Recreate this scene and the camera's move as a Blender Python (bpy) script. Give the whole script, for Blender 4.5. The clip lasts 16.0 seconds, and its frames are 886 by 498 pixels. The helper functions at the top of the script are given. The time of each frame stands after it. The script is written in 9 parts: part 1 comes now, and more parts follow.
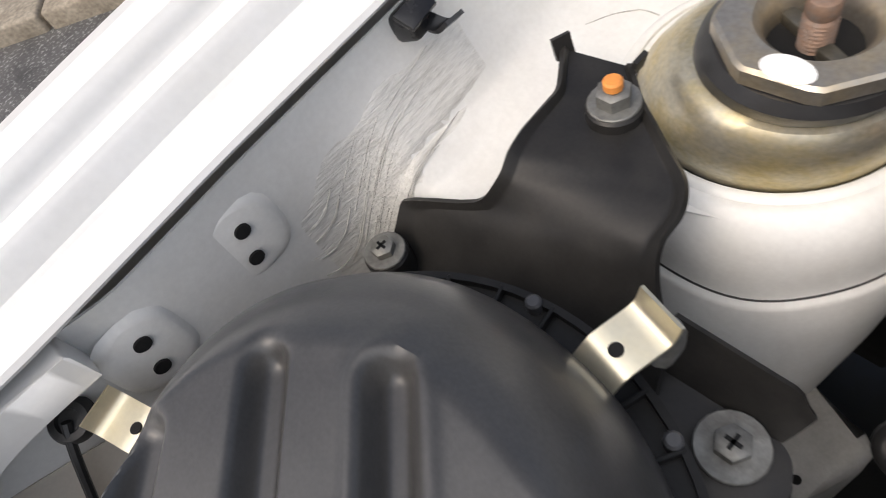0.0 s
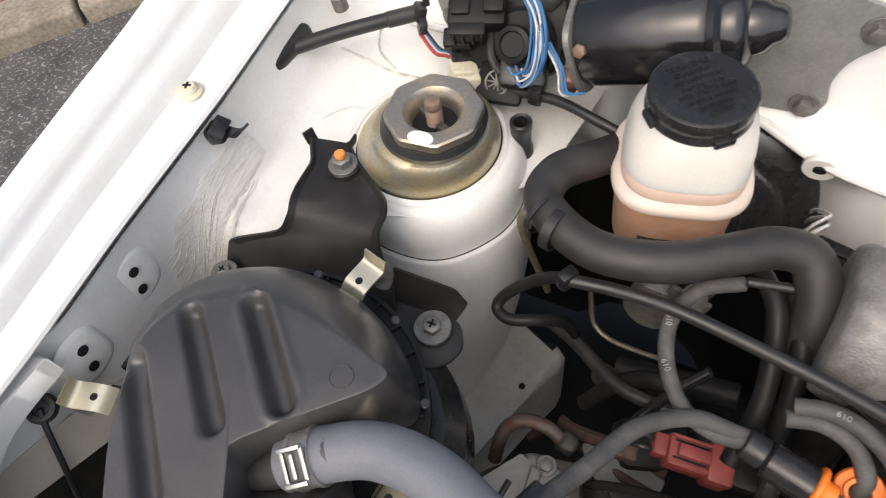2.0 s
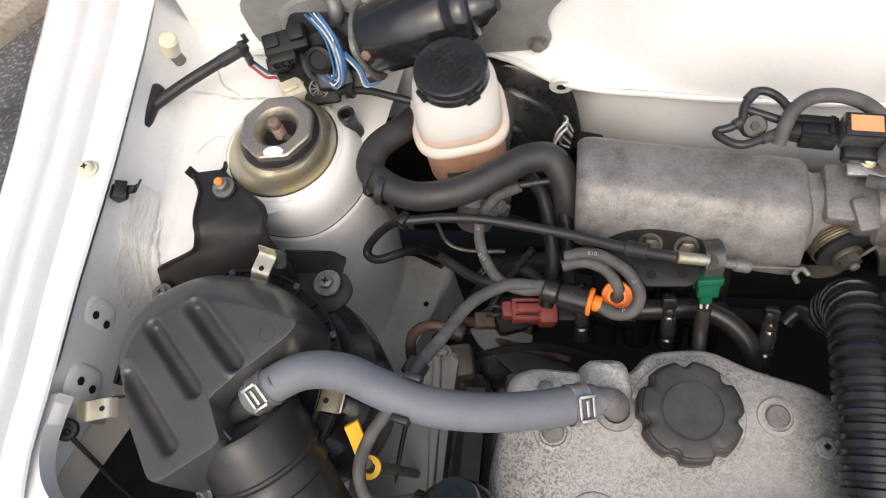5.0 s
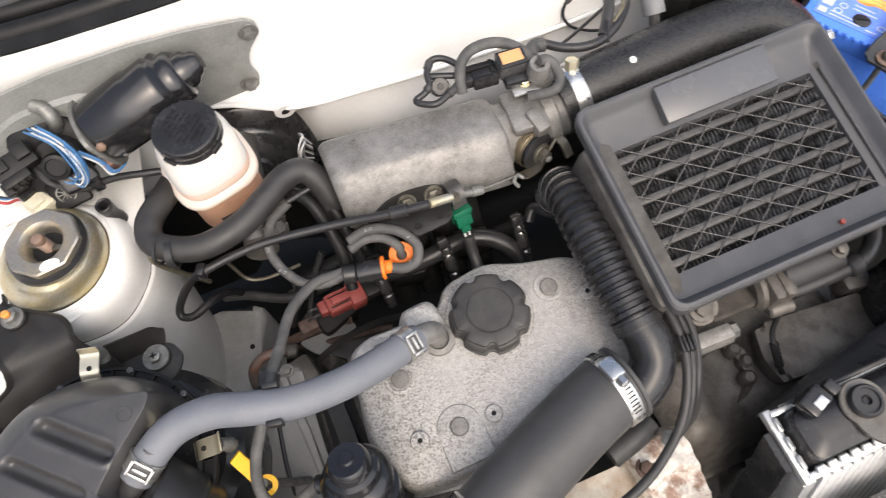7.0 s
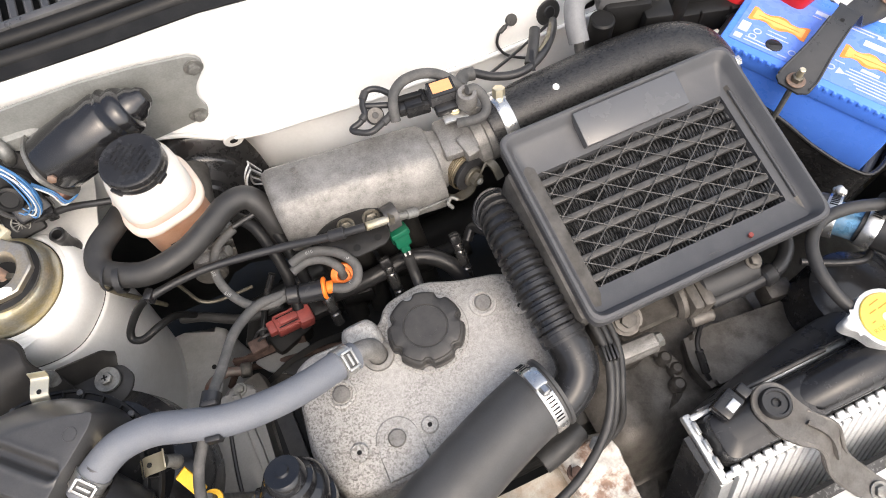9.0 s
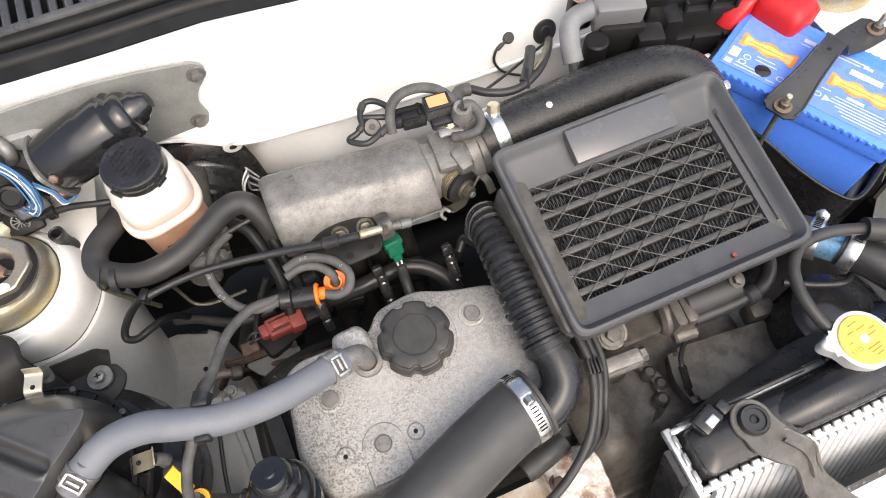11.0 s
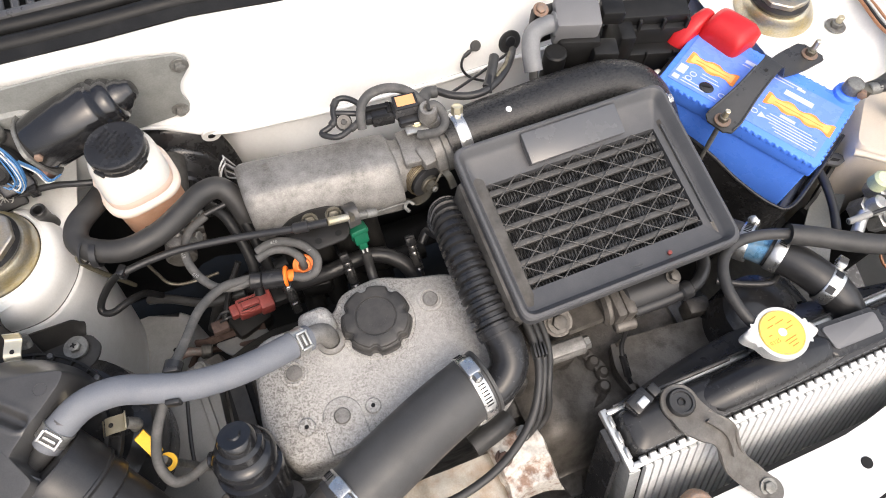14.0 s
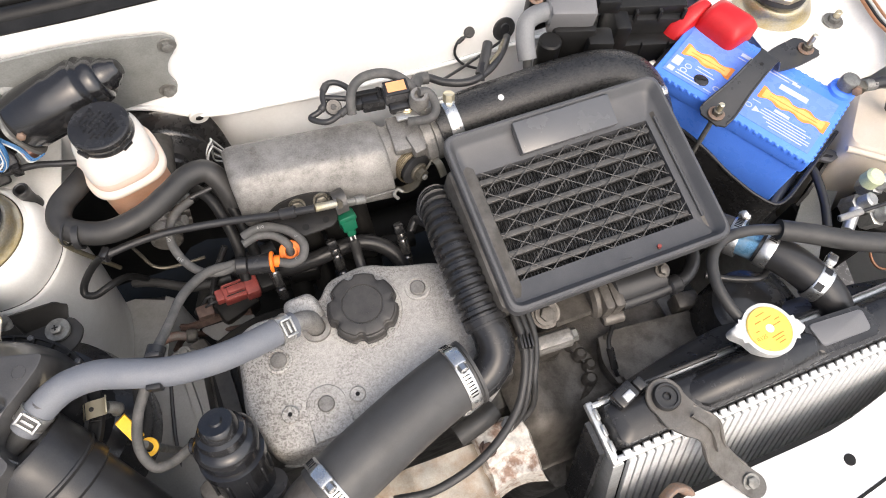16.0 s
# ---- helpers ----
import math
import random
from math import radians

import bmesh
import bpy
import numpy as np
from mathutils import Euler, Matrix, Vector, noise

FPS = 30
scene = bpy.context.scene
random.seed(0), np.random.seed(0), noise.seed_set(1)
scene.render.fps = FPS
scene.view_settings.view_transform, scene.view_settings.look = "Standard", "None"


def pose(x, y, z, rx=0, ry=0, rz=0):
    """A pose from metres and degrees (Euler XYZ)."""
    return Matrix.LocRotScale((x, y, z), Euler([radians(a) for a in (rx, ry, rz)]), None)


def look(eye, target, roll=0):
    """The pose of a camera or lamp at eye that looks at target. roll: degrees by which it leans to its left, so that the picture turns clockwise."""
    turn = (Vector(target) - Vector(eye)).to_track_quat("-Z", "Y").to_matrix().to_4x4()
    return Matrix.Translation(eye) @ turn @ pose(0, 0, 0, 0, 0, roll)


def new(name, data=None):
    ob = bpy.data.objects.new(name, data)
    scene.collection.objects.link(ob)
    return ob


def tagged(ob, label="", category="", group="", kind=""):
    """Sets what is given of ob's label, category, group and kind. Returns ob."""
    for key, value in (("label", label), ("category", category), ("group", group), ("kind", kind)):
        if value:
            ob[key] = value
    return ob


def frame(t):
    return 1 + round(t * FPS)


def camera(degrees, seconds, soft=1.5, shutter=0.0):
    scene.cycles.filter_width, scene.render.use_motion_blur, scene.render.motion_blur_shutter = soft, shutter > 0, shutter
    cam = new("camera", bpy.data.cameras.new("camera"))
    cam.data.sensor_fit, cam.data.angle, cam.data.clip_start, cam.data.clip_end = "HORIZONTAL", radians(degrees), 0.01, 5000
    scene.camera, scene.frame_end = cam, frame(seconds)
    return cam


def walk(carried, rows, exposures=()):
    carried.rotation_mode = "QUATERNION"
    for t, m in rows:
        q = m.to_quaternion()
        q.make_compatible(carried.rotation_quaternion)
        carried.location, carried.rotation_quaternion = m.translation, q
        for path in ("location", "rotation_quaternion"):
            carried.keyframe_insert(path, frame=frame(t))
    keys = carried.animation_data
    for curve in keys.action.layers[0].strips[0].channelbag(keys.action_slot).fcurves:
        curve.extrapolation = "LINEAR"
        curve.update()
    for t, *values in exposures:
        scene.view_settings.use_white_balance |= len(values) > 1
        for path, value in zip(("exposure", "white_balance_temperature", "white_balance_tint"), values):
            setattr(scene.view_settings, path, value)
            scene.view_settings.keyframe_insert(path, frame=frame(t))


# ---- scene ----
cam = camera(66.9, 16.0, soft=1.0, shutter=0.3)
METRES, EYE, TILT, LEAN, TURN = 0.667, 1.0, -58.63, 15.15, 44.15
ROWS = [
    (0.0, 0.0, 0.0, 0.0, 0.0, 0.0, 0.0),
    (0.5, 0.0062, -0.0662, -0.025, -4.21, 1.69, 3.74),
    (1.0, -0.0061, -0.1463, -0.051, -8.57, 2.24, 7.02),
    (1.5, -0.0163, -0.2253, -0.0608, -13.14, 2.66, 9.76),
    (2.0, -0.0307, -0.287, -0.0541, -17.13, 2.81, 11.37),
    (2.5, -0.0269, -0.3473, -0.0512, -19.3, 1.08, 13.06),
    (3.0, -0.0183, -0.3928, -0.0508, -17.69, 0.93, 14.81),
    (3.5, -0.0188, -0.4618, -0.0593, -16.98, -0.38, 16.77),
    (4.0, -0.0152, -0.5122, -0.0774, -17.56, -1.52, 18.9),
    (6.5, -0.1095, -0.5784, -0.0536, -46.35, -17.6, 46.78),
    (7.0, -0.1295, -0.638, -0.0814, -53.53, -21.95, 49.55),
    (7.5, -0.1123, -0.6893, -0.1179, -57.39, -24.5, 50.81),
    (8.0, -0.1085, -0.7023, -0.1242, -56.9, -23.77, 51.23),
    (8.5, -0.1125, -0.7056, -0.1273, -57.11, -23.62, 51.07),
    (9.0, -0.1255, -0.716, -0.1223, -55.56, -22.22, 50.44),
    (11.5, -0.1425, -0.7491, -0.123, -55.41, -21.07, 48.11),
    (12.0, -0.1507, -0.7767, -0.1264, -55.69, -21.16, 47.36),
    (12.5, -0.1737, -0.7892, -0.1239, -55.93, -20.99, 46.92),
    (13.0, -0.1912, -0.7925, -0.1255, -55.96, -20.77, 46.4),
    (13.5, -0.1975, -0.7924, -0.1279, -56.36, -21.0, 46.13),
    (14.0, -0.191, -0.7932, -0.1341, -56.91, -21.8, 45.89),
    (14.5, -0.1855, -0.7918, -0.1361, -57.52, -22.67, 45.8),
    (15.0, -0.184, -0.7913, -0.1369, -57.51, -22.99, 45.42),
    (15.5, -0.1802, -0.7925, -0.1381, -57.35, -23.11, 44.94),
    (16.0, -0.18, -0.7918, -0.1406, -56.99, -22.95, 44.59),
]
PATH0 = pose(0, 0, EYE, TILT, LEAN, TURN)
walk(cam, [(t, PATH0 @ pose(METRES * x, METRES * y, METRES * z, 90 + pitch, roll, yaw)) for t, x, y, z, yaw, pitch, roll in ROWS],
     exposures=[(0.0, 0.10), (2.0, 0.17), (4.0, 0.07), (7.0, 0.56), (9.0, 0.71), (12.0, 0.65), (16.0, 0.61)])

# ---- world and light: a bright overcast day ----
world = bpy.data.worlds.new("sky")
scene.world = world
world.use_nodes = True
wn = world.node_tree.nodes
sky = wn.new("ShaderNodeTexSky")
sky.sky_type, sky.sun_disc = "NISHITA", False
sky.sun_elevation, sky.sun_rotation = radians(54), radians(180)
sky.air_density, sky.dust_density, sky.ozone_density = 0.9, 7.0, 0.7
world.node_tree.links.new(sky.outputs[0], wn["Background"].inputs[0])
wn["Background"].inputs[1].default_value = 0.15
sun = new("sun", bpy.data.lights.new("sun", "SUN"))
sun.data.energy, sun.data.angle, sun.data.color = 1.5, radians(105), (0.985, 0.99, 1.0)
sun.matrix_world = look((0.95, -1.15, 2.65), (0.3, 0.0, 0.8))

# ---- tools ----
MW = {}
UP = Vector((0, 0, 1))


def finish(bm, mat, name, sharp=38):
    bmesh.ops.recalc_face_normals(bm, faces=bm.faces)
    lim = radians(sharp)
    for f in bm.faces:
        f.smooth = True
    for e in bm.edges:
        if len(e.link_faces) == 2 and e.calc_face_angle(0) > lim:
            e.smooth = False
    me = bpy.data.meshes.new(name)
    bm.to_mesh(me)
    bm.free()
    if mat:
        me.materials.append(mat)
    return me


def thing(name, at, label, category, group="", kind=""):
    """An Empty at the base of a thing, which carries its parts."""
    m = at if isinstance(at, Matrix) else Matrix.Translation(at)
    ob = new(name)
    ob.empty_display_size = 0.02
    ob.matrix_basis = m
    MW[ob] = m
    return tagged(ob, label, category, group, kind)


def part(name, bm, mat, parent, label="", sharp=38, kind=""):
    """One mesh under a thing or a part; the bmesh is in world coordinates."""
    bm.transform(MW[parent].inverted())
    ob = new(name, finish(bm, mat, name, sharp))
    ob.parent = parent
    MW[ob] = MW[parent]
    return tagged(ob, label, kind=kind)


def solo(name, bm, mat, label, category, group="", kind="", sharp=38):
    """A thing that is one mesh."""
    lo = [min(v.co[i] for v in bm.verts) for i in range(3)]
    hi = [max(v.co[i] for v in bm.verts) for i in range(3)]
    m = Matrix.Translation(((lo[0] + hi[0]) / 2, (lo[1] + hi[1]) / 2, lo[2]))
    bm.transform(m.inverted())
    ob = new(name, finish(bm, mat, name, sharp))
    ob.matrix_basis = m
    MW[ob] = m
    return tagged(ob, label, category, group, kind)


def join(*bms):
    out = bms[0]
    for b in bms[1:]:
        me = bpy.data.meshes.new("tmp")
        b.to_mesh(me)
        b.free()
        out.from_mesh(me)
        bpy.data.meshes.remove(me)
    return out


def axis(a, b):
    """A frame at a whose z runs to b."""
    d = Vector(b) - Vector(a)
    return Matrix.Translation(a) @ d.to_track_quat("Z", "Y").to_matrix().to_4x4()


def lathe(profile, m=Matrix(), n=28, squash=1.0):
    """Turns (radius, height) points round z."""
    bm = bmesh.new()
    rings = []
    for r, z in profile:
        if r < 1e-6:
            rings.append([bm.verts.new((0, 0, z))])
        else:
            rings.append([bm.verts.new((r * math.cos(2 * math.pi * k / n), squash * r * math.sin(2 * math.pi * k / n), z)) for k in range(n)])
    for a, b in zip(rings, rings[1:]):
        if len(a) == 1 and len(b) == 1:
            continue
        for k in range(n):
            j = (k + 1) % n
            if len(a) == 1:
                bm.faces.new((a[0], b[k], b[j]))
            elif len(b) == 1:
                bm.faces.new((a[k], a[j], b[0]))
            else:
                bm.faces.new((a[k], a[j], b[j], b[k]))
    bm.transform(m)
    return bm


def rod(a, b, r, n=16, bev=0.0008):
    """A round bar from a to b with softened ends."""
    h = (Vector(b) - Vector(a)).length
    c = min(bev, r * 0.5)
    return lathe([(0, 0), (r - c, 0), (r, c), (r, h - c), (r - c, h), (0, h)], axis(a, b), n)


def curve(pts, res=6):
    """A smooth line through the points."""
    p = [Vector(q) for q in pts]
    p = [2 * p[0] - p[1]] + p + [2 * p[-1] - p[-2]]
    out = []
    for i in range(1, len(p) - 2):
        a, b, c, d = p[i - 1:i + 3]
        for k in range(res):
            t = k / res
            out.append(0.5 * (2 * b + (c - a) * t + (2 * a - 5 * b + 4 * c - d) * t * t + (3 * b - a - 3 * c + d) * t ** 3))
    out.append(p[-2])
    return out


def sweep(pts, r, n=12, res=6, wall=0.0, ridge=None, wide=1.0):
    """A hose through pts. ridge(s): factor on the radius at s metres. wall: an open end of that thickness."""
    line = curve(pts, res)
    bm = bmesh.new()
    t0 = (line[1] - line[0]).normalized()
    u = t0.orthogonal().normalized()
    s, rings = 0.0, []
    for i, q in enumerate(line):
        t = (line[min(i + 1, len(line) - 1)] - line[max(i - 1, 0)]).normalized()
        u = (u - t * u.dot(t)).normalized()
        v = t.cross(u)
        if i:
            s += (q - line[i - 1]).length
        f = r * (ridge(s) if ridge else 1.0)
        rings.append([bm.verts.new(q + f * (math.cos(2 * math.pi * k / n) * u + wide * math.sin(2 * math.pi * k / n) * v)) for k in range(n)])
    for a, b in zip(rings, rings[1:]):
        for k in range(n):
            j = (k + 1) % n
            bm.faces.new((a[k], a[j], b[j], b[k]))
    for ring in (rings[0], rings[-1]):
        bm.faces.new(ring)
    return bm


def box(c, size, rot=(0, 0, 0), bev=0.002, seg=2, taper=1.0):
    """A box with rounded edges about its centre c; rot in degrees; taper narrows the top."""
    bm = bmesh.new()
    bmesh.ops.create_cube(bm, size=1.0)
    for v in bm.verts:
        f = taper if v.co.z > 0 else 1.0
        v.co = Vector((v.co.x * size[0] * f, v.co.y * size[1] * f, v.co.z * size[2]))
    if bev:
        bmesh.ops.bevel(bm, geom=bm.edges[:], offset=min(bev, min(size) * 0.45), segments=seg, affect="EDGES", profile=0.5)
    bm.transform(c if isinstance(c, Matrix) else pose(*c, *rot))
    return bm


def rounded(poly, r, seg=4):
    """Rounds the corners of a 2D outline."""
    out, n = [], len(poly)
    for i in range(n):
        p, a, b = Vector(poly[i]), Vector(poly[i - 1]), Vector(poly[(i + 1) % n])
        da, db = (a - p), (b - p)
        k = min(r, da.length * 0.45, db.length * 0.45)
        pa, pb = p + da.normalized() * k, p + db.normalized() * k
        for j in range(seg + 1):
            t = j / seg
            out.append((1 - t) ** 2 * pa + 2 * t * (1 - t) * p + t * t * pb)
    return out


def prism(poly, z0, z1, m=Matrix(), bev=0.0, seg=2, round_=0.0, shrink=0.0):
    """An outline in the local xy plane pulled from z0 to z1; the top edge bevelled."""
    pts = rounded(poly, round_) if round_ else [Vector(p) for p in poly]
    bm = bmesh.new()
    cx = sum(p.x for p in pts) / len(pts)
    cy = sum(p.y for p in pts) / len(pts)
    lo = [bm.verts.new((p.x, p.y, z0)) for p in pts]
    hi = [bm.verts.new((cx + (p.x - cx) * (1 - shrink), cy + (p.y - cy) * (1 - shrink), z1)) for p in pts]
    n = len(pts)
    for k in range(n):
        j = (k + 1) % n
        bm.faces.new((lo[k], lo[j], hi[j], hi[k]))
    bm.faces.new(lo[::-1])
    top = bm.faces.new(hi)
    if bev:
        bmesh.ops.bevel(bm, geom=list(top.edges), offset=bev, segments=seg, affect="EDGES", profile=0.5)
    bm.transform(m)
    return bm


def ribbon(pts, width, thick, side=UP, res=5):
    """A strip of sheet metal bent along pts; side is the way across it."""
    line = curve(pts, res) if res > 1 else [Vector(p) for p in pts]
    s = Vector(side).normalized()
    bm = bmesh.new()
    rings = []
    for i, q in enumerate(line):
        t = (line[min(i + 1, len(line) - 1)] - line[max(i - 1, 0)]).normalized()
        nrm = t.cross(s).normalized()
        w = width(i / (len(line) - 1)) if callable(width) else width
        rings.append([bm.verts.new(q + s * w / 2 * a + nrm * thick / 2 * b) for a, b in ((-1, -1), (1, -1), (1, 1), (-1, 1))])
    for a, b in zip(rings, rings[1:]):
        for k in range(4):
            bm.faces.new((a[k], a[(k + 1) % 4], b[(k + 1) % 4], b[k]))
    bm.faces.new(rings[0])
    bm.faces.new(rings[-1])
    return bm


def grid(nu, nv, f):
    """A sheet of (nu+1) x (nv+1) points f(u, v), u and v from 0 to 1."""
    bm = bmesh.new()
    vs = [[bm.verts.new(f(i / nu, j / nv)) for j in range(nv + 1)] for i in range(nu + 1)]
    for i in range(nu):
        for j in range(nv):
            bm.faces.new((vs[i][j], vs[i + 1][j], vs[i + 1][j + 1], vs[i][j + 1]))
    return bm


def thicken(bm, t):
    bmesh.ops.recalc_face_normals(bm, faces=bm.faces)
    bmesh.ops.solidify(bm, geom=bm.faces[:], thickness=t)
    return bm


def smooth(a, b, x):
    t = min(1.0, max(0.0, (x - a) / (b - a)))
    return t * t * (3 - 2 * t)


def lerp_list(x, table):
    for (x0, y0), (x1, y1) in zip(table, table[1:]):
        if x <= x1:
            return y0 + (y1 - y0) * (x - x0) / (x1 - x0)
    return table[-1][1]


def hexa(a, b, r, n=6, bev=0.0006):
    """A hex bar from a to b (across corners 2r), its far end chamfered."""
    h = (Vector(b) - Vector(a)).length
    return lathe([(0, 0), (r, 0), (r, h - bev), (r - bev * 1.5, h), (0, h)], axis(a, b), n)


def bolt(name, parent, at, mat, up=UP, r=0.006, washer=0.0, h=0.004, stud=0.0, mat_washer=None, mat_stud=None, socket=False):
    """A hex bolt head or nut, with its washer and stud as parts of it."""
    at, up = Vector(at), Vector(up).normalized()
    base = at
    if washer:
        part("washer", rod(at, at + up * 0.0016, washer, 20, 0.0004), mat_washer or mat, parent)
        base = at + up * 0.0016
    head = part(name, hexa(base, base + up * h, r), mat, parent)
    if stud:
        part("stud", rod(base + up * h, base + up * (h + stud), r * 0.55, 12), mat_stud or mat, parent)
    if socket:
        a = axis(base + up * (h - 0.0004), base + up * (h + 0.0002))
        for k in (0, 90):
            part("cross_slot", box(a @ pose(0, 0, 0.0003, 0, 0, k), (r * 0.95, r * 0.24, 0.0006), bev=0), M["dark"], parent)
    return head


def lettering(body, size, m, extrude=0.0003):
    """Raised letters in the built-in font as a bmesh."""
    cu = bpy.data.curves.new("letters", "FONT")
    cu.body, cu.size, cu.extrude, cu.align_x, cu.align_y, cu.resolution_u = body, size, extrude, "CENTER", "CENTER", 2
    ob = bpy.data.objects.new("letters", cu)
    me = bpy.data.meshes.new_from_object(ob)
    bm = bmesh.new()
    bm.from_mesh(me)
    bpy.data.objects.remove(ob)
    bpy.data.curves.remove(cu)
    bpy.data.meshes.remove(me)
    bm.transform(m)
    return bm


def clamp(name, at, along, r, width, parent, screw_at, worm=True):
    """A hose clamp round the point at; along is the hose's way; screw_at points to the screw housing."""
    at, d = Vector(at), Vector(along).normalized()
    w = width / 2
    band = lathe([(r, -w), (r + 0.0012, -w), (r + 0.0016, -w * 0.9), (r + 0.0016, w * 0.9), (r + 0.0012, w), (r, w), (r, -w)], axis(at, at + d), 36)
    ob = part(name, band, M["steel"], parent, "bright steel hose clamp")
    s = Vector(screw_at).normalized()
    s = (s - d * s.dot(d)).normalized()
    q = d.cross(s)
    c = at + s * (r + 0.004)
    if worm:
        m = Matrix((q, d, s)).transposed().to_4x4()
        m.translation = c
        part("housing", box(m, (r * 0.62, width * 1.1, 0.007), bev=0.0022), M["steel"], ob)
        part("screw", hexa(c + q * r * 0.31, c + q * (r * 0.31 + 0.007), 0.0045), M["steel"], ob)
        for k in range(14):
            ang = -0.55 - k * 0.11 if k < 7 else 0.55 + (k - 7) * 0.11
            e = s * math.cos(ang) + q * math.sin(ang)
            mm = Matrix((d.cross(e), d, e)).transposed().to_4x4()
            mm.translation = at + e * (r + 0.0017)
            part("slot", box(mm, (0.0011, width * 0.6, 0.0005), bev=0), M["dark"], ob)
    return ob

# ---- materials ----
M = {}


def material(name, base, rough=0.5, metal=0.0, second=None, amount=0.35, scale=60.0, fine=600.0, bump=0.15, fine_mix=0.1,
             coat=0.0, spec=0.5, rough2=None, trans=0.0, sss=0.0, ior=1.45, dust=None, dust_amount=0.0, thresh=(0.42, 0.62), piece=0.0, stretch=None, mask=0.0):
    """A surface with stains at one scale and grain at another."""
    m = bpy.data.materials.new(name)
    m.use_nodes = True
    nt = m.node_tree
    n, l = nt.nodes, nt.links
    b = n["Principled BSDF"]
    co = n.new("ShaderNodeTexCoord")
    n1, n2 = n.new("ShaderNodeTexNoise"), n.new("ShaderNodeTexNoise")
    n1.inputs["Scale"].default_value, n1.inputs["Detail"].default_value, n1.inputs["Roughness"].default_value = scale, 6.0, 0.62
    n2.inputs["Scale"].default_value, n2.inputs["Detail"].default_value = fine, 3.0
    where = co.outputs["Object"]
    if stretch:
        mp = n.new("ShaderNodeMapping")
        mp.inputs["Scale"].default_value = stretch
        l.new(where, mp.inputs["Vector"])
        where = mp.outputs[0]
    l.new(where, n1.inputs["Vector"])
    l.new(where, n2.inputs["Vector"])
    r1 = n.new("ShaderNodeMapRange")
    r1.inputs["From Min"].default_value, r1.inputs["From Max"].default_value = thresh
    l.new(n1.outputs[0], r1.inputs[0])
    second = second or tuple(c * 0.7 for c in base)
    mul = n.new("ShaderNodeMath")
    mul.operation = "MULTIPLY"
    mul.inputs[1].default_value = amount
    l.new(r1.outputs[0], mul.inputs[0])
    if mask:
        n4 = n.new("ShaderNodeTexNoise")
        n4.inputs["Scale"].default_value, n4.inputs["Detail"].default_value = mask, 3.0
        l.new(co.outputs["Object"], n4.inputs["Vector"])
        r4 = n.new("ShaderNodeMapRange")
        r4.inputs["From Min"].default_value, r4.inputs["From Max"].default_value, r4.inputs["To Max"].default_value = 0.36, 0.60, amount
        l.new(n4.outputs[0], r4.inputs[0])
        l.new(r4.outputs[0], mul.inputs[1])
    mx = n.new("ShaderNodeMixRGB")
    mx.inputs[1].default_value, mx.inputs[2].default_value = (*base, 1), (*second, 1)
    l.new(mul.outputs[0], mx.inputs[0])
    r2 = n.new("ShaderNodeMapRange")
    r2.inputs["From Min"].default_value, r2.inputs["From Max"].default_value = 0.3, 0.7
    r2.inputs["To Min"].default_value, r2.inputs["To Max"].default_value = 1 - fine_mix, 1 + fine_mix
    l.new(n2.outputs[0], r2.inputs[0])
    hsv = n.new("ShaderNodeHueSaturation")
    l.new(r2.outputs[0], hsv.inputs["Value"])
    l.new(mx.outputs[0], hsv.inputs["Color"])
    out = hsv.outputs[0]
    if dust:
        n3 = n.new("ShaderNodeTexNoise")
        n3.inputs["Scale"].default_value, n3.inputs["Detail"].default_value, n3.inputs["Roughness"].default_value = scale * 0.35, 9.0, 0.7
        l.new(co.outputs["Object"], n3.inputs["Vector"])
        r3 = n.new("ShaderNodeMapRange")
        r3.inputs["From Min"].default_value, r3.inputs["From Max"].default_value, r3.inputs["To Max"].default_value = 0.42, 0.72, dust_amount
        l.new(n3.outputs[0], r3.inputs[0])
        md = n.new("ShaderNodeMixRGB")
        md.inputs[2].default_value = (*dust, 1)
        l.new(r3.outputs[0], md.inputs[0])
        l.new(out, md.inputs[1])
        out = md.outputs[0]
    if piece:
        oi = n.new("ShaderNodeObjectInfo")
        rp = n.new("ShaderNodeMapRange")
        rp.inputs["To Min"].default_value, rp.inputs["To Max"].default_value = 1 - piece, 1 + piece
        l.new(oi.outputs["Random"], rp.inputs[0])
        h2 = n.new("ShaderNodeHueSaturation")
        l.new(rp.outputs[0], h2.inputs["Value"])
        l.new(out, h2.inputs["Color"])
        out = h2.outputs[0]
    l.new(out, b.inputs["Base Color"])
    rr = n.new("ShaderNodeMapRange")
    rr.inputs["To Min"].default_value, rr.inputs["To Max"].default_value = rough, rough2 if rough2 is not None else min(1, rough + 0.15)
    l.new(r1.outputs[0], rr.inputs[0])
    l.new(rr.outputs[0], b.inputs["Roughness"])
    b.inputs["Metallic"].default_value = metal
    b.inputs["Specular IOR Level"].default_value = spec
    b.inputs["IOR"].default_value = ior
    b.inputs["Coat Weight"].default_value = coat
    b.inputs["Coat Roughness"].default_value = 0.08
    b.inputs["Transmission Weight"].default_value = trans
    if sss:
        b.inputs["Subsurface Weight"].default_value = sss
        b.inputs["Subsurface Radius"].default_value = (0.012, 0.010, 0.008)
        b.inputs["Subsurface Scale"].default_value = 1.0
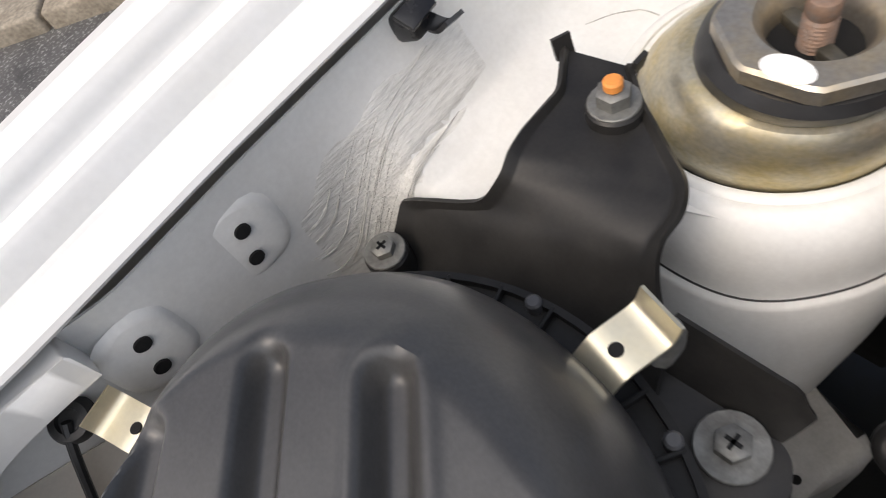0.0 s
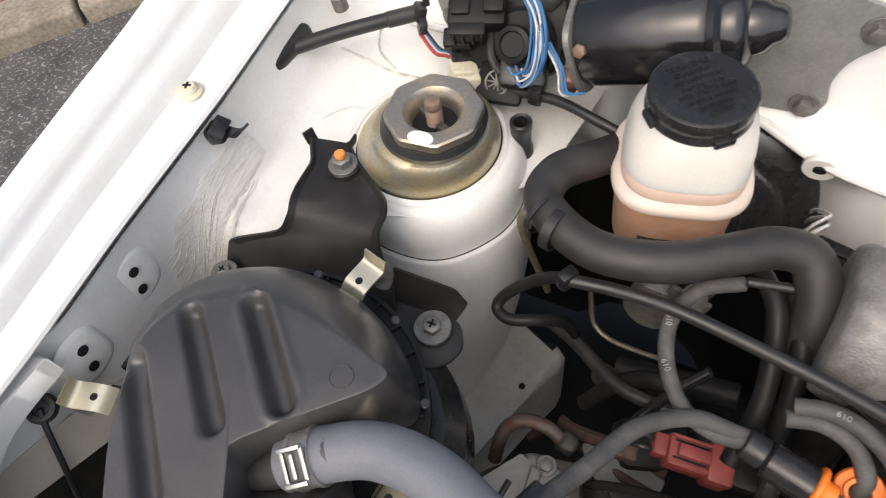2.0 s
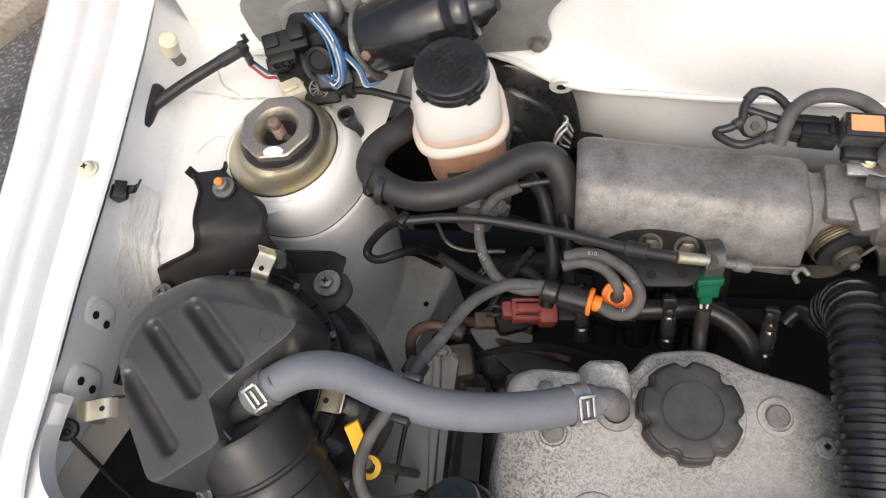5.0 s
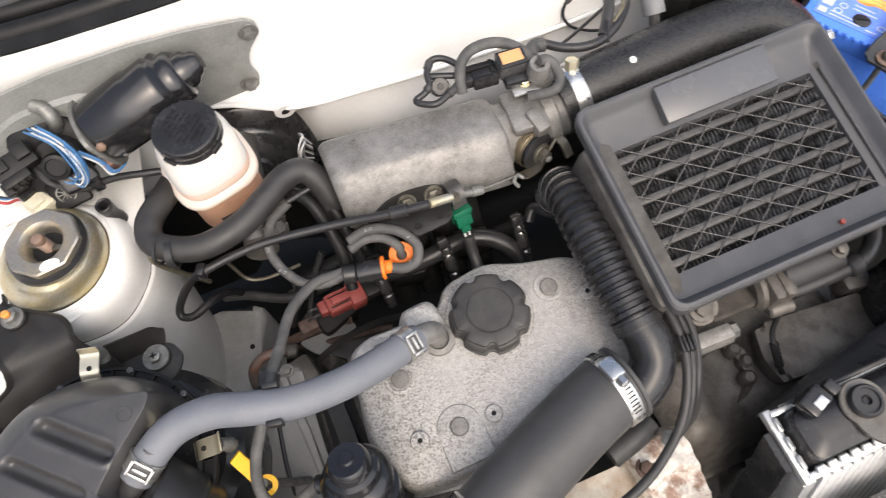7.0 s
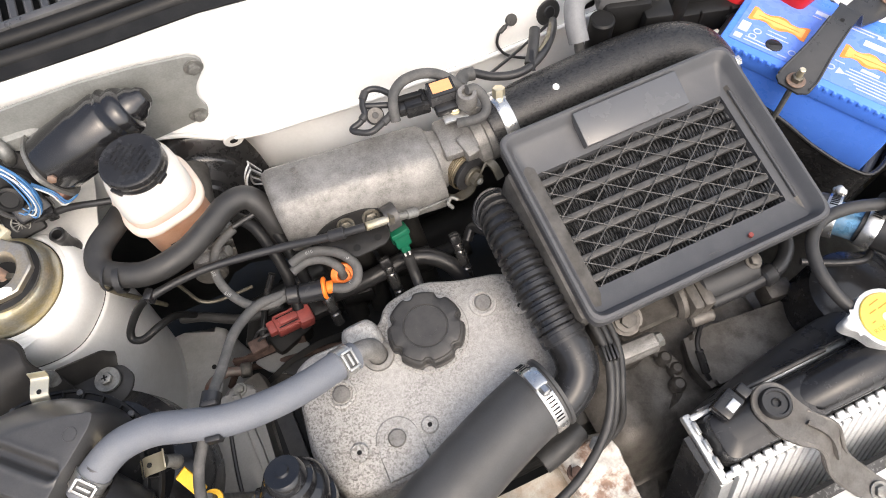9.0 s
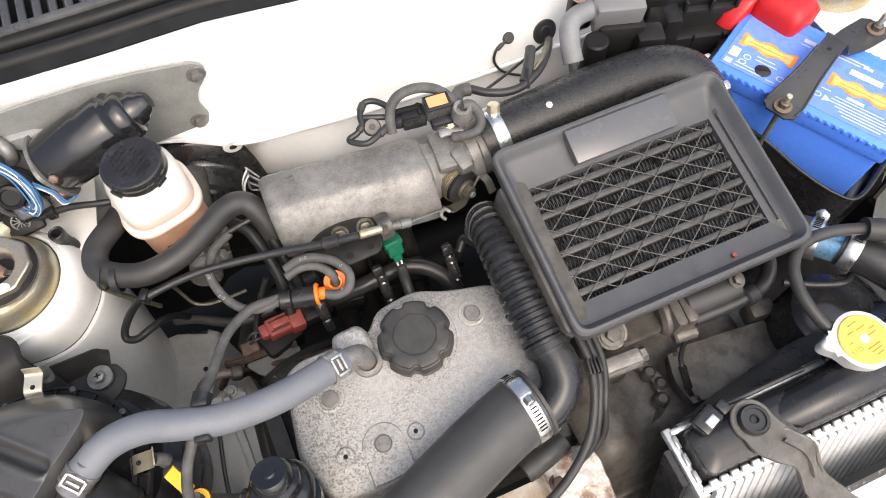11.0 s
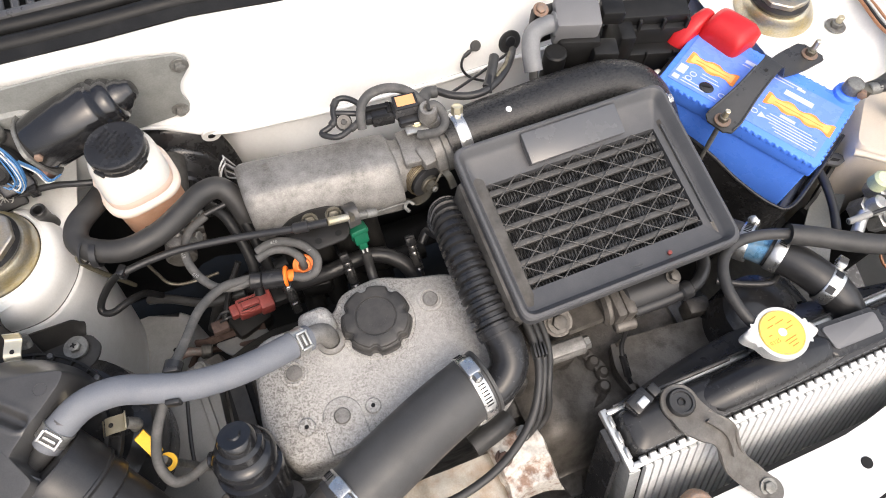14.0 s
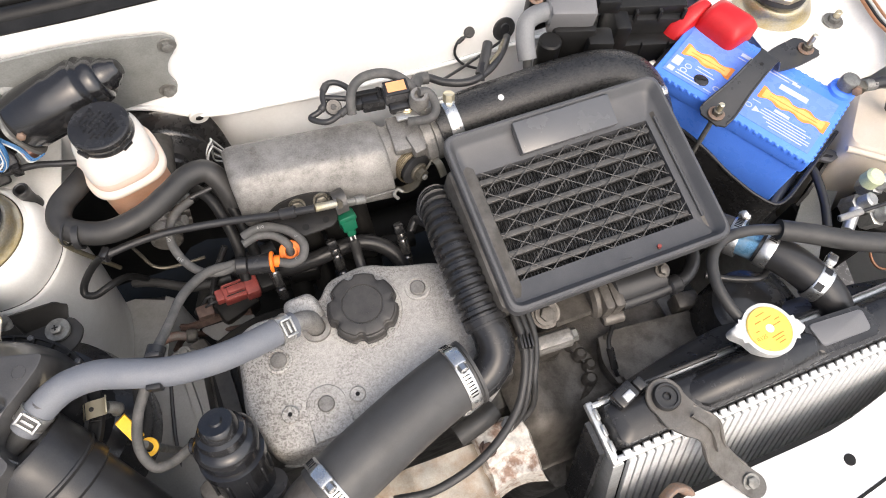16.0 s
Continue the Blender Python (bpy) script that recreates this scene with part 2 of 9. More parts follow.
    if bump:
        ad = n.new("ShaderNodeMath")
        ad.operation = "ADD"
        l.new(n1.outputs[0], ad.inputs[0])
        l.new(n2.outputs[0], ad.inputs[1])
        bp = n.new("ShaderNodeBump")
        bp.inputs["Strength"].default_value, bp.inputs["Distance"].default_value = bump, 0.0006
        l.new(ad.outputs[0], bp.inputs["Height"])
        l.new(bp.outputs[0], b.inputs["Normal"])
    M[name] = m
    return m


material("white", (0.80, 0.80, 0.78), 0.28, second=(0.70, 0.69, 0.65), amount=0.35, scale=14, fine=300, fine_mix=0.02, bump=0.03, coat=0.3)
# apron paint darkened for the shade low in the bay, with grime
material("apron_low_shaded", (0.34, 0.34, 0.32), 0.45, second=(0.20, 0.195, 0.18), amount=0.6, scale=25, bump=0.15, dust=(0.14, 0.13, 0.11), dust_amount=0.5)
material("apron", (0.80, 0.80, 0.775), 0.33, second=(0.68, 0.67, 0.63), amount=0.45, scale=22, fine=400, fine_mix=0.03, bump=0.08, dust=(0.52, 0.50, 0.45), dust_amount=0.20, coat=0.2)
# left rail: apron paint toned down for shade, with grime
material("rail_shaded", (0.52, 0.52, 0.50), 0.42, second=(0.36, 0.355, 0.335), amount=0.55, scale=26, fine=400, fine_mix=0.06, bump=0.12, dust=(0.27, 0.26, 0.235), dust_amount=0.40)
material("sealer", (0.62, 0.61, 0.57), 0.45, second=(0.30, 0.29, 0.26), amount=0.7, scale=120, fine=500, bump=0.2)
material("sealer_brushed", (0.71, 0.70, 0.66), 0.42, second=(0.50, 0.49, 0.45), amount=0.8, scale=16, fine=50, fine_mix=0.06, bump=1.0, stretch=(22, 3.0, 22), thresh=(0.50, 0.72))
material("scuff", (0.55, 0.54, 0.50), 0.55, second=(0.12, 0.115, 0.10), amount=0.8, scale=160, fine=900, bump=0.5)
material("grey_plate", (0.225, 0.230, 0.218), 0.40, second=(0.155, 0.160, 0.150), amount=0.5, scale=30, bump=0.06)
material("plastic", (0.046, 0.046, 0.048), 0.27, second=(0.060, 0.060, 0.060), amount=0.5, scale=40, fine=900, fine_mix=0.10, bump=0.05, dust=(0.17, 0.165, 0.158), dust_amount=0.35, spec=0.75)
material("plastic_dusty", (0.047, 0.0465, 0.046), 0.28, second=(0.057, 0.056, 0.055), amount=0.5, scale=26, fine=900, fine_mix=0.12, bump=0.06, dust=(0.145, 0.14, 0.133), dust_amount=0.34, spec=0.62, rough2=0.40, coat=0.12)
material("hose_gloss", (0.016, 0.016, 0.017), 0.26, second=(0.024, 0.024, 0.024), amount=0.5, scale=60, bump=0.06, dust=(0.06, 0.058, 0.055), dust_amount=0.15, spec=0.6)
material("strap_black", (0.026, 0.026, 0.026), 0.27, second=(0.040, 0.039, 0.038), amount=0.5, scale=40, bump=0.08, dust=(0.10, 0.096, 0.09), dust_amount=0.3, spec=0.7)
material("panel_grey", (0.155, 0.155, 0.158), 0.34, second=(0.13, 0.13, 0.132), amount=0.4, scale=30, fine=900, fine_mix=0.06, bump=0.05)
material("cover_grey", (0.215, 0.213, 0.205), 0.36, 0.15, second=(0.165, 0.162, 0.153), amount=0.5, scale=22, fine=500, fine_mix=0.06, bump=0.06, dust=(0.12, 0.115, 0.105), dust_amount=0.3)
material("booster_black", (0.017, 0.017, 0.018), 0.20, second=(0.026, 0.026, 0.026), amount=0.5, scale=40, bump=0.03, dust=(0.08, 0.078, 0.074), dust_amount=0.15, spec=0.8)
material("gear_alloy", (0.115, 0.105, 0.092), 0.40, 0.3, second=(0.050, 0.044, 0.038), amount=0.8, scale=55, fine=500, bump=0.5, dust=(0.20, 0.185, 0.165), dust_amount=0.4)
material("core_fin", (0.58, 0.585, 0.575), 0.45, 0.1, second=(0.47, 0.47, 0.46), amount=0.5, scale=60, bump=0.2)
material("arm_steel", (0.13, 0.122, 0.110), 0.42, 0.4, second=(0.065, 0.058, 0.050), amount=0.6, scale=45, bump=0.15, dust=(0.28, 0.255, 0.225), dust_amount=0.4)
material("lime", (0.60, 0.66, 0.42), 0.4, second=(0.54, 0.60, 0.38), scale=60, bump=0.05)
material("mesh_grey", (0.085, 0.081, 0.076), 0.6, 0.0, second=(0.10, 0.10, 0.095), amount=0.5, scale=100, bump=0.2)
material("plastic_gloss", (0.016, 0.016, 0.017), 0.17, second=(0.028, 0.028, 0.028), amount=0.4, scale=50, bump=0.05, dust=(0.09, 0.088, 0.084), dust_amount=0.16, rough2=0.32)
material("duct_grey", (0.064, 0.065, 0.068), 0.28, second=(0.09, 0.09, 0.092), amount=0.5, scale=30, fine=1500, fine_mix=0.12, bump=0.15)
material("cap_black", (0.030, 0.029, 0.028), 0.42, second=(0.042, 0.041, 0.039), amount=0.5, scale=60, fine=900, fine_mix=0.12, bump=0.10, dust=(0.13, 0.122, 0.112), dust_amount=0.45, spec=0.45)
material("rubber", (0.024, 0.024, 0.024), 0.42, second=(0.045, 0.044, 0.042), amount=0.45, scale=70, fine=900, bump=0.10, dust=(0.10, 0.097, 0.092), dust_amount=0.3)
material("duct_gloss", (0.080, 0.082, 0.086), 0.14, second=(0.09, 0.09, 0.092), amount=0.5, scale=18, fine=1500, fine_mix=0.08, bump=0.05, rough2=0.30, spec=0.7)
material("rubber_clean", (0.019, 0.019, 0.020), 0.30, second=(0.026, 0.026, 0.026), amount=0.5, scale=60, bump=0.14, dust=(0.08, 0.078, 0.074), dust_amount=0.18)
material("rubber_weave", (0.014, 0.014, 0.014), 0.24, second=(0.026, 0.025, 0.024), amount=0.5, scale=420, fine=900, fine_mix=0.2, bump=0.5, dust=(0.09, 0.087, 0.082), dust_amount=0.2, stretch=(0.7, 1.0, 1.0))
material("hose_grey", (0.135, 0.145, 0.165), 0.48, second=(0.18, 0.185, 0.195), amount=0.5, scale=40, fine=900, fine_mix=0.06, bump=0.06)
material("hose_dusty", (0.060, 0.060, 0.058), 0.6, second=(0.13, 0.125, 0.118), amount=0.6, scale=70, bump=0.12)
material("bracket", (0.018, 0.0175, 0.017), 0.31, second=(0.028, 0.027, 0.025), amount=0.5, scale=60, bump=0.06, dust=(0.11, 0.10, 0.09), dust_amount=0.13, rough2=0.48, spec=0.32)
material("alloy", (0.44, 0.428, 0.405), 0.52, 0.2, second=(0.110, 0.101, 0.088), amount=0.72, scale=460, fine=1100, fine_mix=0.20, bump=0.6, dust=(0.19, 0.182, 0.165), dust_amount=0.55, thresh=(0.48, 0.60), mask=13)
material("alloy_plenum", (0.180, 0.173, 0.161), 0.44, 0.35, second=(0.095, 0.089, 0.080), amount=0.6, scale=130, fine=700, fine_mix=0.20, bump=0.6, dust=(0.38, 0.368, 0.345), dust_amount=0.55, mask=26, thresh=(0.46, 0.68))
material("alloy_dark", (0.105, 0.099, 0.09), 0.55, 0.3, second=(0.04, 0.037, 0.033), amount=0.8, scale=45, fine=400, bump=0.4, dust=(0.17, 0.155, 0.13), dust_amount=0.3)
# near black: the shade deep in the bay is put into this colour
material("iron_shaded", (0.007, 0.0068, 0.0065), 0.6, 0.1, second=(0.016, 0.015, 0.013), amount=0.7, scale=60, bump=0.5)
material("rust", (0.095, 0.062, 0.050), 0.7, 0.2, second=(0.05, 0.032, 0.026), amount=0.7, scale=90, fine=700, bump=0.5)
material("heat_shield", (0.36, 0.32, 0.26), 0.5, 0.45, second=(0.26, 0.17, 0.10), amount=0.75, scale=45, bump=0.3, dust=(0.62, 0.60, 0.55), dust_amount=0.5)
material("steel", (0.68, 0.68, 0.66), 0.25, 0.95, second=(0.45, 0.44, 0.42), amount=0.4, scale=80, bump=0.05)
material("zinc", (0.52, 0.49, 0.40), 0.32, 0.75, second=(0.55, 0.43, 0.17), amount=0.85, scale=30, fine=420, fine_mix=0.14, bump=0.08, thresh=(0.40, 0.66), dust=(0.26, 0.25, 0.21), dust_amount=0.30, stretch=(1, 1, 1.6))
material("brass", (0.22, 0.180, 0.12), 0.38, 0.8, second=(0.12, 0.10, 0.07), amount=0.6, scale=90, bump=0.1)
material("zinc_dull", (0.13, 0.122, 0.10), 0.42, 0.7, second=(0.11, 0.095, 0.07), amount=0.7, scale=90, bump=0.2, dust=(0.25, 0.235, 0.20), dust_amount=0.3)
material("zinc_plated", (0.52, 0.52, 0.50), 0.33, 0.85, second=(0.34, 0.33, 0.31), amount=0.6, scale=120, bump=0.1)
material("zinc_worn", (0.40, 0.37, 0.32), 0.33, 0.8, second=(0.50, 0.39, 0.22), amount=0.5, scale=45, fine=500, fine_mix=0.10, bump=0.15, thresh=(0.45, 0.62))
material("zinc_bright", (0.78, 0.72, 0.55), 0.28, 0.85, second=(0.72, 0.63, 0.40), amount=0.4, scale=40, fine_mix=0.03, bump=0.02)
material("bolt_grey", (0.22, 0.22, 0.205), 0.48, 0.55, second=(0.12, 0.115, 0.105), amount=0.6, scale=110, bump=0.25)
material("pipe_olive", (0.16, 0.145, 0.10), 0.5, 0.2, second=(0.10, 0.09, 0.065), amount=0.6, scale=90, bump=0.15)
material("bolt_rust", (0.26, 0.17, 0.12), 0.6, 0.5, second=(0.20, 0.19, 0.18), amount=0.6, scale=200, bump=0.3)
material("orange_paint", (0.75, 0.28, 0.06), 0.5, second=(0.55, 0.22, 0.06), scale=300)
material("white_mark", (0.82, 0.82, 0.80), 0.5, second=(0.7, 0.7, 0.68), scale=100, bump=0.1)
material("bolt_dark", (0.12, 0.112, 0.10), 0.5, 0.4, second=(0.07, 0.063, 0.055), amount=0.6, scale=110, bump=0.25)
material("injector_steel", (0.20, 0.195, 0.19), 0.16, 0.85, second=(0.10, 0.097, 0.092), amount=0.5, scale=60, bump=0.05)
material("pipe_rusty", (0.13, 0.122, 0.112), 0.5, 0.3, second=(0.17, 0.075, 0.050), amount=0.85, scale=45, bump=0.25)
material("rubber_soft", (0.050, 0.050, 0.050), 0.40, second=(0.046, 0.045, 0.044), amount=0.5, scale=50, fine=1200, fine_mix=0.12, bump=0.08, dust=(0.10, 0.097, 0.092), dust_amount=0.3)
material("hose_black", (0.022, 0.0215, 0.021), 0.42, second=(0.034, 0.033, 0.031), amount=0.45, scale=70, fine=900, bump=0.10, dust=(0.075, 0.071, 0.066), dust_amount=0.3)
# near black for the shade inside holes, slots and gaps
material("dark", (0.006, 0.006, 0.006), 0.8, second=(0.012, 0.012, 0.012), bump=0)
material("reservoir", (0.60, 0.58, 0.535), 0.28, second=(0.55, 0.515, 0.46), amount=0.5, scale=18, fine_mix=0.03, bump=0.04, sss=0.6)
material("fluid", (0.70, 0.42, 0.28), 0.36, second=(0.50, 0.23, 0.12), amount=0.6, scale=18, fine_mix=0.03, bump=0.04, sss=0.5)
material("flange_rust", (0.52, 0.49, 0.44), 0.6, 0.2, second=(0.20, 0.11, 0.07), amount=0.85, scale=60, fine=300, fine_mix=0.2, bump=0.5, thresh=(0.48, 0.62))
material("rust_case", (0.20, 0.105, 0.08), 0.5, 0.2, second=(0.12, 0.07, 0.055), amount=0.6, scale=90, bump=0.2)
material("reservoir_pink", (0.70, 0.50, 0.39), 0.32, second=(0.68, 0.54, 0.45), amount=0.6, scale=18, fine_mix=0.03, bump=0.04, sss=0.5)
material("reservoir_rim", (0.68, 0.575, 0.495), 0.30, second=(0.65, 0.53, 0.44), amount=0.5, scale=18, fine_mix=0.03, bump=0.04, sss=0.5)
material("reservoir_pink", (0.68, 0.50, 0.40), 0.32, second=(0.64, 0.44, 0.33), amount=0.6, scale=18, fine_mix=0.03, bump=0.04, sss=0.5)
material("motor_black", (0.012, 0.012, 0.013), 0.16, second=(0.022, 0.022, 0.022), amount=0.4, scale=40, bump=0.04, coat=0.4, rough2=0.24)
material("blue", (0.095, 0.26, 0.92), 0.26, second=(0.07, 0.21, 0.82), amount=0.4, scale=30, fine_mix=0.03, bump=0.04)
material("label_blue", (0.15, 0.27, 0.80), 0.22, second=(0.13, 0.24, 0.74), amount=0.4, scale=60, fine_mix=0.03, bump=0.02)
material("label_orange", (0.90, 0.26, 0.04), 0.35, second=(0.92, 0.42, 0.10), amount=0.7, scale=60, fine_mix=0.03, bump=0.02)
material("orange_pale", (0.95, 0.52, 0.16), 0.35, second=(0.92, 0.40, 0.10), amount=0.6, scale=90, bump=0.02)
material("label_pale", (0.55, 0.60, 0.75), 0.4, second=(0.45, 0.5, 0.66), scale=200, bump=0)
material("red", (0.50, 0.014, 0.018), 0.34, second=(0.40, 0.012, 0.014), amount=0.5, scale=50, fine_mix=0.04, bump=0.08)
material("red_brown", (0.27, 0.055, 0.045), 0.45, second=(0.17, 0.04, 0.035), amount=0.6, scale=80, bump=0.12)
material("green", (0.008, 0.115, 0.060), 0.32, second=(0.008, 0.10, 0.05), amount=0.5, scale=80, bump=0.08)
material("orange", (0.86, 0.20, 0.02), 0.42, second=(0.75, 0.16, 0.02), scale=80, fine_mix=0.05, bump=0.05)
material("orange_label", (0.74, 0.36, 0.16), 0.45, second=(0.66, 0.32, 0.15), scale=80, fine_mix=0.05, bump=0.03)
material("yellow", (0.82, 0.47, 0.015), 0.4, second=(0.7, 0.38, 0.01), scale=80, fine_mix=0.05, bump=0.05)
material("print_grey", (0.30, 0.30, 0.29), 0.5, second=(0.24, 0.24, 0.23), scale=200, bump=0)
material("steel_dusty", (0.060, 0.058, 0.056), 0.36, 0.3, second=(0.03, 0.029, 0.027), amount=0.6, scale=50, bump=0.15, dust=(0.20, 0.19, 0.175), dust_amount=0.4)
material("black_matte", (0.012, 0.012, 0.012), 0.34, second=(0.020, 0.020, 0.020), amount=0.5, scale=50, bump=0.08, spec=0.22)
material("arch_liner", (0.045, 0.042, 0.037), 0.6, second=(0.022, 0.021, 0.019), amount=0.7, scale=40, bump=0.2)
material("label_print", (0.62, 0.22, 0.03), 0.5, second=(0.5, 0.18, 0.03), scale=200, bump=0)
material("cap_yellow", (0.80, 0.62, 0.10), 0.4, second=(0.74, 0.55, 0.08), scale=120, fine_mix=0.05, bump=0.03)
material("cream", (0.66, 0.61, 0.46), 0.45, second=(0.55, 0.5, 0.36), scale=60, bump=0.06)
material("wire_blue", (0.05, 0.16, 0.34), 0.45, second=(0.03, 0.10, 0.24), scale=90, bump=0.02)
material("wire_red", (0.35, 0.04, 0.04), 0.45, second=(0.25, 0.03, 0.03), scale=90, bump=0.02)
material("wire_white", (0.6, 0.6, 0.58), 0.45, scale=90, bump=0.02)
material("copper", (0.50, 0.26, 0.15), 0.4, 0.7, second=(0.3, 0.17, 0.1), scale=90, bump=0.1)
material("grey_boot", (0.145, 0.15, 0.155), 0.45, second=(0.27, 0.27, 0.27), scale=40, fine_mix=0.06, bump=0.05)
material("core_alloy", (0.62, 0.63, 0.62), 0.38, 0.75, second=(0.48, 0.48, 0.47), amount=0.5, scale=60, bump=0.1)
material("cap_alloy", (0.62, 0.62, 0.60), 0.42, 0.3, second=(0.5, 0.49, 0.46), amount=0.5, scale=60, bump=0.08)
# black that gives the shade between fins as colour
material("fin_gap_shade", (0.008, 0.008, 0.008), 0.7, 0.1, second=(0.014, 0.014, 0.014), amount=0.5, scale=120, bump=0.3)
material("fin_bright", (0.34, 0.335, 0.325), 0.30, 0.6, second=(0.02, 0.02, 0.02), amount=1.0, scale=90, bump=0.1)
material("bar_dark", (0.060, 0.058, 0.055), 0.5, 0.4, second=(0.12, 0.118, 0.115), amount=0.5, scale=120, bump=0.3)
material("blue_film", (0.12, 0.30, 0.48), 0.25, 0.5, second=(0.35, 0.42, 0.48), amount=0.6, scale=70, bump=0.1)
material("beige", (0.55, 0.49, 0.41), 0.45, second=(0.46, 0.41, 0.34), amount=0.5, scale=20, fine_mix=0.03, bump=0.05, sss=0.3)
material("asphalt", (0.078, 0.076, 0.074), 0.75, second=(0.34, 0.34, 0.33), amount=0.75, scale=95, fine=12, fine_mix=0.35, bump=0.8, thresh=(0.54, 0.63))
material("concrete", (0.32, 0.28, 0.22), 0.85, second=(0.20, 0.17, 0.13), amount=0.7, scale=9, fine=90, fine_mix=0.25, bump=0.5)
material("paving", (0.28, 0.16, 0.11), 0.8, second=(0.2, 0.12, 0.09), amount=0.7, scale=9, fine=90, fine_mix=0.25, bump=0.5, piece=0.25)

# ---- ground ----
ground = solo("ground", grid(8, 8, lambda u, v: Vector((-60 + 120 * u, -60 + 120 * v, 0))), M["asphalt"],
              "dark coarse asphalt road surface, damp and speckled", "ground", kind="structure")
KERB = Matrix.Translation((-1.86, 0.47, 0)) @ Matrix.Rotation(radians(52), 4, "Z")
kerb = thing("pavement", KERB, "pale worn concrete kerb edging beside the road", "kerb", kind="structure")
for k in range(-3, 5):
    part("kerb_stone", box(KERB @ pose(k * 0.912, 0.085, 0.015), (0.90, 0.17, 0.09), bev=0.012, seg=3), M["concrete"], kerb)
pavement = thing("pavement", KERB @ pose(0, 0.2, 0), "reddish brown paving slabs behind the kerb", "pavement", kind="structure")
for k in range(-7, 9):
    for j in range(5):
        part("slab", box(KERB @ pose(k * 0.404 + (j % 2) * 0.2, 0.378 + j * 0.404, 0.012), (0.396, 0.396, 0.09), bev=0.006, seg=1), M["paving"], pavement)

# ---- car body ----
body = thing("car_body", (0.41, 0.2, 0.3), "white painted car body round the open engine bay", "car body", kind="structure")


def edge_x(y):
    return lerp_list(y, [(-0.30, -0.146), (-0.15, -0.170), (-0.11, -0.1760), (-0.06, -0.1785), (0.02, -0.186), (0.13, -0.192), (0.25, -0.204), (0.6, -0.25)])


FENDER = [(0.008, 0.8455), (0.000, 0.8460), (-0.0008, 0.8475), (0.001, 0.8495), (0.005, 0.8508), (0.026, 0.852), (0.029, 0.8535), (0.034, 0.862), (0.037, 0.8645),
          (0.047, 0.866), (0.049, 0.8675), (0.052, 0.8725), (0.056, 0.8755), (0.070, 0.878), (0.082, 0.876), (0.091, 0.869), (0.098, 0.856), (0.103, 0.83), (0.108, 0.76), (0.112, 0.66), (0.112, 0.42)]


def fender_point(u, v):
    y = -0.32 + 1.1 * u
    k = v * (len(FENDER) - 1)
    i = min(int(k), len(FENDER) - 2)
    a, b, f = FENDER[i], FENDER[i + 1], k - min(int(k), len(FENDER) - 2)
    w, z = a[0] + (b[0] - a[0]) * f, a[1] + (b[1] - a[1]) * f
    wide = lerp_list(y, [(-1, 0.54), (-0.15, 0.57), (-0.05, 0.65), (0.08, 0.82), (0.21, 0.96), (0.5, 1.18), (2, 1.18)])
    return Vector((edge_x(y) - w * wide, y, z - 0.03 * smooth(-0.08, -0.32, y)))


fender = part("fender", grid(60, (len(FENDER) - 1) * 2, fender_point), M["white"], body, "white painted fender with a folded bonnet gutter", 25)
part("fender", grid(30, (len(FENDER) - 1) * 2, lambda u, v: Vector((0.826, 0, 0)) + Vector((-fender_point(u, v).x, fender_point(u, v).y, fender_point(u, v).z))), M["white"], body, sharp=25)


def shelf_right(y):
    """How far the tower's shelf reaches inboard."""
    return lerp_list(y, [(-1, -0.13), (0.085, -0.13), (0.115, -0.10), (0.130, -0.055), (0.150, -0.035), (0.175, -0.02), (0.20, 0.004), (0.30, 0.016), (1, 0.02)])


def apron_point(u, v):
    """The inner panel: a plain wall in front that opens into the strut tower's shelf behind."""
    y = -0.155 + 0.50 * u
    x0 = edge_x(y) + 0.001
    deep = lerp_list(y, [(-1, 0.024), (-0.140, 0.024), (-0.106, 0.046), (-0.079, 0.066), (-0.04, 0.095), (-0.02, 0.11), (0.04, 0.30), (1, 0.30)])
    a = Vector((x0 - 0.005 - 0.008 * smooth(-0.03, -0.07, y), y, 0.838 - deep * v))
    wall = 0.35
    if v < wall:
        t = v / wall
        b = Vector((x0 - 0.005 + 0.017 * t * t, y, 0.838 - 0.046 * t))
    else:
        t = (v - wall) / (1 - wall)
        b = Vector((x0 + 0.012 + t * (shelf_right(y) - x0 - 0.012), y, 0.788 - 0.0085 * smooth(0, 0.3, t) - 0.018 * smooth(0.72, 0.92, t) * smooth(0.15, 0.20, y)))
    w = smooth(0.030, 0.090, y + 0.02 * v)
    p = a.lerp(b, w)
    p.z += 0.0025 * noise.noise(p * 22) * w * smooth(0, 0.2, v) + 0.006 * w * smooth(0.30, 0.34, y) * (1 - v)
    return p


apron = part("inner_panel", thicken(grid(70, 44, apron_point), -0.0012), M["apron"], body, "off-white painted inner panel with seam sealer and grime", 60)

# brushed seam sealer where the inner panel turns into the tower shelf
def sealer_point(u, v):
    y = 0.018 + 0.125 * u
    wave = 0.05 * noise.noise(Vector((u * 5, 0.3, 0)))
    lo, hi = 0.10 + 0.06 * u + wave, 0.52 - 0.16 * u + wave
    edge = smooth(0, 0.14, min(u, 1 - u)) * smooth(0, 0.16, min(v, 1 - v))
    p = apron_point((y + 0.155) / 0.50, lo + (hi - lo) * v)
    d = 0.0012 * edge - 0.0006
    return p + Vector((d * 0.6, 0, d * 0.8))


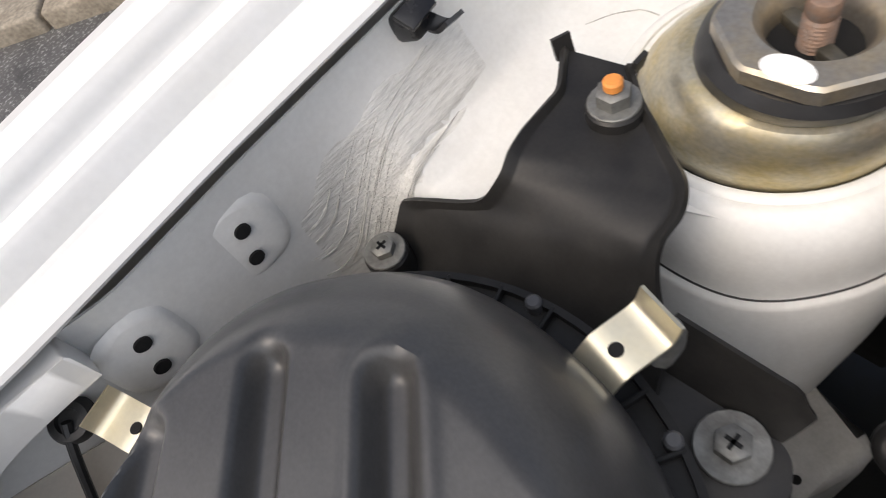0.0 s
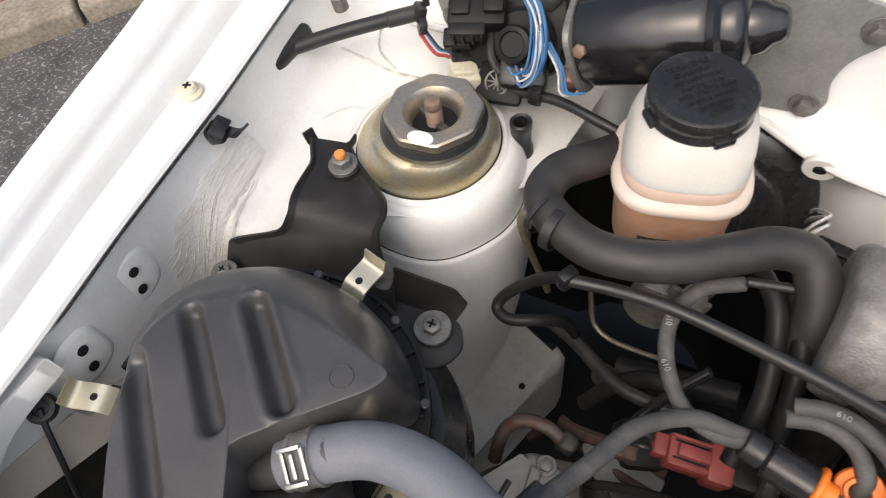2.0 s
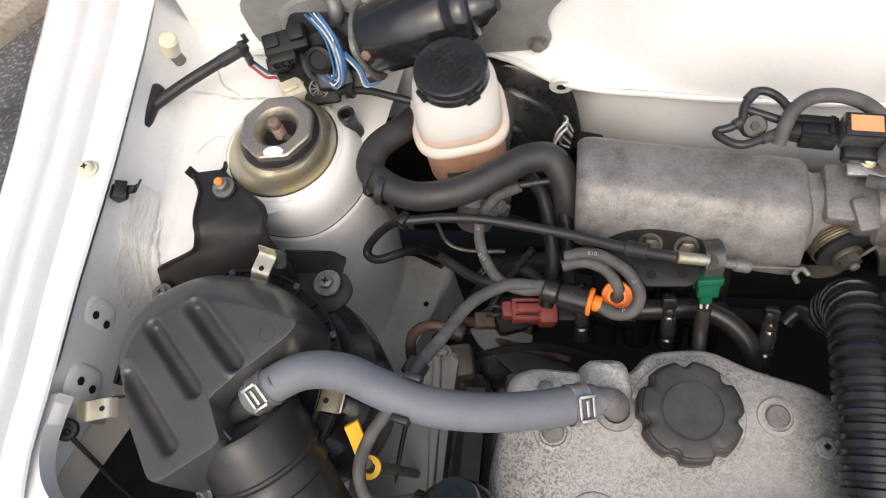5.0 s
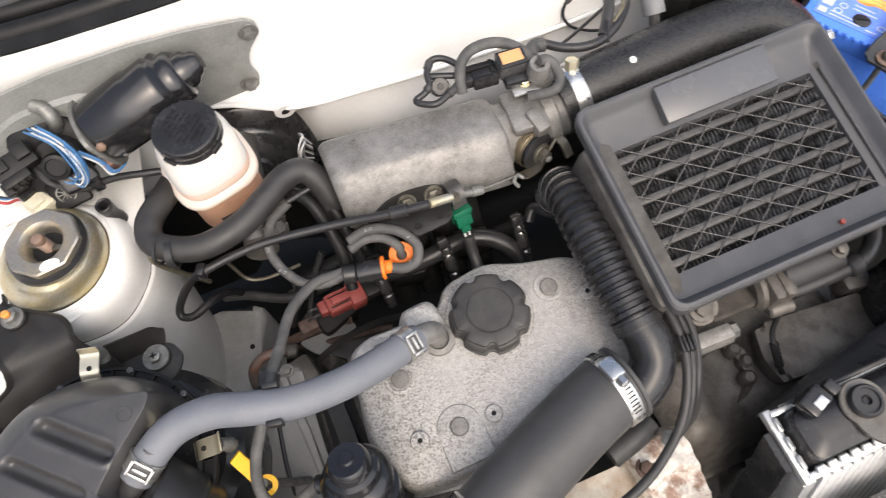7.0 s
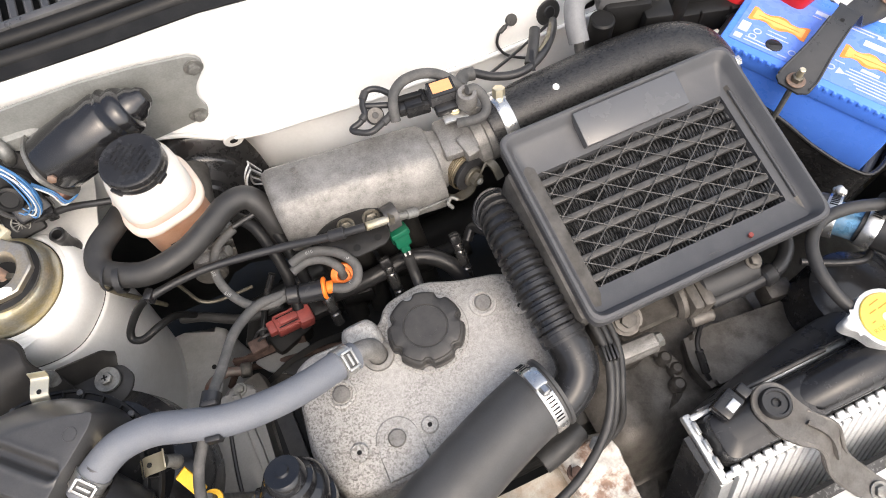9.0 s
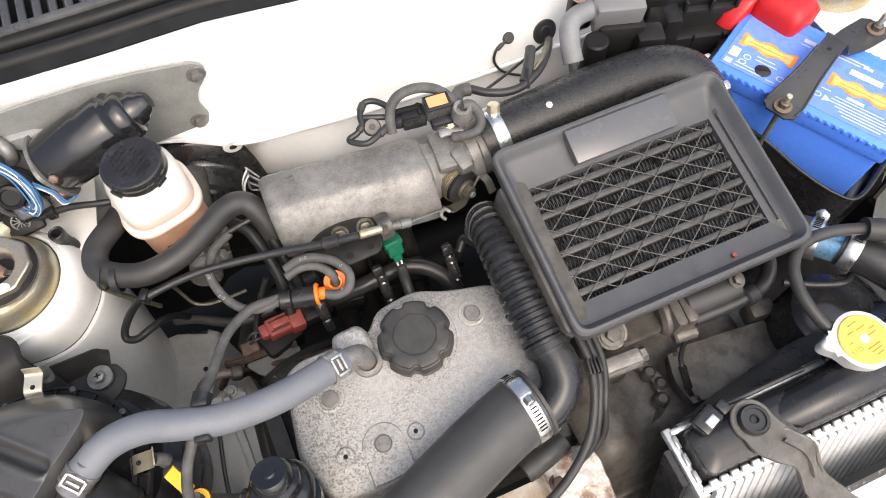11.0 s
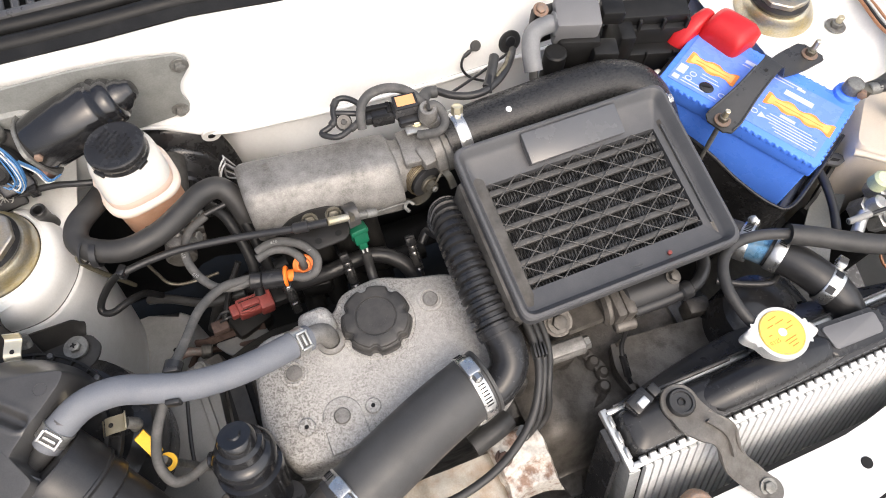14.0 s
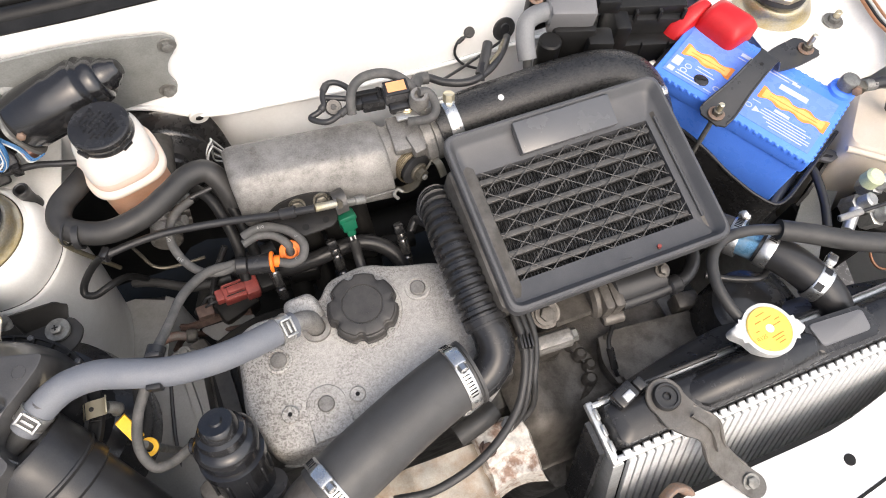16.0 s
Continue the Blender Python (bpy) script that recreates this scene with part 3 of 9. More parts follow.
part("seam_sealer", grid(60, 40, sealer_point), M["sealer_brushed"], body, "brushed off-white seam sealer with fine wrinkles", 60)
rng = random.Random(7)
ridges = []
for k in range(30):
    y0 = rng.uniform(0.020, 0.085)
    v0 = 0.16 + 1.9 * (y0 - 0.02) * 0.4 + rng.uniform(0, 0.26)
    ln = rng.uniform(0.010, 0.035)
    pts = [apron_point((y0 + ln * j / 3 + 0.155) / 0.50, v0 - 0.05 * (j / 3) * ln / 0.03) + Vector((0.0006, 0, 0.0007)) for j in range(4)]
    ridges.append(sweep(pts, rng.uniform(0.00012, 0.00028), 5, 3))
part("sealer_wrinkles", join(*ridges), M["sealer"], body, "fine dark wrinkles in the sealer", kind="stuff")

def on_shelf(x, y, up=0.0006):
    """The point of the tower shelf above (x, y)."""
    u = (y + 0.155) / 0.50
    v = min(((apron_point(u, k / 60).x - x) ** 2, k / 60) for k in range(20, 61))[1]
    p = apron_point(u, v)
    return Vector((x, y, p.z + up))


part("shelf_seam", sweep([on_shelf(x, y) for x, y in ((-0.186, 0.250), (-0.165, 0.2485), (-0.140, 0.2475), (-0.110, 0.247), (-0.082, 0.245))], 0.0011, 8, 5), M["sealer"], body, "thin ridge of seam sealer")
part("shelf_seam", sweep([on_shelf(x, y) for x, y in ((-0.172, 0.300), (-0.168, 0.280), (-0.158, 0.262), (-0.140, 0.252))], 0.0009, 8, 5), M["sealer"], body)
part("paint_scratch", sweep([on_shelf(x, y, 0.0003) for x, y in ((-0.164, 0.181), (-0.158, 0.193), (-0.150, 0.2015))], 0.0003, 5, 4), M["scuff"], body, "dark hairline scratch in the paint")
part("paint_scratch", sweep([on_shelf(x, y, 0.0003) for x, y in ((-0.150, 0.2015), (-0.146, 0.203), (-0.141, 0.2035))], 0.0003, 5, 4), M["scuff"], body)

# strut tower: drum with a rolled shoulder and a welded seam
TOWER = [(0.045, 0.7785), (0.0530, 0.7795), (0.0552, 0.7815), (0.0580, 0.7812), (0.0615, 0.7785), (0.0648, 0.7730), (0.0670, 0.766), (0.0680, 0.755), (0.0685, 0.744), (0.0690, 0.7415),
         (0.0715, 0.7405), (0.0722, 0.738), (0.0735, 0.71), (0.0735, 0.66), (0.0725, 0.60), (0.069, 0.50), (0.066, 0.40)]


def tower(x, y, sx):
    bm = lathe(TOWER, Matrix.Translation((x, y, 0)), 72)
    for v in bm.verts:
        d = v.co - Vector((x, y, 0))
        if v.co.z < 0.74:
            k = (0.74 - v.co.z) / 0.34
            v.co.y -= 0.05 * k * max(0, -d.y) / 0.08
            v.co.x += sx * (0.004 * k - (0.010 + 0.030 * k) * k * max(0, sx * d.x) / 0.07)
        if 0.73 < v.co.z < 0.757:
            a = math.atan2(d.y, d.x)
            v.co.z += 0.0030 * math.sin(2 * a + 0.5) + 0.0012 * math.sin(7 * a)
    return bm


part("strut_tower", thicken(tower(-0.0775, 0.188, 1), -0.0015), M["apron"], body, "white painted strut tower with a welded seam", 60)
part("strut_tower", thicken(tower(0.9085, 0.188, -1), -0.0015), M["apron"], body, sharp=60)
part("tower_seam", sweep([Vector((-0.0775 + 0.0702 * math.cos(a), 0.188 + 0.0702 * math.sin(a), 0.7424 + 0.0030 * math.sin(2 * a + 0.5) + 0.0012 * math.sin(7 * a))) for a in [radians(-150 + 4 * k) for k in range(47)]], 0.0008, 6, 2), M["rubber"], body, "dark crack along the tower's welded seam")
part("inner_panel", thicken(grid(12, 12, lambda u, v: Vector((0.845 + 0.185 * v - 0.03 * smooth(0.3, 0.6, u), 0.055 + 0.285 * u, 0.785 + 0.055 * smooth(0.75, 1, v) - 0.03 * smooth(0.15, 0.0, u)))), -0.0012), M["apron"], body, sharp=60)


def wall_sheet(u, v):
    """The scuttle wall: slopes back to the weatherstrip, its foot swelling forward in the middle of the car."""
    x = -0.205 + 1.235 * u
    side = min(abs(x - 0.413) / 0.61, 1.0)
    foot = lerp_list(x, [(-1, 0.305), (0.075, 0.305), (0.107, 0.296), (0.137, 0.285), (0.153, 0.273), (0.174, 0.260), (0.205, 0.254), (0.247, 0.250), (0.307, 0.243), (0.45, 0.236), (0.62, 0.238), (0.8, 0.266), (1.03, 0.302), (2, 0.302)])
    top = max(0.333 - 0.050 * (1 - side ** 2), 0.302 - 0.014 * smooth(0.19, 0.30, x))
    z = 0.785 + 0.130 * v
    y = foot + (top - foot) * v ** (0.10 + 0.90 * smooth(0.18, 0.30, x))
    return Vector((x, y, z))


def lower_sheet(u, v, top=0.0, span=0.36):
    """The bulkhead under the scuttle: set back round the brake booster, leaning forward behind the engine."""
    p = wall_sheet(u, 0)
    v = top + span * v
    back = 0.036 * smooth(0.0, 0.03, v) * (1 - smooth(0.175, 0.200, p.x)) * smooth(0.02, 0.05, p.x)
    lean = 0.015 * smooth(0.0, 0.13, v) * smooth(0.20, 0.27, p.x)
    return Vector((p.x, p.y - 0.003 + back - lean + 0.045 * smooth(0.16, 0.30, v), 0.785 - 0.48 * v))


part("scuttle_wall", thicken(grid(120, 16, wall_sheet), -0.0015), M["white"], body, "white sloping scuttle wall below the windscreen", 60)
part("bulkhead", thicken(grid(120, 20, lower_sheet), -0.0015), M["white"], body, "off-white bulkhead behind the engine", 60)
# the lower bulkhead is covered in black for the deep shade there
part("bulkhead_pad", thicken(grid(40, 8, lambda u, v: lower_sheet(u, v, 0.36, 0.64) + Vector((0, -0.006, 0))), -0.004), M["black_matte"], body, "added black sheet for the deep shade low on the bulkhead", 60)
part("scuttle_flange", sweep([wall_sheet(i / 30, 0) + Vector((0, -0.003, -0.001)) for i in range(31)], 0.0028, 8, 2), M["white"], body)
for x in (0.172, 0.66):
    u = (x + 0.205) / 1.235
    p = wall_sheet(u, 0)
    tab = part("flange_tab", rod(p + Vector((0, 0.002, -0.004)), p + Vector((0, -0.0035, -0.0045)), 0.011, 20), M["white"], body)
    part("tab_hole", rod(p + Vector((0, -0.0030, -0.004)), p + Vector((0, -0.0046, -0.0045)), 0.0042, 16, 0.0001), M["dark"], tab)

# front panel and front slam panel
LIP = [(-0.1770, -0.058), (-0.1776, -0.068), (-0.1780, -0.081), (-0.1778, -0.093), (-0.1755, -0.1035), (-0.1705, -0.1145), (-0.1635, -0.1235), (-0.1545, -0.1310), (-0.1435, -0.1368), (-0.1310, -0.1408), (-0.1190, -0.1440), (-0.090, -0.1525), (-0.02, -0.178)]
for k in range(2):
    LIP = LIP[:1] + [tuple(Vector(a).lerp(Vector(b), f)) for a, b in zip(LIP, LIP[1:]) for f in (0.25, 0.75)] + LIP[-1:]
part("front_corner", prism([(-0.235, -0.058)] + LIP + [(0.15, -0.235), (0.15, -0.50), (-0.235, -0.50)], 0.822, 0.8390, bev=0.0022, seg=3), M["white"], body, "white front corner panel beside the headlamp", 75)
part("front_corner_wall", thicken(grid(14, 5, lambda u, v: Vector((-0.10 + 0.25 * u, -0.152 - 0.024 * u, 0.80 - 0.25 * v))), -0.001), M["apron"], body, sharp=60)
part("slam_panel", thicken(grid(30, 12, lambda u, v: Vector((0.15 + 0.88 * u, -0.3045 - 0.26 * v + 0.026 * smooth(0.58, 0.80, u) + 0.02 * smooth(0.8, 1.0, u), 0.7305 + 0.0045 * smooth(0, 0.10, v) - 0.22 * smooth(0.75, 1, v) * v))), -0.002), M["white"], body, "white front panel ahead of the radiator", 60)
part("slam_wall", thicken(grid(30, 4, lambda u, v: Vector((0.15 + 0.88 * u, -0.352 + 0.030 * smooth(0.55, 1.0, u), 0.732 - 0.3 * v))), -0.0015), M["apron"], body, sharp=60)
part("panel_gap", ribbon([(0.640, -0.373, 0.7372), (0.664, -0.368, 0.7372), (0.703, -0.362, 0.7372), (0.76, -0.352, 0.7372)], 0.0030, 0.0010, (0.15, -1, 0)), M["dark"], body, "dark shut line in the front panel")
part("panel_hole", rod((0.678, -0.3340, 0.7330), (0.678, -0.3340, 0.7380), 0.006, 20, 0.0003), M["dark"], body)

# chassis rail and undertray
rail_left = part("chassis_rail", prism([(-0.10, 0.225), (-0.020, 0.206), (0.024, 0.209), (0.035, 0.200), (0.034, 0.184), (0.016, 0.141), (0.001, 0.098), (-0.012, 0.058), (-0.022, 0.030), (-0.040, -0.20), (-0.12, -0.20)], 0.36, 0.482, bev=0.010, seg=3), M["rail_shaded"], body, "off-white box section chassis rail")
part("rail_hole", rod((0.006, 0.150, 0.4815), (0.006, 0.150, 0.4826), 0.0035, 14, 0.0002), M["dark"], rail_left)
part("chassis_rail", prism([(0.84, 0.30), (0.80, -0.2), (0.90, -0.2), (0.92, 0.30)], 0.40, 0.60, bev=0.012, seg=3), M["apron_low_shaded"], body)
part("undertray", box((0.42, 0.10, 0.27), (1.3, 0.90, 0.02)), M["iron_shaded"], body, "undertray with the bay's shade in its near-black colour")
part("wheel_arch", grid(20, 14, lambda u, v: Vector((-0.235 + 0.19 * v, -0.20 + 0.27 * u, 0.74 - 0.12 * smooth(0, 0.3, v) - 0.22 * v * v - 0.03 * smooth(0.3, 1, u)))), M["arch_liner"], body, "black wheel arch liner", 60)
part("arch_flange", thicken(grid(24, 6, lambda u, v: Vector((-0.188 + 0.022 * v * (0.35 + 0.65 * u), -0.135 + 0.115 * u - 0.006 * v, 0.808 - 0.052 * u - 0.022 * v))), -0.001), M["beige"], body, "yellowed primer on a lower flange", 60)
part("headlamp_back", lathe([(0, 0), (0.030, 0.002), (0.040, 0.012), (0.044, 0.03), (0.046, 0.06), (0, 0.06)], axis((-0.075, -0.150, 0.735), (-0.085, -0.26, 0.70)), 28), M["grey_plate"], body, "grey plastic headlamp back")

# pressed pads with holes on the inner panel
for y, z, s in ((0.0075, 0.8075, 1.0), (-0.0455, 0.8060, 0.9)):
    x = edge_x(y) - 0.0035
    m = Matrix.Translation((x - 0.002, y, z)) @ Euler((radians(90), 0, radians(90))).to_matrix().to_4x4()
    pad = part("pressed_pad", prism([(-0.018 * s, -0.021), (0.018 * s, -0.021), (0.018 * s, 0.021), (-0.018 * s, 0.021)], 0, 0.0022, m, 0.0016, 4, 0.018, 0.16), M["apron"], body)
    for dy, dz in ((0.0015, 0.0075), (-0.0015, -0.0080)):
        part("pad_hole", rod((x + 0.0003, y + dy, z + dz), (x + 0.0016, y + dy, z + dz), 0.0034, 16, 0.0002), M["dark"], pad)

# screws, clip and grommet along the fender edge
for y in (0.122, 0.42, -0.25):
    x = edge_x(y) - 0.0175
    sc = part("fender_screw", lathe([(0, 0.852), (0.0085, 0.852), (0.0085, 0.8535), (0.0062, 0.8545), (0.0058, 0.857), (0.0045, 0.8583), (0, 0.8587)], Matrix.Translation((x, y, 0)), 24), M["cream"], body, "painted cross-head screw and washer")
    for k in (20, 110):
        part("cross_slot", box((x, y, 0.8587), (0.0055, 0.0012, 0.0008), (0, 0, k), bev=0), M["dark"], sc)
clip = thing("panel_clip", (-0.193, 0.112, 0.828), "black plastic cable clip pushed into the inner panel", "clip")
part("clip_body", box((-0.191, 0.112, 0.832), (0.014, 0.013, 0.013), (0, -20, 10), bev=0.0025), M["plastic_gloss"], clip)
part("clip_jaw", box((-0.185, 0.112, 0.839), (0.010, 0.016, 0.0025), (0, 25, 10), bev=0.0008), M["plastic_gloss"], clip)
part("clip_tongue", ribbon([(-0.187, 0.115, 0.832), (-0.179, 0.118, 0.829), (-0.174, 0.121, 0.833)], 0.008, 0.0018, (0.2, 0.9, 0.1)), M["plastic_gloss"], clip)
buf = thing("bump_stop", (-0.196, 0.268, 0.835), "cream plastic buffer with a dark screw in the inner panel", "bump stop")
part("stop_body", rod((-0.192, 0.268, 0.826), (-0.184, 0.266, 0.846), 0.0085, 20, 0.002), M["cream"], buf)
part("stop_screw", rod((-0.189, 0.267, 0.812), (-0.192, 0.268, 0.828), 0.006, 14, 0.001), M["bolt_grey"], buf)

# ---- windscreen scuttle: rubber weatherstrip and louvred grille ----
seal_pts = [(x, wall_sheet((x + 0.205) / 1.235, 1).y + 0.020, 0.9175) for x in (-0.20, -0.1, 0.0, 0.1, 0.2, 0.3, 0.41, 0.5, 0.6, 0.7, 0.8, 0.9, 1.02)]
seal = thing("weatherstrip", (0.41, 0.30, 0.905), "black rubber bonnet weatherstrip along the scuttle", "weatherstrip")
part("seal_bulb", sweep(seal_pts, 0.0095, 14, 4), M["black_matte"], seal)
part("seal_skirt", thicken(grid(40, 3, lambda u, v: Vector((-0.2 + 1.22 * u, lerp_list(-0.2 + 1.22 * u, [(p[0], p[1]) for p in seal_pts]) - 0.021 + 0.013 * v, 0.9150 + 0.0030 * v))), -0.0025), M["black_matte"], seal, "flat black rubber skirt")
part("seal_lip", sweep([(x, y + 0.021, z + 0.003) for x, y, z in seal_pts], 0.0085, 12, 4), M["black_matte"], seal)
part("seal_foot", thicken(grid(40, 2, lambda u, v: Vector((-0.2 + 1.22 * u, lerp_list(-0.2 + 1.22 * u, [(p[0], p[1]) for p in seal_pts]) + 0.01 + 0.03 * v, 0.912 + 0.012 * v))), -0.002), M["black_matte"], seal)
grille = thing("scuttle_grille", (0.41, 0.40, 0.92), "black plastic louvred scuttle grille below the windscreen", "grille")
part("grille_frame", box((0.41, 0.352, 0.926), (1.22, 0.010, 0.012), bev=0.003), M["plastic"], grille)
# black sheet that stands for the shade below the slats
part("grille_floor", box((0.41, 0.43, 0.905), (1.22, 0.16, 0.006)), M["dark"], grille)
slat_me = None
for k in range(84):
    x = -0.19 + k * 0.0145
    if slat_me is None:
        s = part("slat", box((x, 0.392, 0.922), (0.0075, 0.070, 0.016), (0, 24, 0), bev=0.0015, seg=1), M["plastic"], grille)
        slat_me = s
    else:
        o = new("slat", slat_me.data)
        o.parent = grille
        o.location = (k * 0.0145, 0, 0)


# ---- strut top mounts ----
def strut_mount(x, y, lean):
    """A dished zinc mount whose axis leans inboard, with its octagon nut."""
    t = thing("strut_mount", (x, y, 0.7785), "yellow zinc strut top mount with octagonal nut and threaded rod", "strut mount", "strut mounts on the towers")
    m = Matrix.Translation((x, y, 0))

    def leaned(bm):
        for v in bm.verts:
            d = min(0.0, v.co.z - 0.8225)
            v.co.x += lean * 0.36 * d
            v.co.y -= 0.22 * d
        return bm

    part("dome", leaned(lathe([(0.0505, 0.7775), (0.0525, 0.7785), (0.0519, 0.7850), (0.0496, 0.7930), (0.0460, 0.8015), (0.0420, 0.8080), (0.0388, 0.8110), (0.034, 0.8120), (0, 0.8120)], m, 56)), M["zinc"], t)
    part("rubber_ring", leaned(lathe([(0.034, 0.8115), (0.0362, 0.8120), (0.0362, 0.8180), (0.0325, 0.8225), (0.0305, 0.8225)], m, 48)), M["rubber_clean"], t)
    nut = bmesh.new()
    prof = [(0.0312, 0.8220), (0.0330, 0.8230), (0.0330, 0.8287), (0.0316, 0.8299), (0.0262, 0.8301), (0.0205, 0.8293), (0.0175, 0.8260), (0.0160, 0.8205), (0.0150, 0.8150)]
    rings = []
    for i, (r, z) in enumerate(prof):
        ring = []
        for k in range(48):
            a = 2 * math.pi * k / 48
            f = 1.0
            if i < 4:
                b = (a + 0.3) % (math.pi / 4) - math.pi / 8
                f = math.cos(math.pi / 8) / math.cos(b) * 1.02
            ring.append(nut.verts.new((x + r * f * math.cos(a), y + r * f * math.sin(a), z)))
        rings.append(ring)
    for a, b in zip(rings, rings[1:]):
        for k in range(48):
            nut.faces.new((a[k], a[(k + 1) % 48], b[(k + 1) % 48], b[k]))
    part("octagon_nut", nut, M["zinc_worn"], t, "worn grey zinc octagon nut", 28)
    part("well", rod((x, y, 0.8148), (x, y, 0.8162), 0.0155, 24, 0.0003), M["dark"], t)
    for sgn in (-1, 1):
        part("well_web", box((x + 0.009 * sgn, y - 0.005 * sgn, 0.8175), (0.012, 0.006, 0.006), (0, 0, -25), bev=0.0015), M["zinc_dull"], t)
    r = []
    for k in range(9):
        r += [(0.0057, 0.8150 + k * 0.0017), (0.0046, 0.8150 + k * 0.0017 + 0.00085)]
    part("threaded_rod", lathe([(0, 0.8150)] + r + [(0.0055, 0.8310), (0.0055, 0.8350), (0.0050, 0.8363), (0.0042, 0.8367), (0, 0.8367)], m, 18), M["bolt_rust"], t, "rusty threaded rod")
    return t


strut = strut_mount(-0.0655, 0.1815, 1)
part("paint_mark", lathe([(0, 0.8300), (0.0090, 0.8302), (0.0085, 0.8307), (0, 0.8308)], Matrix.Translation((-0.0618, 0.1553, 0)), 20, 0.62), M["white_mark"], strut, "white paint dab")
strut_mount(0.886, 0.179, -1)
# rolled edge of the tower's opening round each mount
for x, y, lean in ((-0.0655, 0.1815, 1), (0.886, 0.179, -1)):
    m = Matrix.Translation((x - 0.0150 * lean, y + 0.0092, 0))
    part("opening_lip", lathe([(0.0538, 0.7790), (0.0537, 0.7828), (0.0542, 0.7841), (0.0554, 0.7846), (0.0572, 0.7842), (0.0592, 0.7826), (0.0625, 0.7770)], m, 56), M["apron"], body)
    part("opening_gap", lathe([(0.0500, 0.7822), (0.0539, 0.7826)], m, 56), M["dark"], body)
cap = thing("drain_cap", (-0.0208, 0.2210, 0.762), "open black rubber drain tube standing on the tower shelf", "rubber tube")
part("tube", lathe([(0.0070, 0.7600), (0.0090, 0.7600), (0.0088, 0.7680), (0.0074, 0.7700), (0.0074, 0.7870), (0.0080, 0.7880), (0.0080, 0.7935), (0.0070, 0.7945), (0.0052, 0.7935), (0.0052, 0.7785), (0, 0.7785)], Matrix.Translation((-0.0208, 0.2210, 0)), 28), M["rubber_clean"], cap)

# ---- air cleaner bracket ----
brk = thing("air_cleaner_bracket", (-0.12, 0.13, 0.74), "black painted steel bracket bolted to the strut tower", "bracket")


def lerp_point(u, table):
    """Straight runs between the stations of an edge."""
    for (a, p), (b, q) in zip(table, table[1:]):
        if u <= b:
            return Vector(p).lerp(Vector(q), (u - a) / (b - a))
    return Vector(table[-1][1])


EDGE_A = [(0, (-0.147, 0.147, 0.806)), (0.12, (-0.133, 0.127, 0.806)), (0.30, (-0.132, 0.105, 0.806)), (0.40, (-0.130, 0.095, 0.8055)), (0.48, (-0.1285, 0.088, 0.801)), (0.58, (-0.132, 0.0817, 0.792)), (0.62, (-0.136, 0.0780, 0.788)), (0.66, (-0.170, 0.0665, 0.779)), (0.80, (-0.1695, 0.0545, 0.765)), (1, (-0.167, 0.042, 0.750))]
EDGE_B = [(0, (-0.117, 0.152, 0.806)), (0.12, (-0.103, 0.139, 0.806)), (0.30, (-0.083, 0.126, 0.806)), (0.42, (-0.069, 0.117, 0.806)), (0.50, (-0.063, 0.106, 0.8062)), (0.56, (-0.0632, 0.0990, 0.8050)), (0.62, (-0.0640, 0.0940, 0.8015)), (0.68, (-0.0600, 0.0870, 0.7935)), (0.80, (-0.0490, 0.0780, 0.778)), (1, (-0.0440, 0.0640, 0.760))]


def bracket_sheet(u, v):
    """Flat plate round the stud, soft fold, then the web that falls to the air cleaner; both edges rolled up."""
    w = sum((lerp_point(min(1, max(0, u + d)), EDGE_A) for d in (-0.014, 0, 0.014)), Vector()) / 3
    e = sum((lerp_point(min(1, max(0, u + d)), EDGE_B) for d in (-0.03, -0.015, 0, 0.015, 0.03)), Vector()) / 5
    p = w.lerp(e, v)
    p.z += 0.0042 * (smooth(0.93, 1.0, v) + smooth(0.07, 0.0, v))
    return p


part("sheet", thicken(grid(64, 40, bracket_sheet), -0.0022), M["bracket"], brk, sharp=60)
part("foot", prism([(-0.066, 0.072), (-0.035, 0.0755), (-0.009, 0.0765), (-0.001, 0.073), (0.006, 0.060), (0.002, 0.048), (-0.008, 0.039), (-0.022, 0.040), (-0.045, 0.052), (-0.060, 0.062)], 0.7625, 0.7650, bev=0.0008, round_=0.005), M["bracket"], brk)
part("foot_wall", thicken(grid(18, 8, lambda u, v: Vector((-0.054 + 0.048 * u + 0.003 * v, 0.0745 + 0.002 * u + 0.010 * v, 0.7645 + (0.0235 - 0.004 * u - 0.012 * smooth(0.85, 1, u)) * v + 0.0015 * smooth(0.8, 1, v)))), -0.0018), M["bracket"], brk, sharp=60)
part("foot_lug", rod((-0.0165, 0.0635, 0.7648), (-0.0165, 0.0635, 0.7690), 0.0112, 26, 0.001), M["bolt_grey"], brk)
part("ear", ribbon([(-0.1435, 0.145, 0.806), (-0.1450, 0.1455, 0.811), (-0.1460, 0.146, 0.815)], 0.008, 0.002, (0.4, 0.9, 0)), M["bracket"], brk)
part("ear", ribbon([(-0.1155, 0.152, 0.806), (-0.1145, 0.1525, 0.810), (-0.1138, 0.1528, 0.813)], 0.007, 0.002, (0, 1, 0)), M["bracket"], brk)
part("stud_pad", rod((-0.1085, 0.1295, 0.804), (-0.1085, 0.1300, 0.8131), 0.0105, 22, 0.0012), M["bracket"], brk)
bolt("nut", brk, (-0.1085, 0.1300, 0.8130), M["bolt_grey"], r=0.0066, washer=0.0098, h=0.0060, stud=0.0045, mat_stud=M["orange_paint"])
bolt("mount_bolt", brk, (-0.0165, 0.0635, 0.7690), M["bolt_grey"], r=0.0062, washer=0.0120, h=0.0050, socket=True)

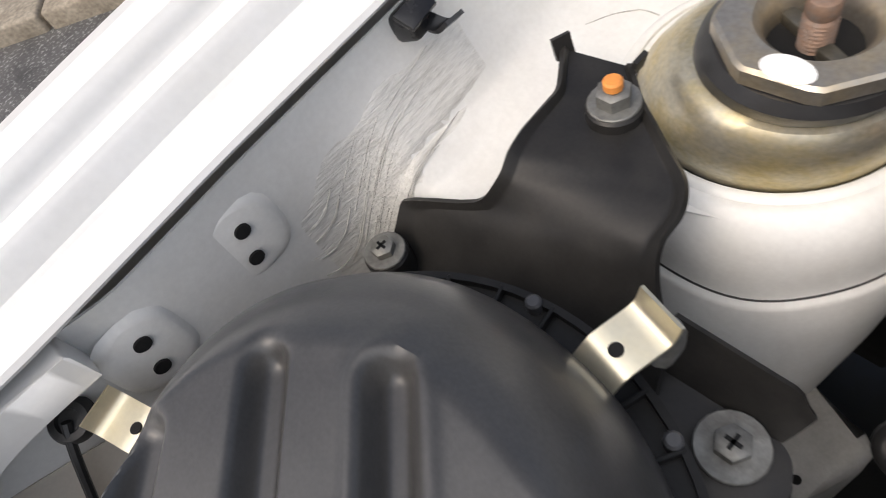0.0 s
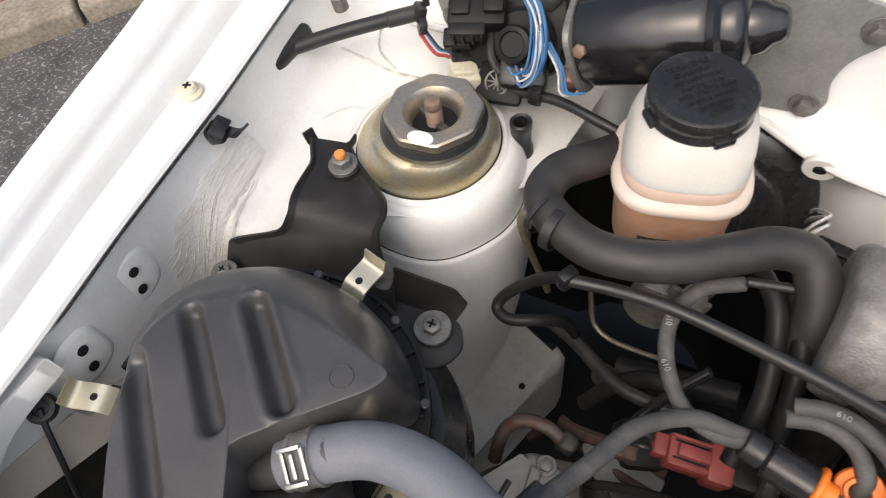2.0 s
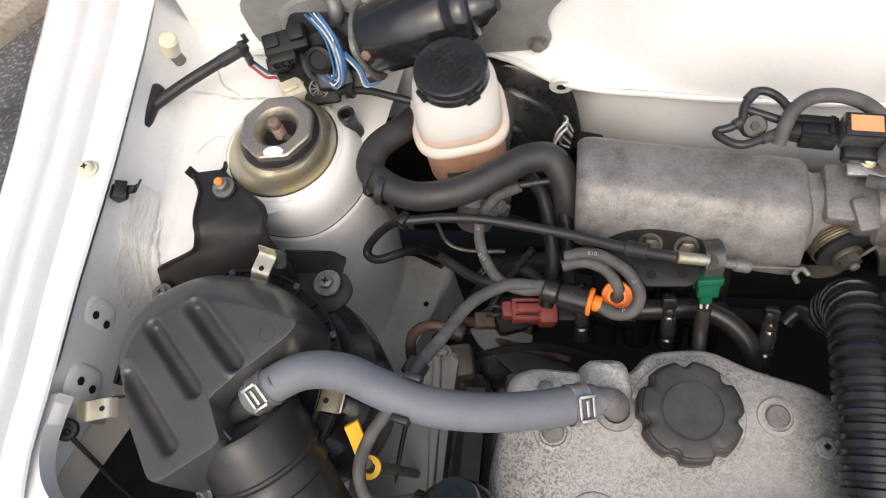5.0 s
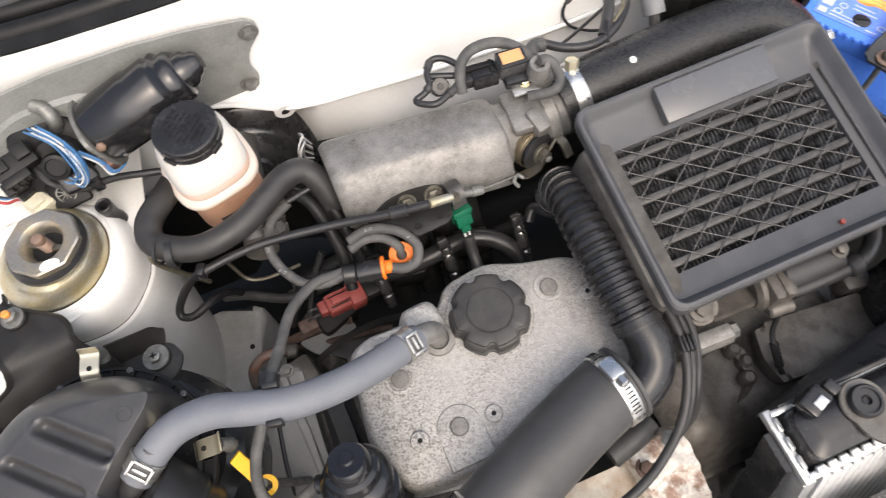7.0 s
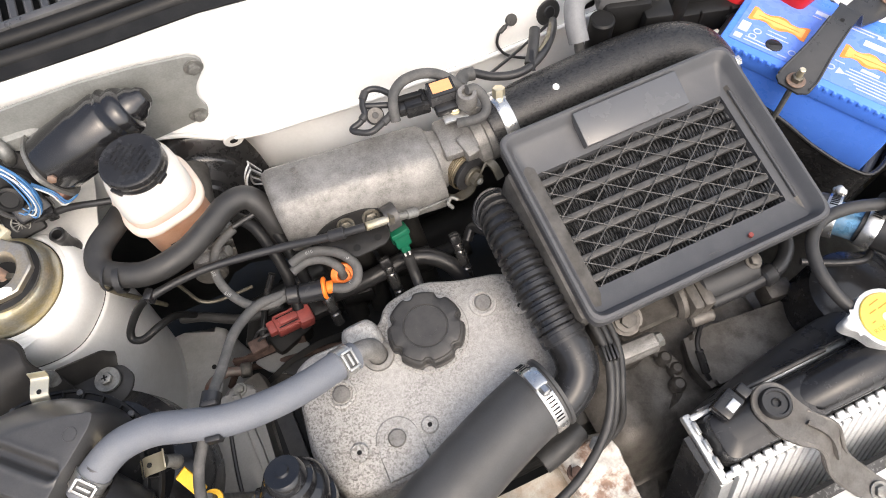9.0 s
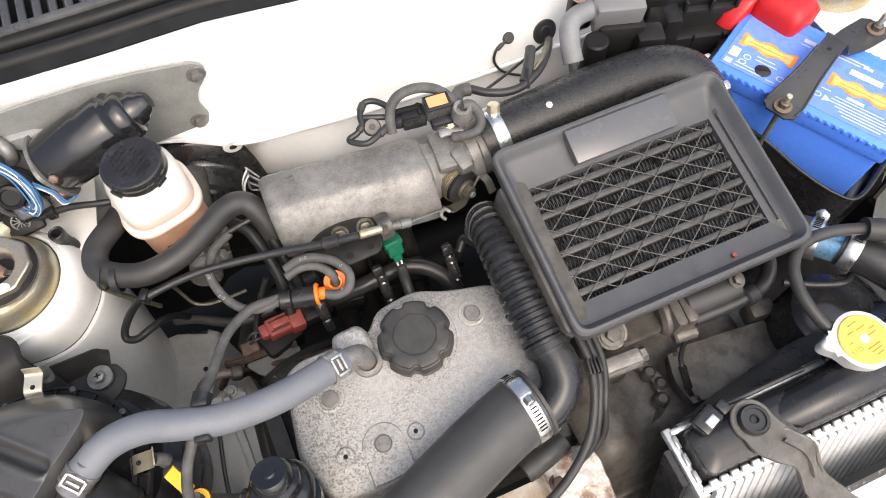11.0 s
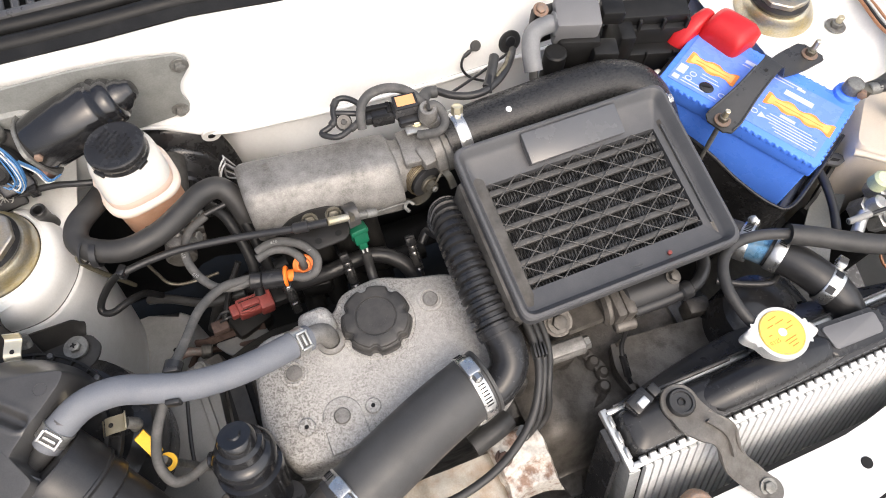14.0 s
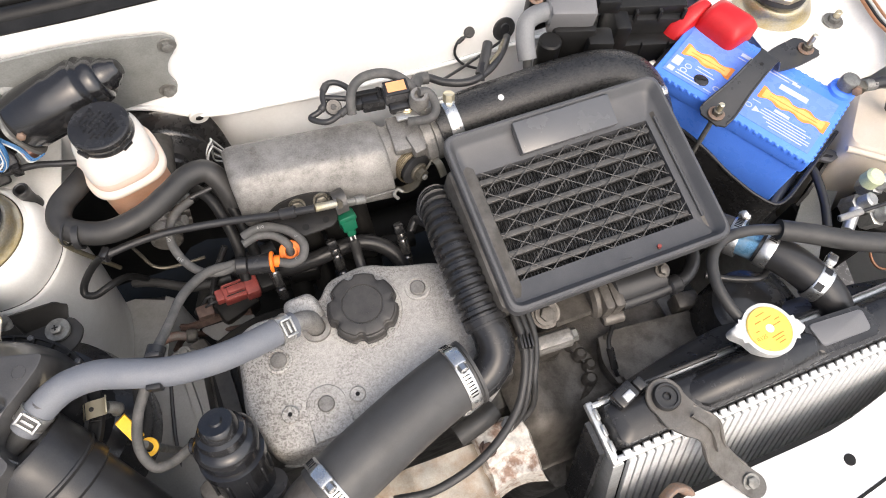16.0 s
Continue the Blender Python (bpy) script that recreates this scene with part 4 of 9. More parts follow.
bolt("side_screw", brk, (-0.1620, 0.0440, 0.7755), M["bolt_grey"], r=0.0052, washer=0.0092, h=0.004, socket=True)
part("side_lug", rod((-0.1620, 0.0440, 0.755), (-0.1620, 0.0440, 0.7755), 0.0098, 24, 0.001), M["bracket"], brk)

# ---- air cleaner ----
ac = thing("air_cleaner", (-0.07, -0.04, 0.66), "black ribbed plastic air cleaner with sprung metal clips", "air cleaner")
AX, AY = -0.068, -0.034
part("lower_case", lathe([(0, 0.62), (0.060, 0.62), (0.072, 0.66), (0.074, 0.76), (0.077, 0.798), (0, 0.798)], Matrix.Translation((AX, AY, 0)), 48), M["plastic_gloss"], ac)
part("lower_bowl", lathe([(0, 0.62), (0.070, 0.63), (0.080, 0.66), (0.085, 0.72), (0.082, 0.750), (0.070, 0.762), (0, 0.766)], Matrix.Translation((-0.048, -0.018, 0)), 48), M["plastic_gloss"], ac, "glossy black lower bowl")
flange_bm = lathe([(0.078, 0.798), (0.0905, 0.798), (0.0925, 0.800), (0.0925, 0.8065), (0.0900, 0.8065), (0.0900, 0.8030), (0.0820, 0.8030), (0.0820, 0.8090), (0.0785, 0.8095), (0.078, 0.798)], Matrix.Translation((AX, AY, 0)), 72)
bmesh.ops.delete(flange_bm, geom=[f for f in flange_bm.faces if -175 < math.degrees(math.atan2(f.calc_center_median().y - AY, f.calc_center_median().x - AX)) < -62], context="FACES")
flange = part("flange", flange_bm, M["black_matte"], ac)
for k in range(22):
    a = radians(-60 + k * 12)
    part("rib", box((AX + 0.0865 * math.cos(a), AY + 0.0865 * math.sin(a), 0.8045), (0.010, 0.0014, 0.0045), (0, 0, math.degrees(a)), bev=0.0003, seg=1), M["black_matte"], flange)
for k in (28, 62, 100):
    a = radians(k)
    part("peg", rod((AX + 0.0895 * math.cos(a), AY + 0.0895 * math.sin(a), 0.802), (AX + 0.0895 * math.cos(a), AY + 0.0895 * math.sin(a), 0.8085), 0.0028, 12), M["duct_grey"], flange)

FACE = [(-0.067, -0.116), (-0.094, -0.079), (-0.112, -0.042), (-0.111, -0.024), (-0.102, -0.008), (-0.075, 0.010), (-0.046, 0.009), (-0.014, 0.004), (0.008, -0.002), (0.003, -0.012), (-0.026, -0.040), (-0.046, -0.061), (-0.025, -0.083)]
BASE = [(-0.064, -0.1175), (-0.098, -0.080), (-0.122, -0.055), (-0.140, -0.032), (-0.143, -0.008), (-0.134, 0.014), (-0.116, 0.033), (-0.092, 0.044), (-0.066, 0.046), (-0.040, 0.043), (-0.016, 0.032), (0.004, 0.016), (0.0125, 0.0), (0.005, -0.014), (-0.024, -0.042), (-0.043, -0.063), (-0.022, -0.085)]
GROOVES = [((-0.109, -0.044), (-0.062, -0.090), 0.0058), ((-0.098, -0.013), (-0.055, -0.053), 0.0058), ((-0.071, 0.004), (-0.031, -0.033), 0.0058)]


def cover():
    """The domed cover: a round base that closes to the flat face, with three pressed grooves."""
    bm = bmesh.new()
    n = 300
    c = Vector((-0.056, -0.037))

    def hit(poly, a):
        d = Vector((math.cos(a), math.sin(a)))
        best = None
        for i in range(len(poly)):
            p, q = Vector(poly[i - 1]) - c, Vector(poly[i]) - c
            e = q - p
            den = d.x * e.y - d.y * e.x
            if abs(den) < 1e-9:
                continue
            t = (p.x * e.y - p.y * e.x) / den
            s = (p.x * d.y - p.y * d.x) / den
            if t > 0 and -1e-6 <= s <= 1 + 1e-6 and (best is None or t > best):
                best = t
        return best

    def sunk(x, y):
        z = 0.0
        for a, b, w in GROOVES:
            a, b, p = Vector(a), Vector(b), Vector((x, y))
            t = max(0, min(1, (p - a).dot(b - a) / (b - a).length_squared))
            d = (p - a.lerp(b, t)).length
            z = min(z, -0.0080 * (1 - smooth(w * 0.35, w * 1.25, d)))
            z += 0.0012 * math.exp(-((d - w * 1.5) / 0.0018) ** 2)
        return z

    face = [tuple(p) for p in rounded(FACE, 0.010, 4)]
    base = [tuple(p) for p in rounded(BASE, 0.014, 5)]
    top_r, low_r = [], []
    for k in range(n):
        a = 2 * math.pi * k / n
        d = Vector((math.cos(a), math.sin(a)))
        top_r.append(hit(face, a))
        low_r.append(hit(base, a))
    rows = []
    prof = [(1.0, 0.806), (1.0, 0.812), (0.985, 0.820), (0.94, 0.828), (0.85, 0.838), (0.70, 0.848), (0.5, 0.8565), (0.3, 0.8625), (0.15, 0.8660), (0.06, 0.8677), (0.0, 0.8684)]
    for f, z in prof:
        ring = []
        for k in range(n):
            a = 2 * math.pi * k / n
            r = top_r[k] + max(low_r[k] - top_r[k], 0.0015) * f
            x, y = c.x + r * math.cos(a), c.y + r * math.sin(a)
            ring.append(bm.verts.new((x, y, z + sunk(x, y) * smooth(0.845, 0.866, z))))
        rows.append(ring)
    for j in range(1, 45):
        f = 1 - j / 45.5
        ring = []
        for k in range(n):
            x, y = c.x + top_r[k] * f * math.cos(2 * math.pi * k / n), c.y + top_r[k] * f * math.sin(2 * math.pi * k / n)
            ring.append(bm.verts.new((x, y, 0.8684 + 0.0008 * (1 - f) + sunk(x, y))))
        rows.append(ring)
    for a, b in zip(rows, rows[1:]):
        for k in range(n):
            j = (k + 1) % n
            bm.faces.new((a[k], a[j], b[j], b[k]))
    bm.faces.new(rows[-1])
    bm.faces.new(rows[0])
    soft = [v for ring in rows[4:] for v in ring]
    for k in range(2):
        bmesh.ops.smooth_vert(bm, verts=soft, factor=0.5, use_axis_x=False, use_axis_y=False, use_axis_z=True)
    return bm


cov = part("cover", cover(), M["plastic_dusty"], ac, "black dusty plastic cover with pressed grooves", 50)
part("neck", lathe([(0, -0.030), (0.030, -0.030), (0.0340, -0.026), (0.0355, 0.0), (0.0355, 0.012)], axis((-0.022, -0.083, 0.812), (0.030, -0.165, 0.735)), 36), M["plastic_dusty"], cov, "rounded outlet neck")
part("nipple_block", box((-0.032, -0.058, 0.8100), (0.046, 0.030, 0.050), (0, 0, -57), bev=0.008, seg=4), M["plastic"], cov)
part("seam_rib", sweep([(-0.048, -0.061, 0.866), (-0.038, -0.072, 0.862), (-0.027, -0.082, 0.852)], 0.0016, 8, 4), M["plastic"], cov)
part("nipple", lathe([(0, -0.004), (0.0040, -0.003), (0.0062, 0.006), (0.0085, 0.020), (0.0098, 0.036), (0.0100, 0.056), (0, 0.056)], axis((-0.046, -0.068, 0.834), (-0.008, -0.043, 0.852)), 22), M["plastic_dusty"], cov)
part("mould_mark", lathe([(0.0053, 0.8684), (0.0055, 0.8687), (0.0057, 0.8684)], Matrix.Translation((-0.012, -0.012, 0.0004)), 24), M["plastic"], cov)


def spring_clip(at, out_deg, lean, hole=True):
    """A bent zinc spring clip over the flange."""
    a = radians(out_deg)
    o, s = Vector((math.cos(a), math.sin(a), 0)), Vector((-math.sin(a), math.cos(a), 0))
    p = Vector(at)
    c = part("spring_clip", ribbon([p - o * 0.010 - UP * 0.004, p - o * 0.004 + UP * 0.001, p + o * 0.004 + UP * 0.002, p + o * 0.011 + UP * 0.003, p + o * 0.014 + UP * 0.009], 0.0155, 0.0012, s, 3), M["zinc_bright"], ac, "bright zinc spring clip", 50)
    part("clip_hole", rod(p + UP * 0.0021 - o * 0.001, p + UP * 0.0026 - o * 0.001, 0.0022, 12, 0.0001), M["dark"], c)
    part("clip_hinge", sweep([p + o * 0.010 - UP * 0.002, p + o * 0.016 - UP * 0.012, p + o * 0.012 - UP * 0.020], 0.0055, 10, 4), M["bolt_grey"], c)


spring_clip((-0.047, 0.051, 0.828), 75, 0)
spring_clip((-0.160, -0.063, 0.809), 197, 0)
spring_clip((0.018, -0.043, 0.810), -5, 0)
grom = thing("grommet_wire", (-0.186, -0.081, 0.80), "black rubber grommet with a thin wire hanging down", "wire")
part("grommet", lathe([(0, 0.0034), (0.0040, 0.0034), (0.0046, 0.0050), (0.0072, 0.0048), (0.0086, 0.0026), (0.0088, 0), (0, 0)], axis((-0.1875, -0.0800, 0.8050), (-0.1800, -0.0815, 0.8180)), 28), M["rubber"], grom)
part("wire", sweep([(-0.1850, -0.0810, 0.8095), (-0.1800, -0.0880, 0.800), (-0.1720, -0.1000, 0.780), (-0.1660, -0.1110, 0.760), (-0.1560, -0.1240, 0.735), (-0.1450, -0.1380, 0.712)], 0.0019, 8, 6), M["rubber_clean"], grom)

# ---- intake trunk from the air cleaner ----
TA, TB = Vector((-0.022, -0.083, 0.812)), Vector((0.030, -0.165, 0.735))
tm = axis(TA, TB)
TQ0 = (TB - TA).normalized()
trunk = part("intake_trunk", sweep([TA + (TB - TA) * 0.18, TA + (TB - TA) * 0.6, TB, TB + Vector((0.03, -0.05, -0.06)), TB + Vector((0.06, -0.08, -0.16))], 0.0365, 32, 5), M["rubber_clean"], ac, "black ribbed rubber intake trunk")
part("cuff", lathe([(0.030, -0.030), (0.0375, -0.030), (0.0392, -0.027), (0.0395, -0.014), (0.0402, -0.010), (0.0402, 0.006), (0.0385, 0.008), (0.0385, 0.012), (0.0395, 0.014), (0.0395, 0.022), (0.0365, 0.025)], tm, 40), M["rubber_clean"], trunk)
part("trunk_seam", sweep([TA + TQ0 * 0.028 + Vector((-0.012, -0.014, 0.0335)), TA + TQ0 * 0.06 + Vector((-0.012, -0.014, 0.0325)), TA + TQ0 * 0.11 + Vector((-0.012, -0.014, 0.0325))], 0.0009, 6, 4), M["rubber_clean"], trunk)
part("cuff_band", lathe([(0.0402, 0.002), (0.0412, 0.003), (0.0412, 0.005), (0.0402, 0.006)], tm, 40), M["rubber_clean"], trunk)
bolt("trunk_screw", ac, (-0.062, -0.112, 0.806), M["bolt_grey"], up=(-0.3, -0.8, 0.6), r=0.0045, washer=0.0075, socket=True)

# ---- engine: block, head, valve cover and their fittings ----
eng = thing("engine", (0.27, -0.05, 0.45), "grimy alloy car engine seen from above", "engine")
part("block", box((0.27, -0.07, 0.56), (0.30, 0.17, 0.22), bev=0.015), M["alloy_dark"], eng, "dark oily engine block")
part("head", box((0.27, -0.06, 0.690), (0.27, 0.145, 0.06), bev=0.008), M["alloy_dark"], eng, "dull alloy cylinder head")
VC = [(0.143, -0.002), (0.160, 0.006), (0.232, 0.004), (0.246, 0.024), (0.290, 0.030), (0.320, 0.016), (0.368, 0.004), (0.388, -0.020), (0.404, -0.100), (0.396, -0.126), (0.330, -0.136), (0.200, -0.141), (0.150, -0.132), (0.132, -0.085)]


def scaled(poly, f, c=(0.268, -0.062)):
    return [(c[0] + (x - c[0]) * f, c[1] + (y - c[1]) * f) for x, y in poly]


def loft(levels):
    """A solid whose outlines, one a level, have the same number of points."""
    bm = bmesh.new()
    rings = [[bm.verts.new((p[0], p[1], z)) for p in poly] for poly, z in levels]
    n = len(rings[0])
    for a, b in zip(rings, rings[1:]):
        for k in range(n):
            bm.faces.new((a[k], a[(k + 1) % n], b[(k + 1) % n], b[k]))
    bm.faces.new(rings[0])
    bm.faces.new(rings[-1])
    return bm


def out(poly, f):
    return [tuple(p) for p in rounded(scaled(poly, f), 0.014, 4)]


vc = part("valve_cover", loft([(out(VC, 1.035), 0.706), (out(VC, 1.035), 0.713), (out(VC, 1.02), 0.714), (out(VC, 1.015), 0.742), (out(VC, 1.0), 0.755), (out(VC, 0.975), 0.7625), (out(VC, 0.94), 0.7655), (out(VC, 0.55), 0.7675)]),
          M["alloy"], eng, "corroded cast alloy valve cover with dusty top", 45)
for x, y, r, h in ((0.174, -0.099, 0.0085, 0.0035), (0.240, -0.103, 0.0080, 0.0030), (0.363, -0.038, 0.0075, 0.003)):
    b = part("boss", rod((x, y, 0.762), (x, y, 0.7668 + h), r, 22, 0.0012), M["alloy"], vc)
    part("boss_hole", rod((x, y, 0.7668 + h), (x, y, 0.7672 + h), 0.0022, 12, 0.0001), M["dark"], b)
for x, y in ((0.209, -0.1015), (0.178, -0.044), (0.333, -0.020), (0.300, -0.112)):
    s = part("bolt_seat", lathe([(0.0140, 0.764), (0.0132, 0.7690), (0.0105, 0.7695), (0.0098, 0.7680), (0, 0.7680)], Matrix.Translation((x, y, 0)), 26), M["alloy"], vc)
    part("bolt_head", rod((x, y, 0.7675), (x, y, 0.7712), 0.0082, 20, 0.0012), M["alloy_plenum"], s)
part("pad", prism([(0.1885, -0.134), (0.2295, -0.134)] + [(0.209 + 0.0195 * math.cos(math.pi * k / 12), -0.1015 + 0.0195 * math.sin(math.pi * k / 12)) for k in range(13)], 0.762, 0.7690, bev=0.0016, seg=3), M["alloy"], vc)
part("breather_tower", loft([([tuple(p) for p in rounded([(0.194, 0.012), (0.232, 0.014), (0.238, -0.022), (0.196, -0.024)], 0.010)], 0.755), ([tuple(p) for p in rounded([(0.197, 0.008), (0.229, 0.010), (0.233, -0.016), (0.200, -0.018)], 0.010)], 0.781), ([tuple(p) for p in rounded([(0.201, 0.004), (0.225, 0.006), (0.229, -0.011), (0.204, -0.013)], 0.008)], 0.786)]), M["alloy"], vc, "cast breather box on the cover", 50)
part("breather_elbow", sweep([(0.222, -0.024, 0.768), (0.2205, -0.024, 0.790), (0.2165, -0.0248, 0.799), (0.210, -0.026, 0.805), (0.196, -0.030, 0.812)], 0.0095, 18, 5), M["alloy_plenum"], vc)
part("breather_lip", lathe([(0.0100, 0.7650), (0.0150, 0.7650), (0.0145, 0.7720), (0.0100, 0.7730)], Matrix.Translation((0.2225, -0.025, 0)), 24), M["alloy_plenum"], vc)

bolt("cover_bolt", vc, (0.171, -0.012, 0.765), M["bolt_grey"], r=0.0065, h=0.004)
# oil filler cap
cap = thing("oil_filler_cap", (0.2725, -0.0235, 0.7645), "black scalloped plastic oil filler cap on the valve cover", "oil cap")
prof = [(0.0375, 0.7690, 1), (0.0385, 0.7700, 1), (0.0385, 0.7735, 1), (0.0376, 0.7739, 1.15), (0.0374, 0.7815, 1.2), (0.0362, 0.7835, 1.2), (0.0345, 0.7841, 1.2), (0.0340, 0.7865, 1.1), (0.0315, 0.7877, 0.9), (0.0222, 0.7879, 0), (0.0217, 0.7869, 0), (0.0207, 0.7869, 0), (0.0202, 0.7877, 0), (0.010, 0.7879, 0)]
bm = bmesh.new()
rings = []
for r, z, f in prof:
    rings.append([bm.verts.new((0.2725 + 0.955 * r * (1 - f * 0.095 * smooth(0.40, 1.0, math.cos(7 * a + 0.9))) * math.cos(a), -0.0235 + 0.955 * r * (1 - f * 0.095 * smooth(0.40, 1.0, math.cos(7 * a + 0.9))) * math.sin(a), z)) for a in [2 * math.pi * k / 128 for k in range(128)]])
for a, b in zip(rings, rings[1:]):
    for k in range(128):
        bm.faces.new((a[k], a[(k + 1) % 128], b[(k + 1) % 128], b[k]))
bm.faces.new(rings[-1])
part("cap_body", bm, M["cap_black"], cap, sharp=40)
part("pressed_mark", prism([(-0.010, -0.007), (0.004, -0.012), (0.013, -0.001), (0.006, 0.010), (-0.008, 0.008)], 0.7875, 0.7882, Matrix.Translation((0.2725, -0.0235, 0)), round_=0.004), M["cap_black"], cap)
part("neck", lathe([(0.036, 0.7575), (0.0405, 0.7595), (0.0402, 0.7680), (0.0392, 0.7689), (0.026, 0.7689)], Matrix.Translation((0.2725, -0.0235, 0)), 48), M["alloy"], cap, "pale alloy filler neck")

# timing cover beside the head, lower engine
tc = thing("timing_cover", (0.10, -0.05, 0.50), "grey metal timing cover at the end of the engine", "timing cover")
part("cover_plate", prism([(0.056, 0.049), (0.085, 0.043), (0.082, -0.04), (0.081, -0.13), (-0.004, -0.13), (-0.002, -0.055), (0.024, 0.004)], 0.50, 0.660, bev=0.007, seg=3, round_=0.010), M["cover_grey"], tc, "smooth dull grey pressed cover")
part("cover_rib", prism([(0.060, 0.036), (0.069, 0.034), (0.074, -0.030), (0.077, -0.10), (0.070, -0.10), (0.066, -0.030)], 0.655, 0.6665, bev=0.0028, seg=3), M["cover_grey"], tc)
part("cover_seal", sweep([(0.050, 0.020, 0.661), (0.044, -0.02, 0.661), (0.040, -0.06, 0.660), (0.040, -0.11, 0.655)], 0.0022, 8, 5), M["rubber_clean"], tc)
part("cover_back", prism([(0.090, 0.03), (0.118, 0.022), (0.124, -0.05), (0.122, -0.16), (0.086, -0.17), (0.086, -0.06)], 0.50, 0.640, bev=0.006, seg=3, round_=0.012), M["black_matte"], tc, "black plastic rear belt cover")
part("belt", ribbon([(0.103, 0.010, 0.652), (0.105, -0.04, 0.654), (0.104, -0.10, 0.650)], 0.018, 0.004, (1, 0, 0.1)), M["rubber"], tc)
bolt("cover_bolt", tc, (0.070, 0.040, 0.6600), M["bolt_grey"], r=0.0052, washer=0.0075, h=0.004)
mount = thing("engine_mount", (0.06, 0.01, 0.5), "grimy cast engine mount bracket with rusty bolts", "engine mount")
part("mount_arm", prism([(0.02, 0.03), (0.075, 0.055), (0.11, 0.02), (0.10, -0.07), (0.06, -0.10), (0.02, -0.06)], 0.54, 0.63, bev=0.01, seg=3, round_=0.02), M["alloy_dark"], mount)
part("rubber_block", box((0.045, 0.0, 0.60), (0.05, 0.06, 0.05), bev=0.012), M["rubber"], mount)
part("strap", ribbon([(0.064, 0.088, 0.620), (0.076, 0.084, 0.622), (0.100, 0.0845, 0.622), (0.128, 0.0845, 0.622), (0.150, 0.080, 0.620)], 0.009, 0.005, (0.1, 0.55, 0.8)), M["rust"], mount, "rust-stained bracket edge")
part("bracket_plate", prism([(0.084, 0.080), (0.152, 0.078), (0.146, 0.050), (0.121, 0.046), (0.098, 0.060)], 0.612, 0.617, bev=0.0012, seg=2, round_=0.006), M["cover_grey"], mount, "dark grey pressed bracket")
part("bent_tube", sweep([(0.026, 0.044, 0.600), (0.027, 0.056, 0.622), (0.032, 0.066, 0.632), (0.044, 0.0725, 0.636), (0.060, 0.0735, 0.635), (0.072, 0.070, 0.630)], 0.0056, 14, 6), M["pipe_rusty"], mount, "bent steel tube with surface rust")
part("tube_end", rod((0.070, 0.0705, 0.632), (0.082, 0.0680, 0.628), 0.0088, 16, 0.002), M["alloy_dark"], mount)
part("strap_foot", box((0.078, 0.034, 0.640), (0.040, 0.034, 0.030), (0, 0, 12), bev=0.006), M["alloy_dark"], mount)
bolt("mount_nut", mount, (0.085, 0.03, 0.63), M["bolt_rust"], r=0.009, washer=0.014, h=0.008, stud=0.01)
bolt("mount_nut", mount, (0.07, -0.06, 0.63), M["bolt_rust"], r=0.009, washer=0.014, h=0.008, stud=0.006)

# ---- intake plenum and throttle ----
pl = thing("intake_plenum", (0.28, 0.125, 0.70), "dull cast alloy intake plenum with rounded edges", "intake manifold")


def plenum_section(x, k):
    """The outline across the plenum; its front slopes down."""
    w = 1.0 - 0.10 * k
    pts = [(0.170, 0.790), (0.168, 0.836), (0.160, 0.8445), (0.124, 0.8465), (0.114, 0.8430), (0.097, 0.808), (0.094, 0.798), (0.096, 0.790)]
    return [Vector((x, 0.13 + (y - 0.13) * w - 0.018 * (x - 0.2) / 0.15, 0.79 + (z - 0.79) * w)) for y, z in pts]


bm = bmesh.new()
rings = [[bm.verts.new(p) for p in plenum_section(x, k)] for x, k in ((0.188, 1.0), (0.190, 0.55), (0.194, 0.15), (0.200, 0.0), (0.25, 0.0), (0.30, 0.0), (0.335, 0.0), (0.343, 0.15), (0.346, 0.6))]
for a, b in zip(rings, rings[1:]):
    for k in range(8):
        bm.faces.new((a[k], a[(k + 1) % 8], b[(k + 1) % 8], b[k]))
bm.faces.new(rings[0])
bm.faces.new(rings[-1])
bmesh.ops.bevel(bm, geom=[e for e in bm.edges if len(e.link_faces) == 2 and e.calc_face_angle(0) > 0.5], offset=0.003, segments=2, affect="EDGES", profile=0.5)
part("plenum_box", bm, M["alloy_plenum"], pl, sharp=60)
part("throat", lathe([(0, 0), (0.030, 0), (0.030, 0.012), (0.027, 0.016), (0.026, 0.05), (0.029, 0.052), (0.029, 0.062), (0.026, 0.064), (0.026, 0.075), (0, 0.075)], axis((0.338, 0.121, 0.812), (0.43, 0.121, 0.820)), 36), M["alloy_plenum"], pl, "cast throttle body")
part("throat_ridge", box((0.372, 0.120, 0.838), (0.034, 0.044, 0.010), (0, 0, -4), bev=0.003), M["alloy_plenum"], pl)
part("idle_housing", box((0.395, 0.140, 0.846), (0.022, 0.026, 0.022), (0, 10, 20), bev=0.005), M["alloy_plenum"], pl)
part("idle_cap", lathe([(0, 0), (0.0105, 0), (0.0100, 0.012), (0.0085, 0.016), (0.0050, 0.016), (0.0045, 0.010), (0, 0.010)], axis((0.393, 0.138, 0.858), (0.393, 0.136, 0.880)), 22), M["alloy_plenum"], pl)
# runners are coloured near black for the shade under the plenum
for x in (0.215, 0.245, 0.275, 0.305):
    part("runner", sweep([(x, 0.118, 0.796), (x, 0.112, 0.750), (x + 0.004, 0.100, 0.690), (x + 0.004, 0.070, 0.640)], 0.013, 14, 5), M["iron_shaded"], pl, "intake runner with deep shade in its near-black colour")
part("flange_lip", ribbon([(0.196, 0.112, 0.797), (0.26, 0.103, 0.797), (0.335, 0.093, 0.797)], 0.012, 0.006, (0, 1, 0)), M["alloy_plenum"], pl)
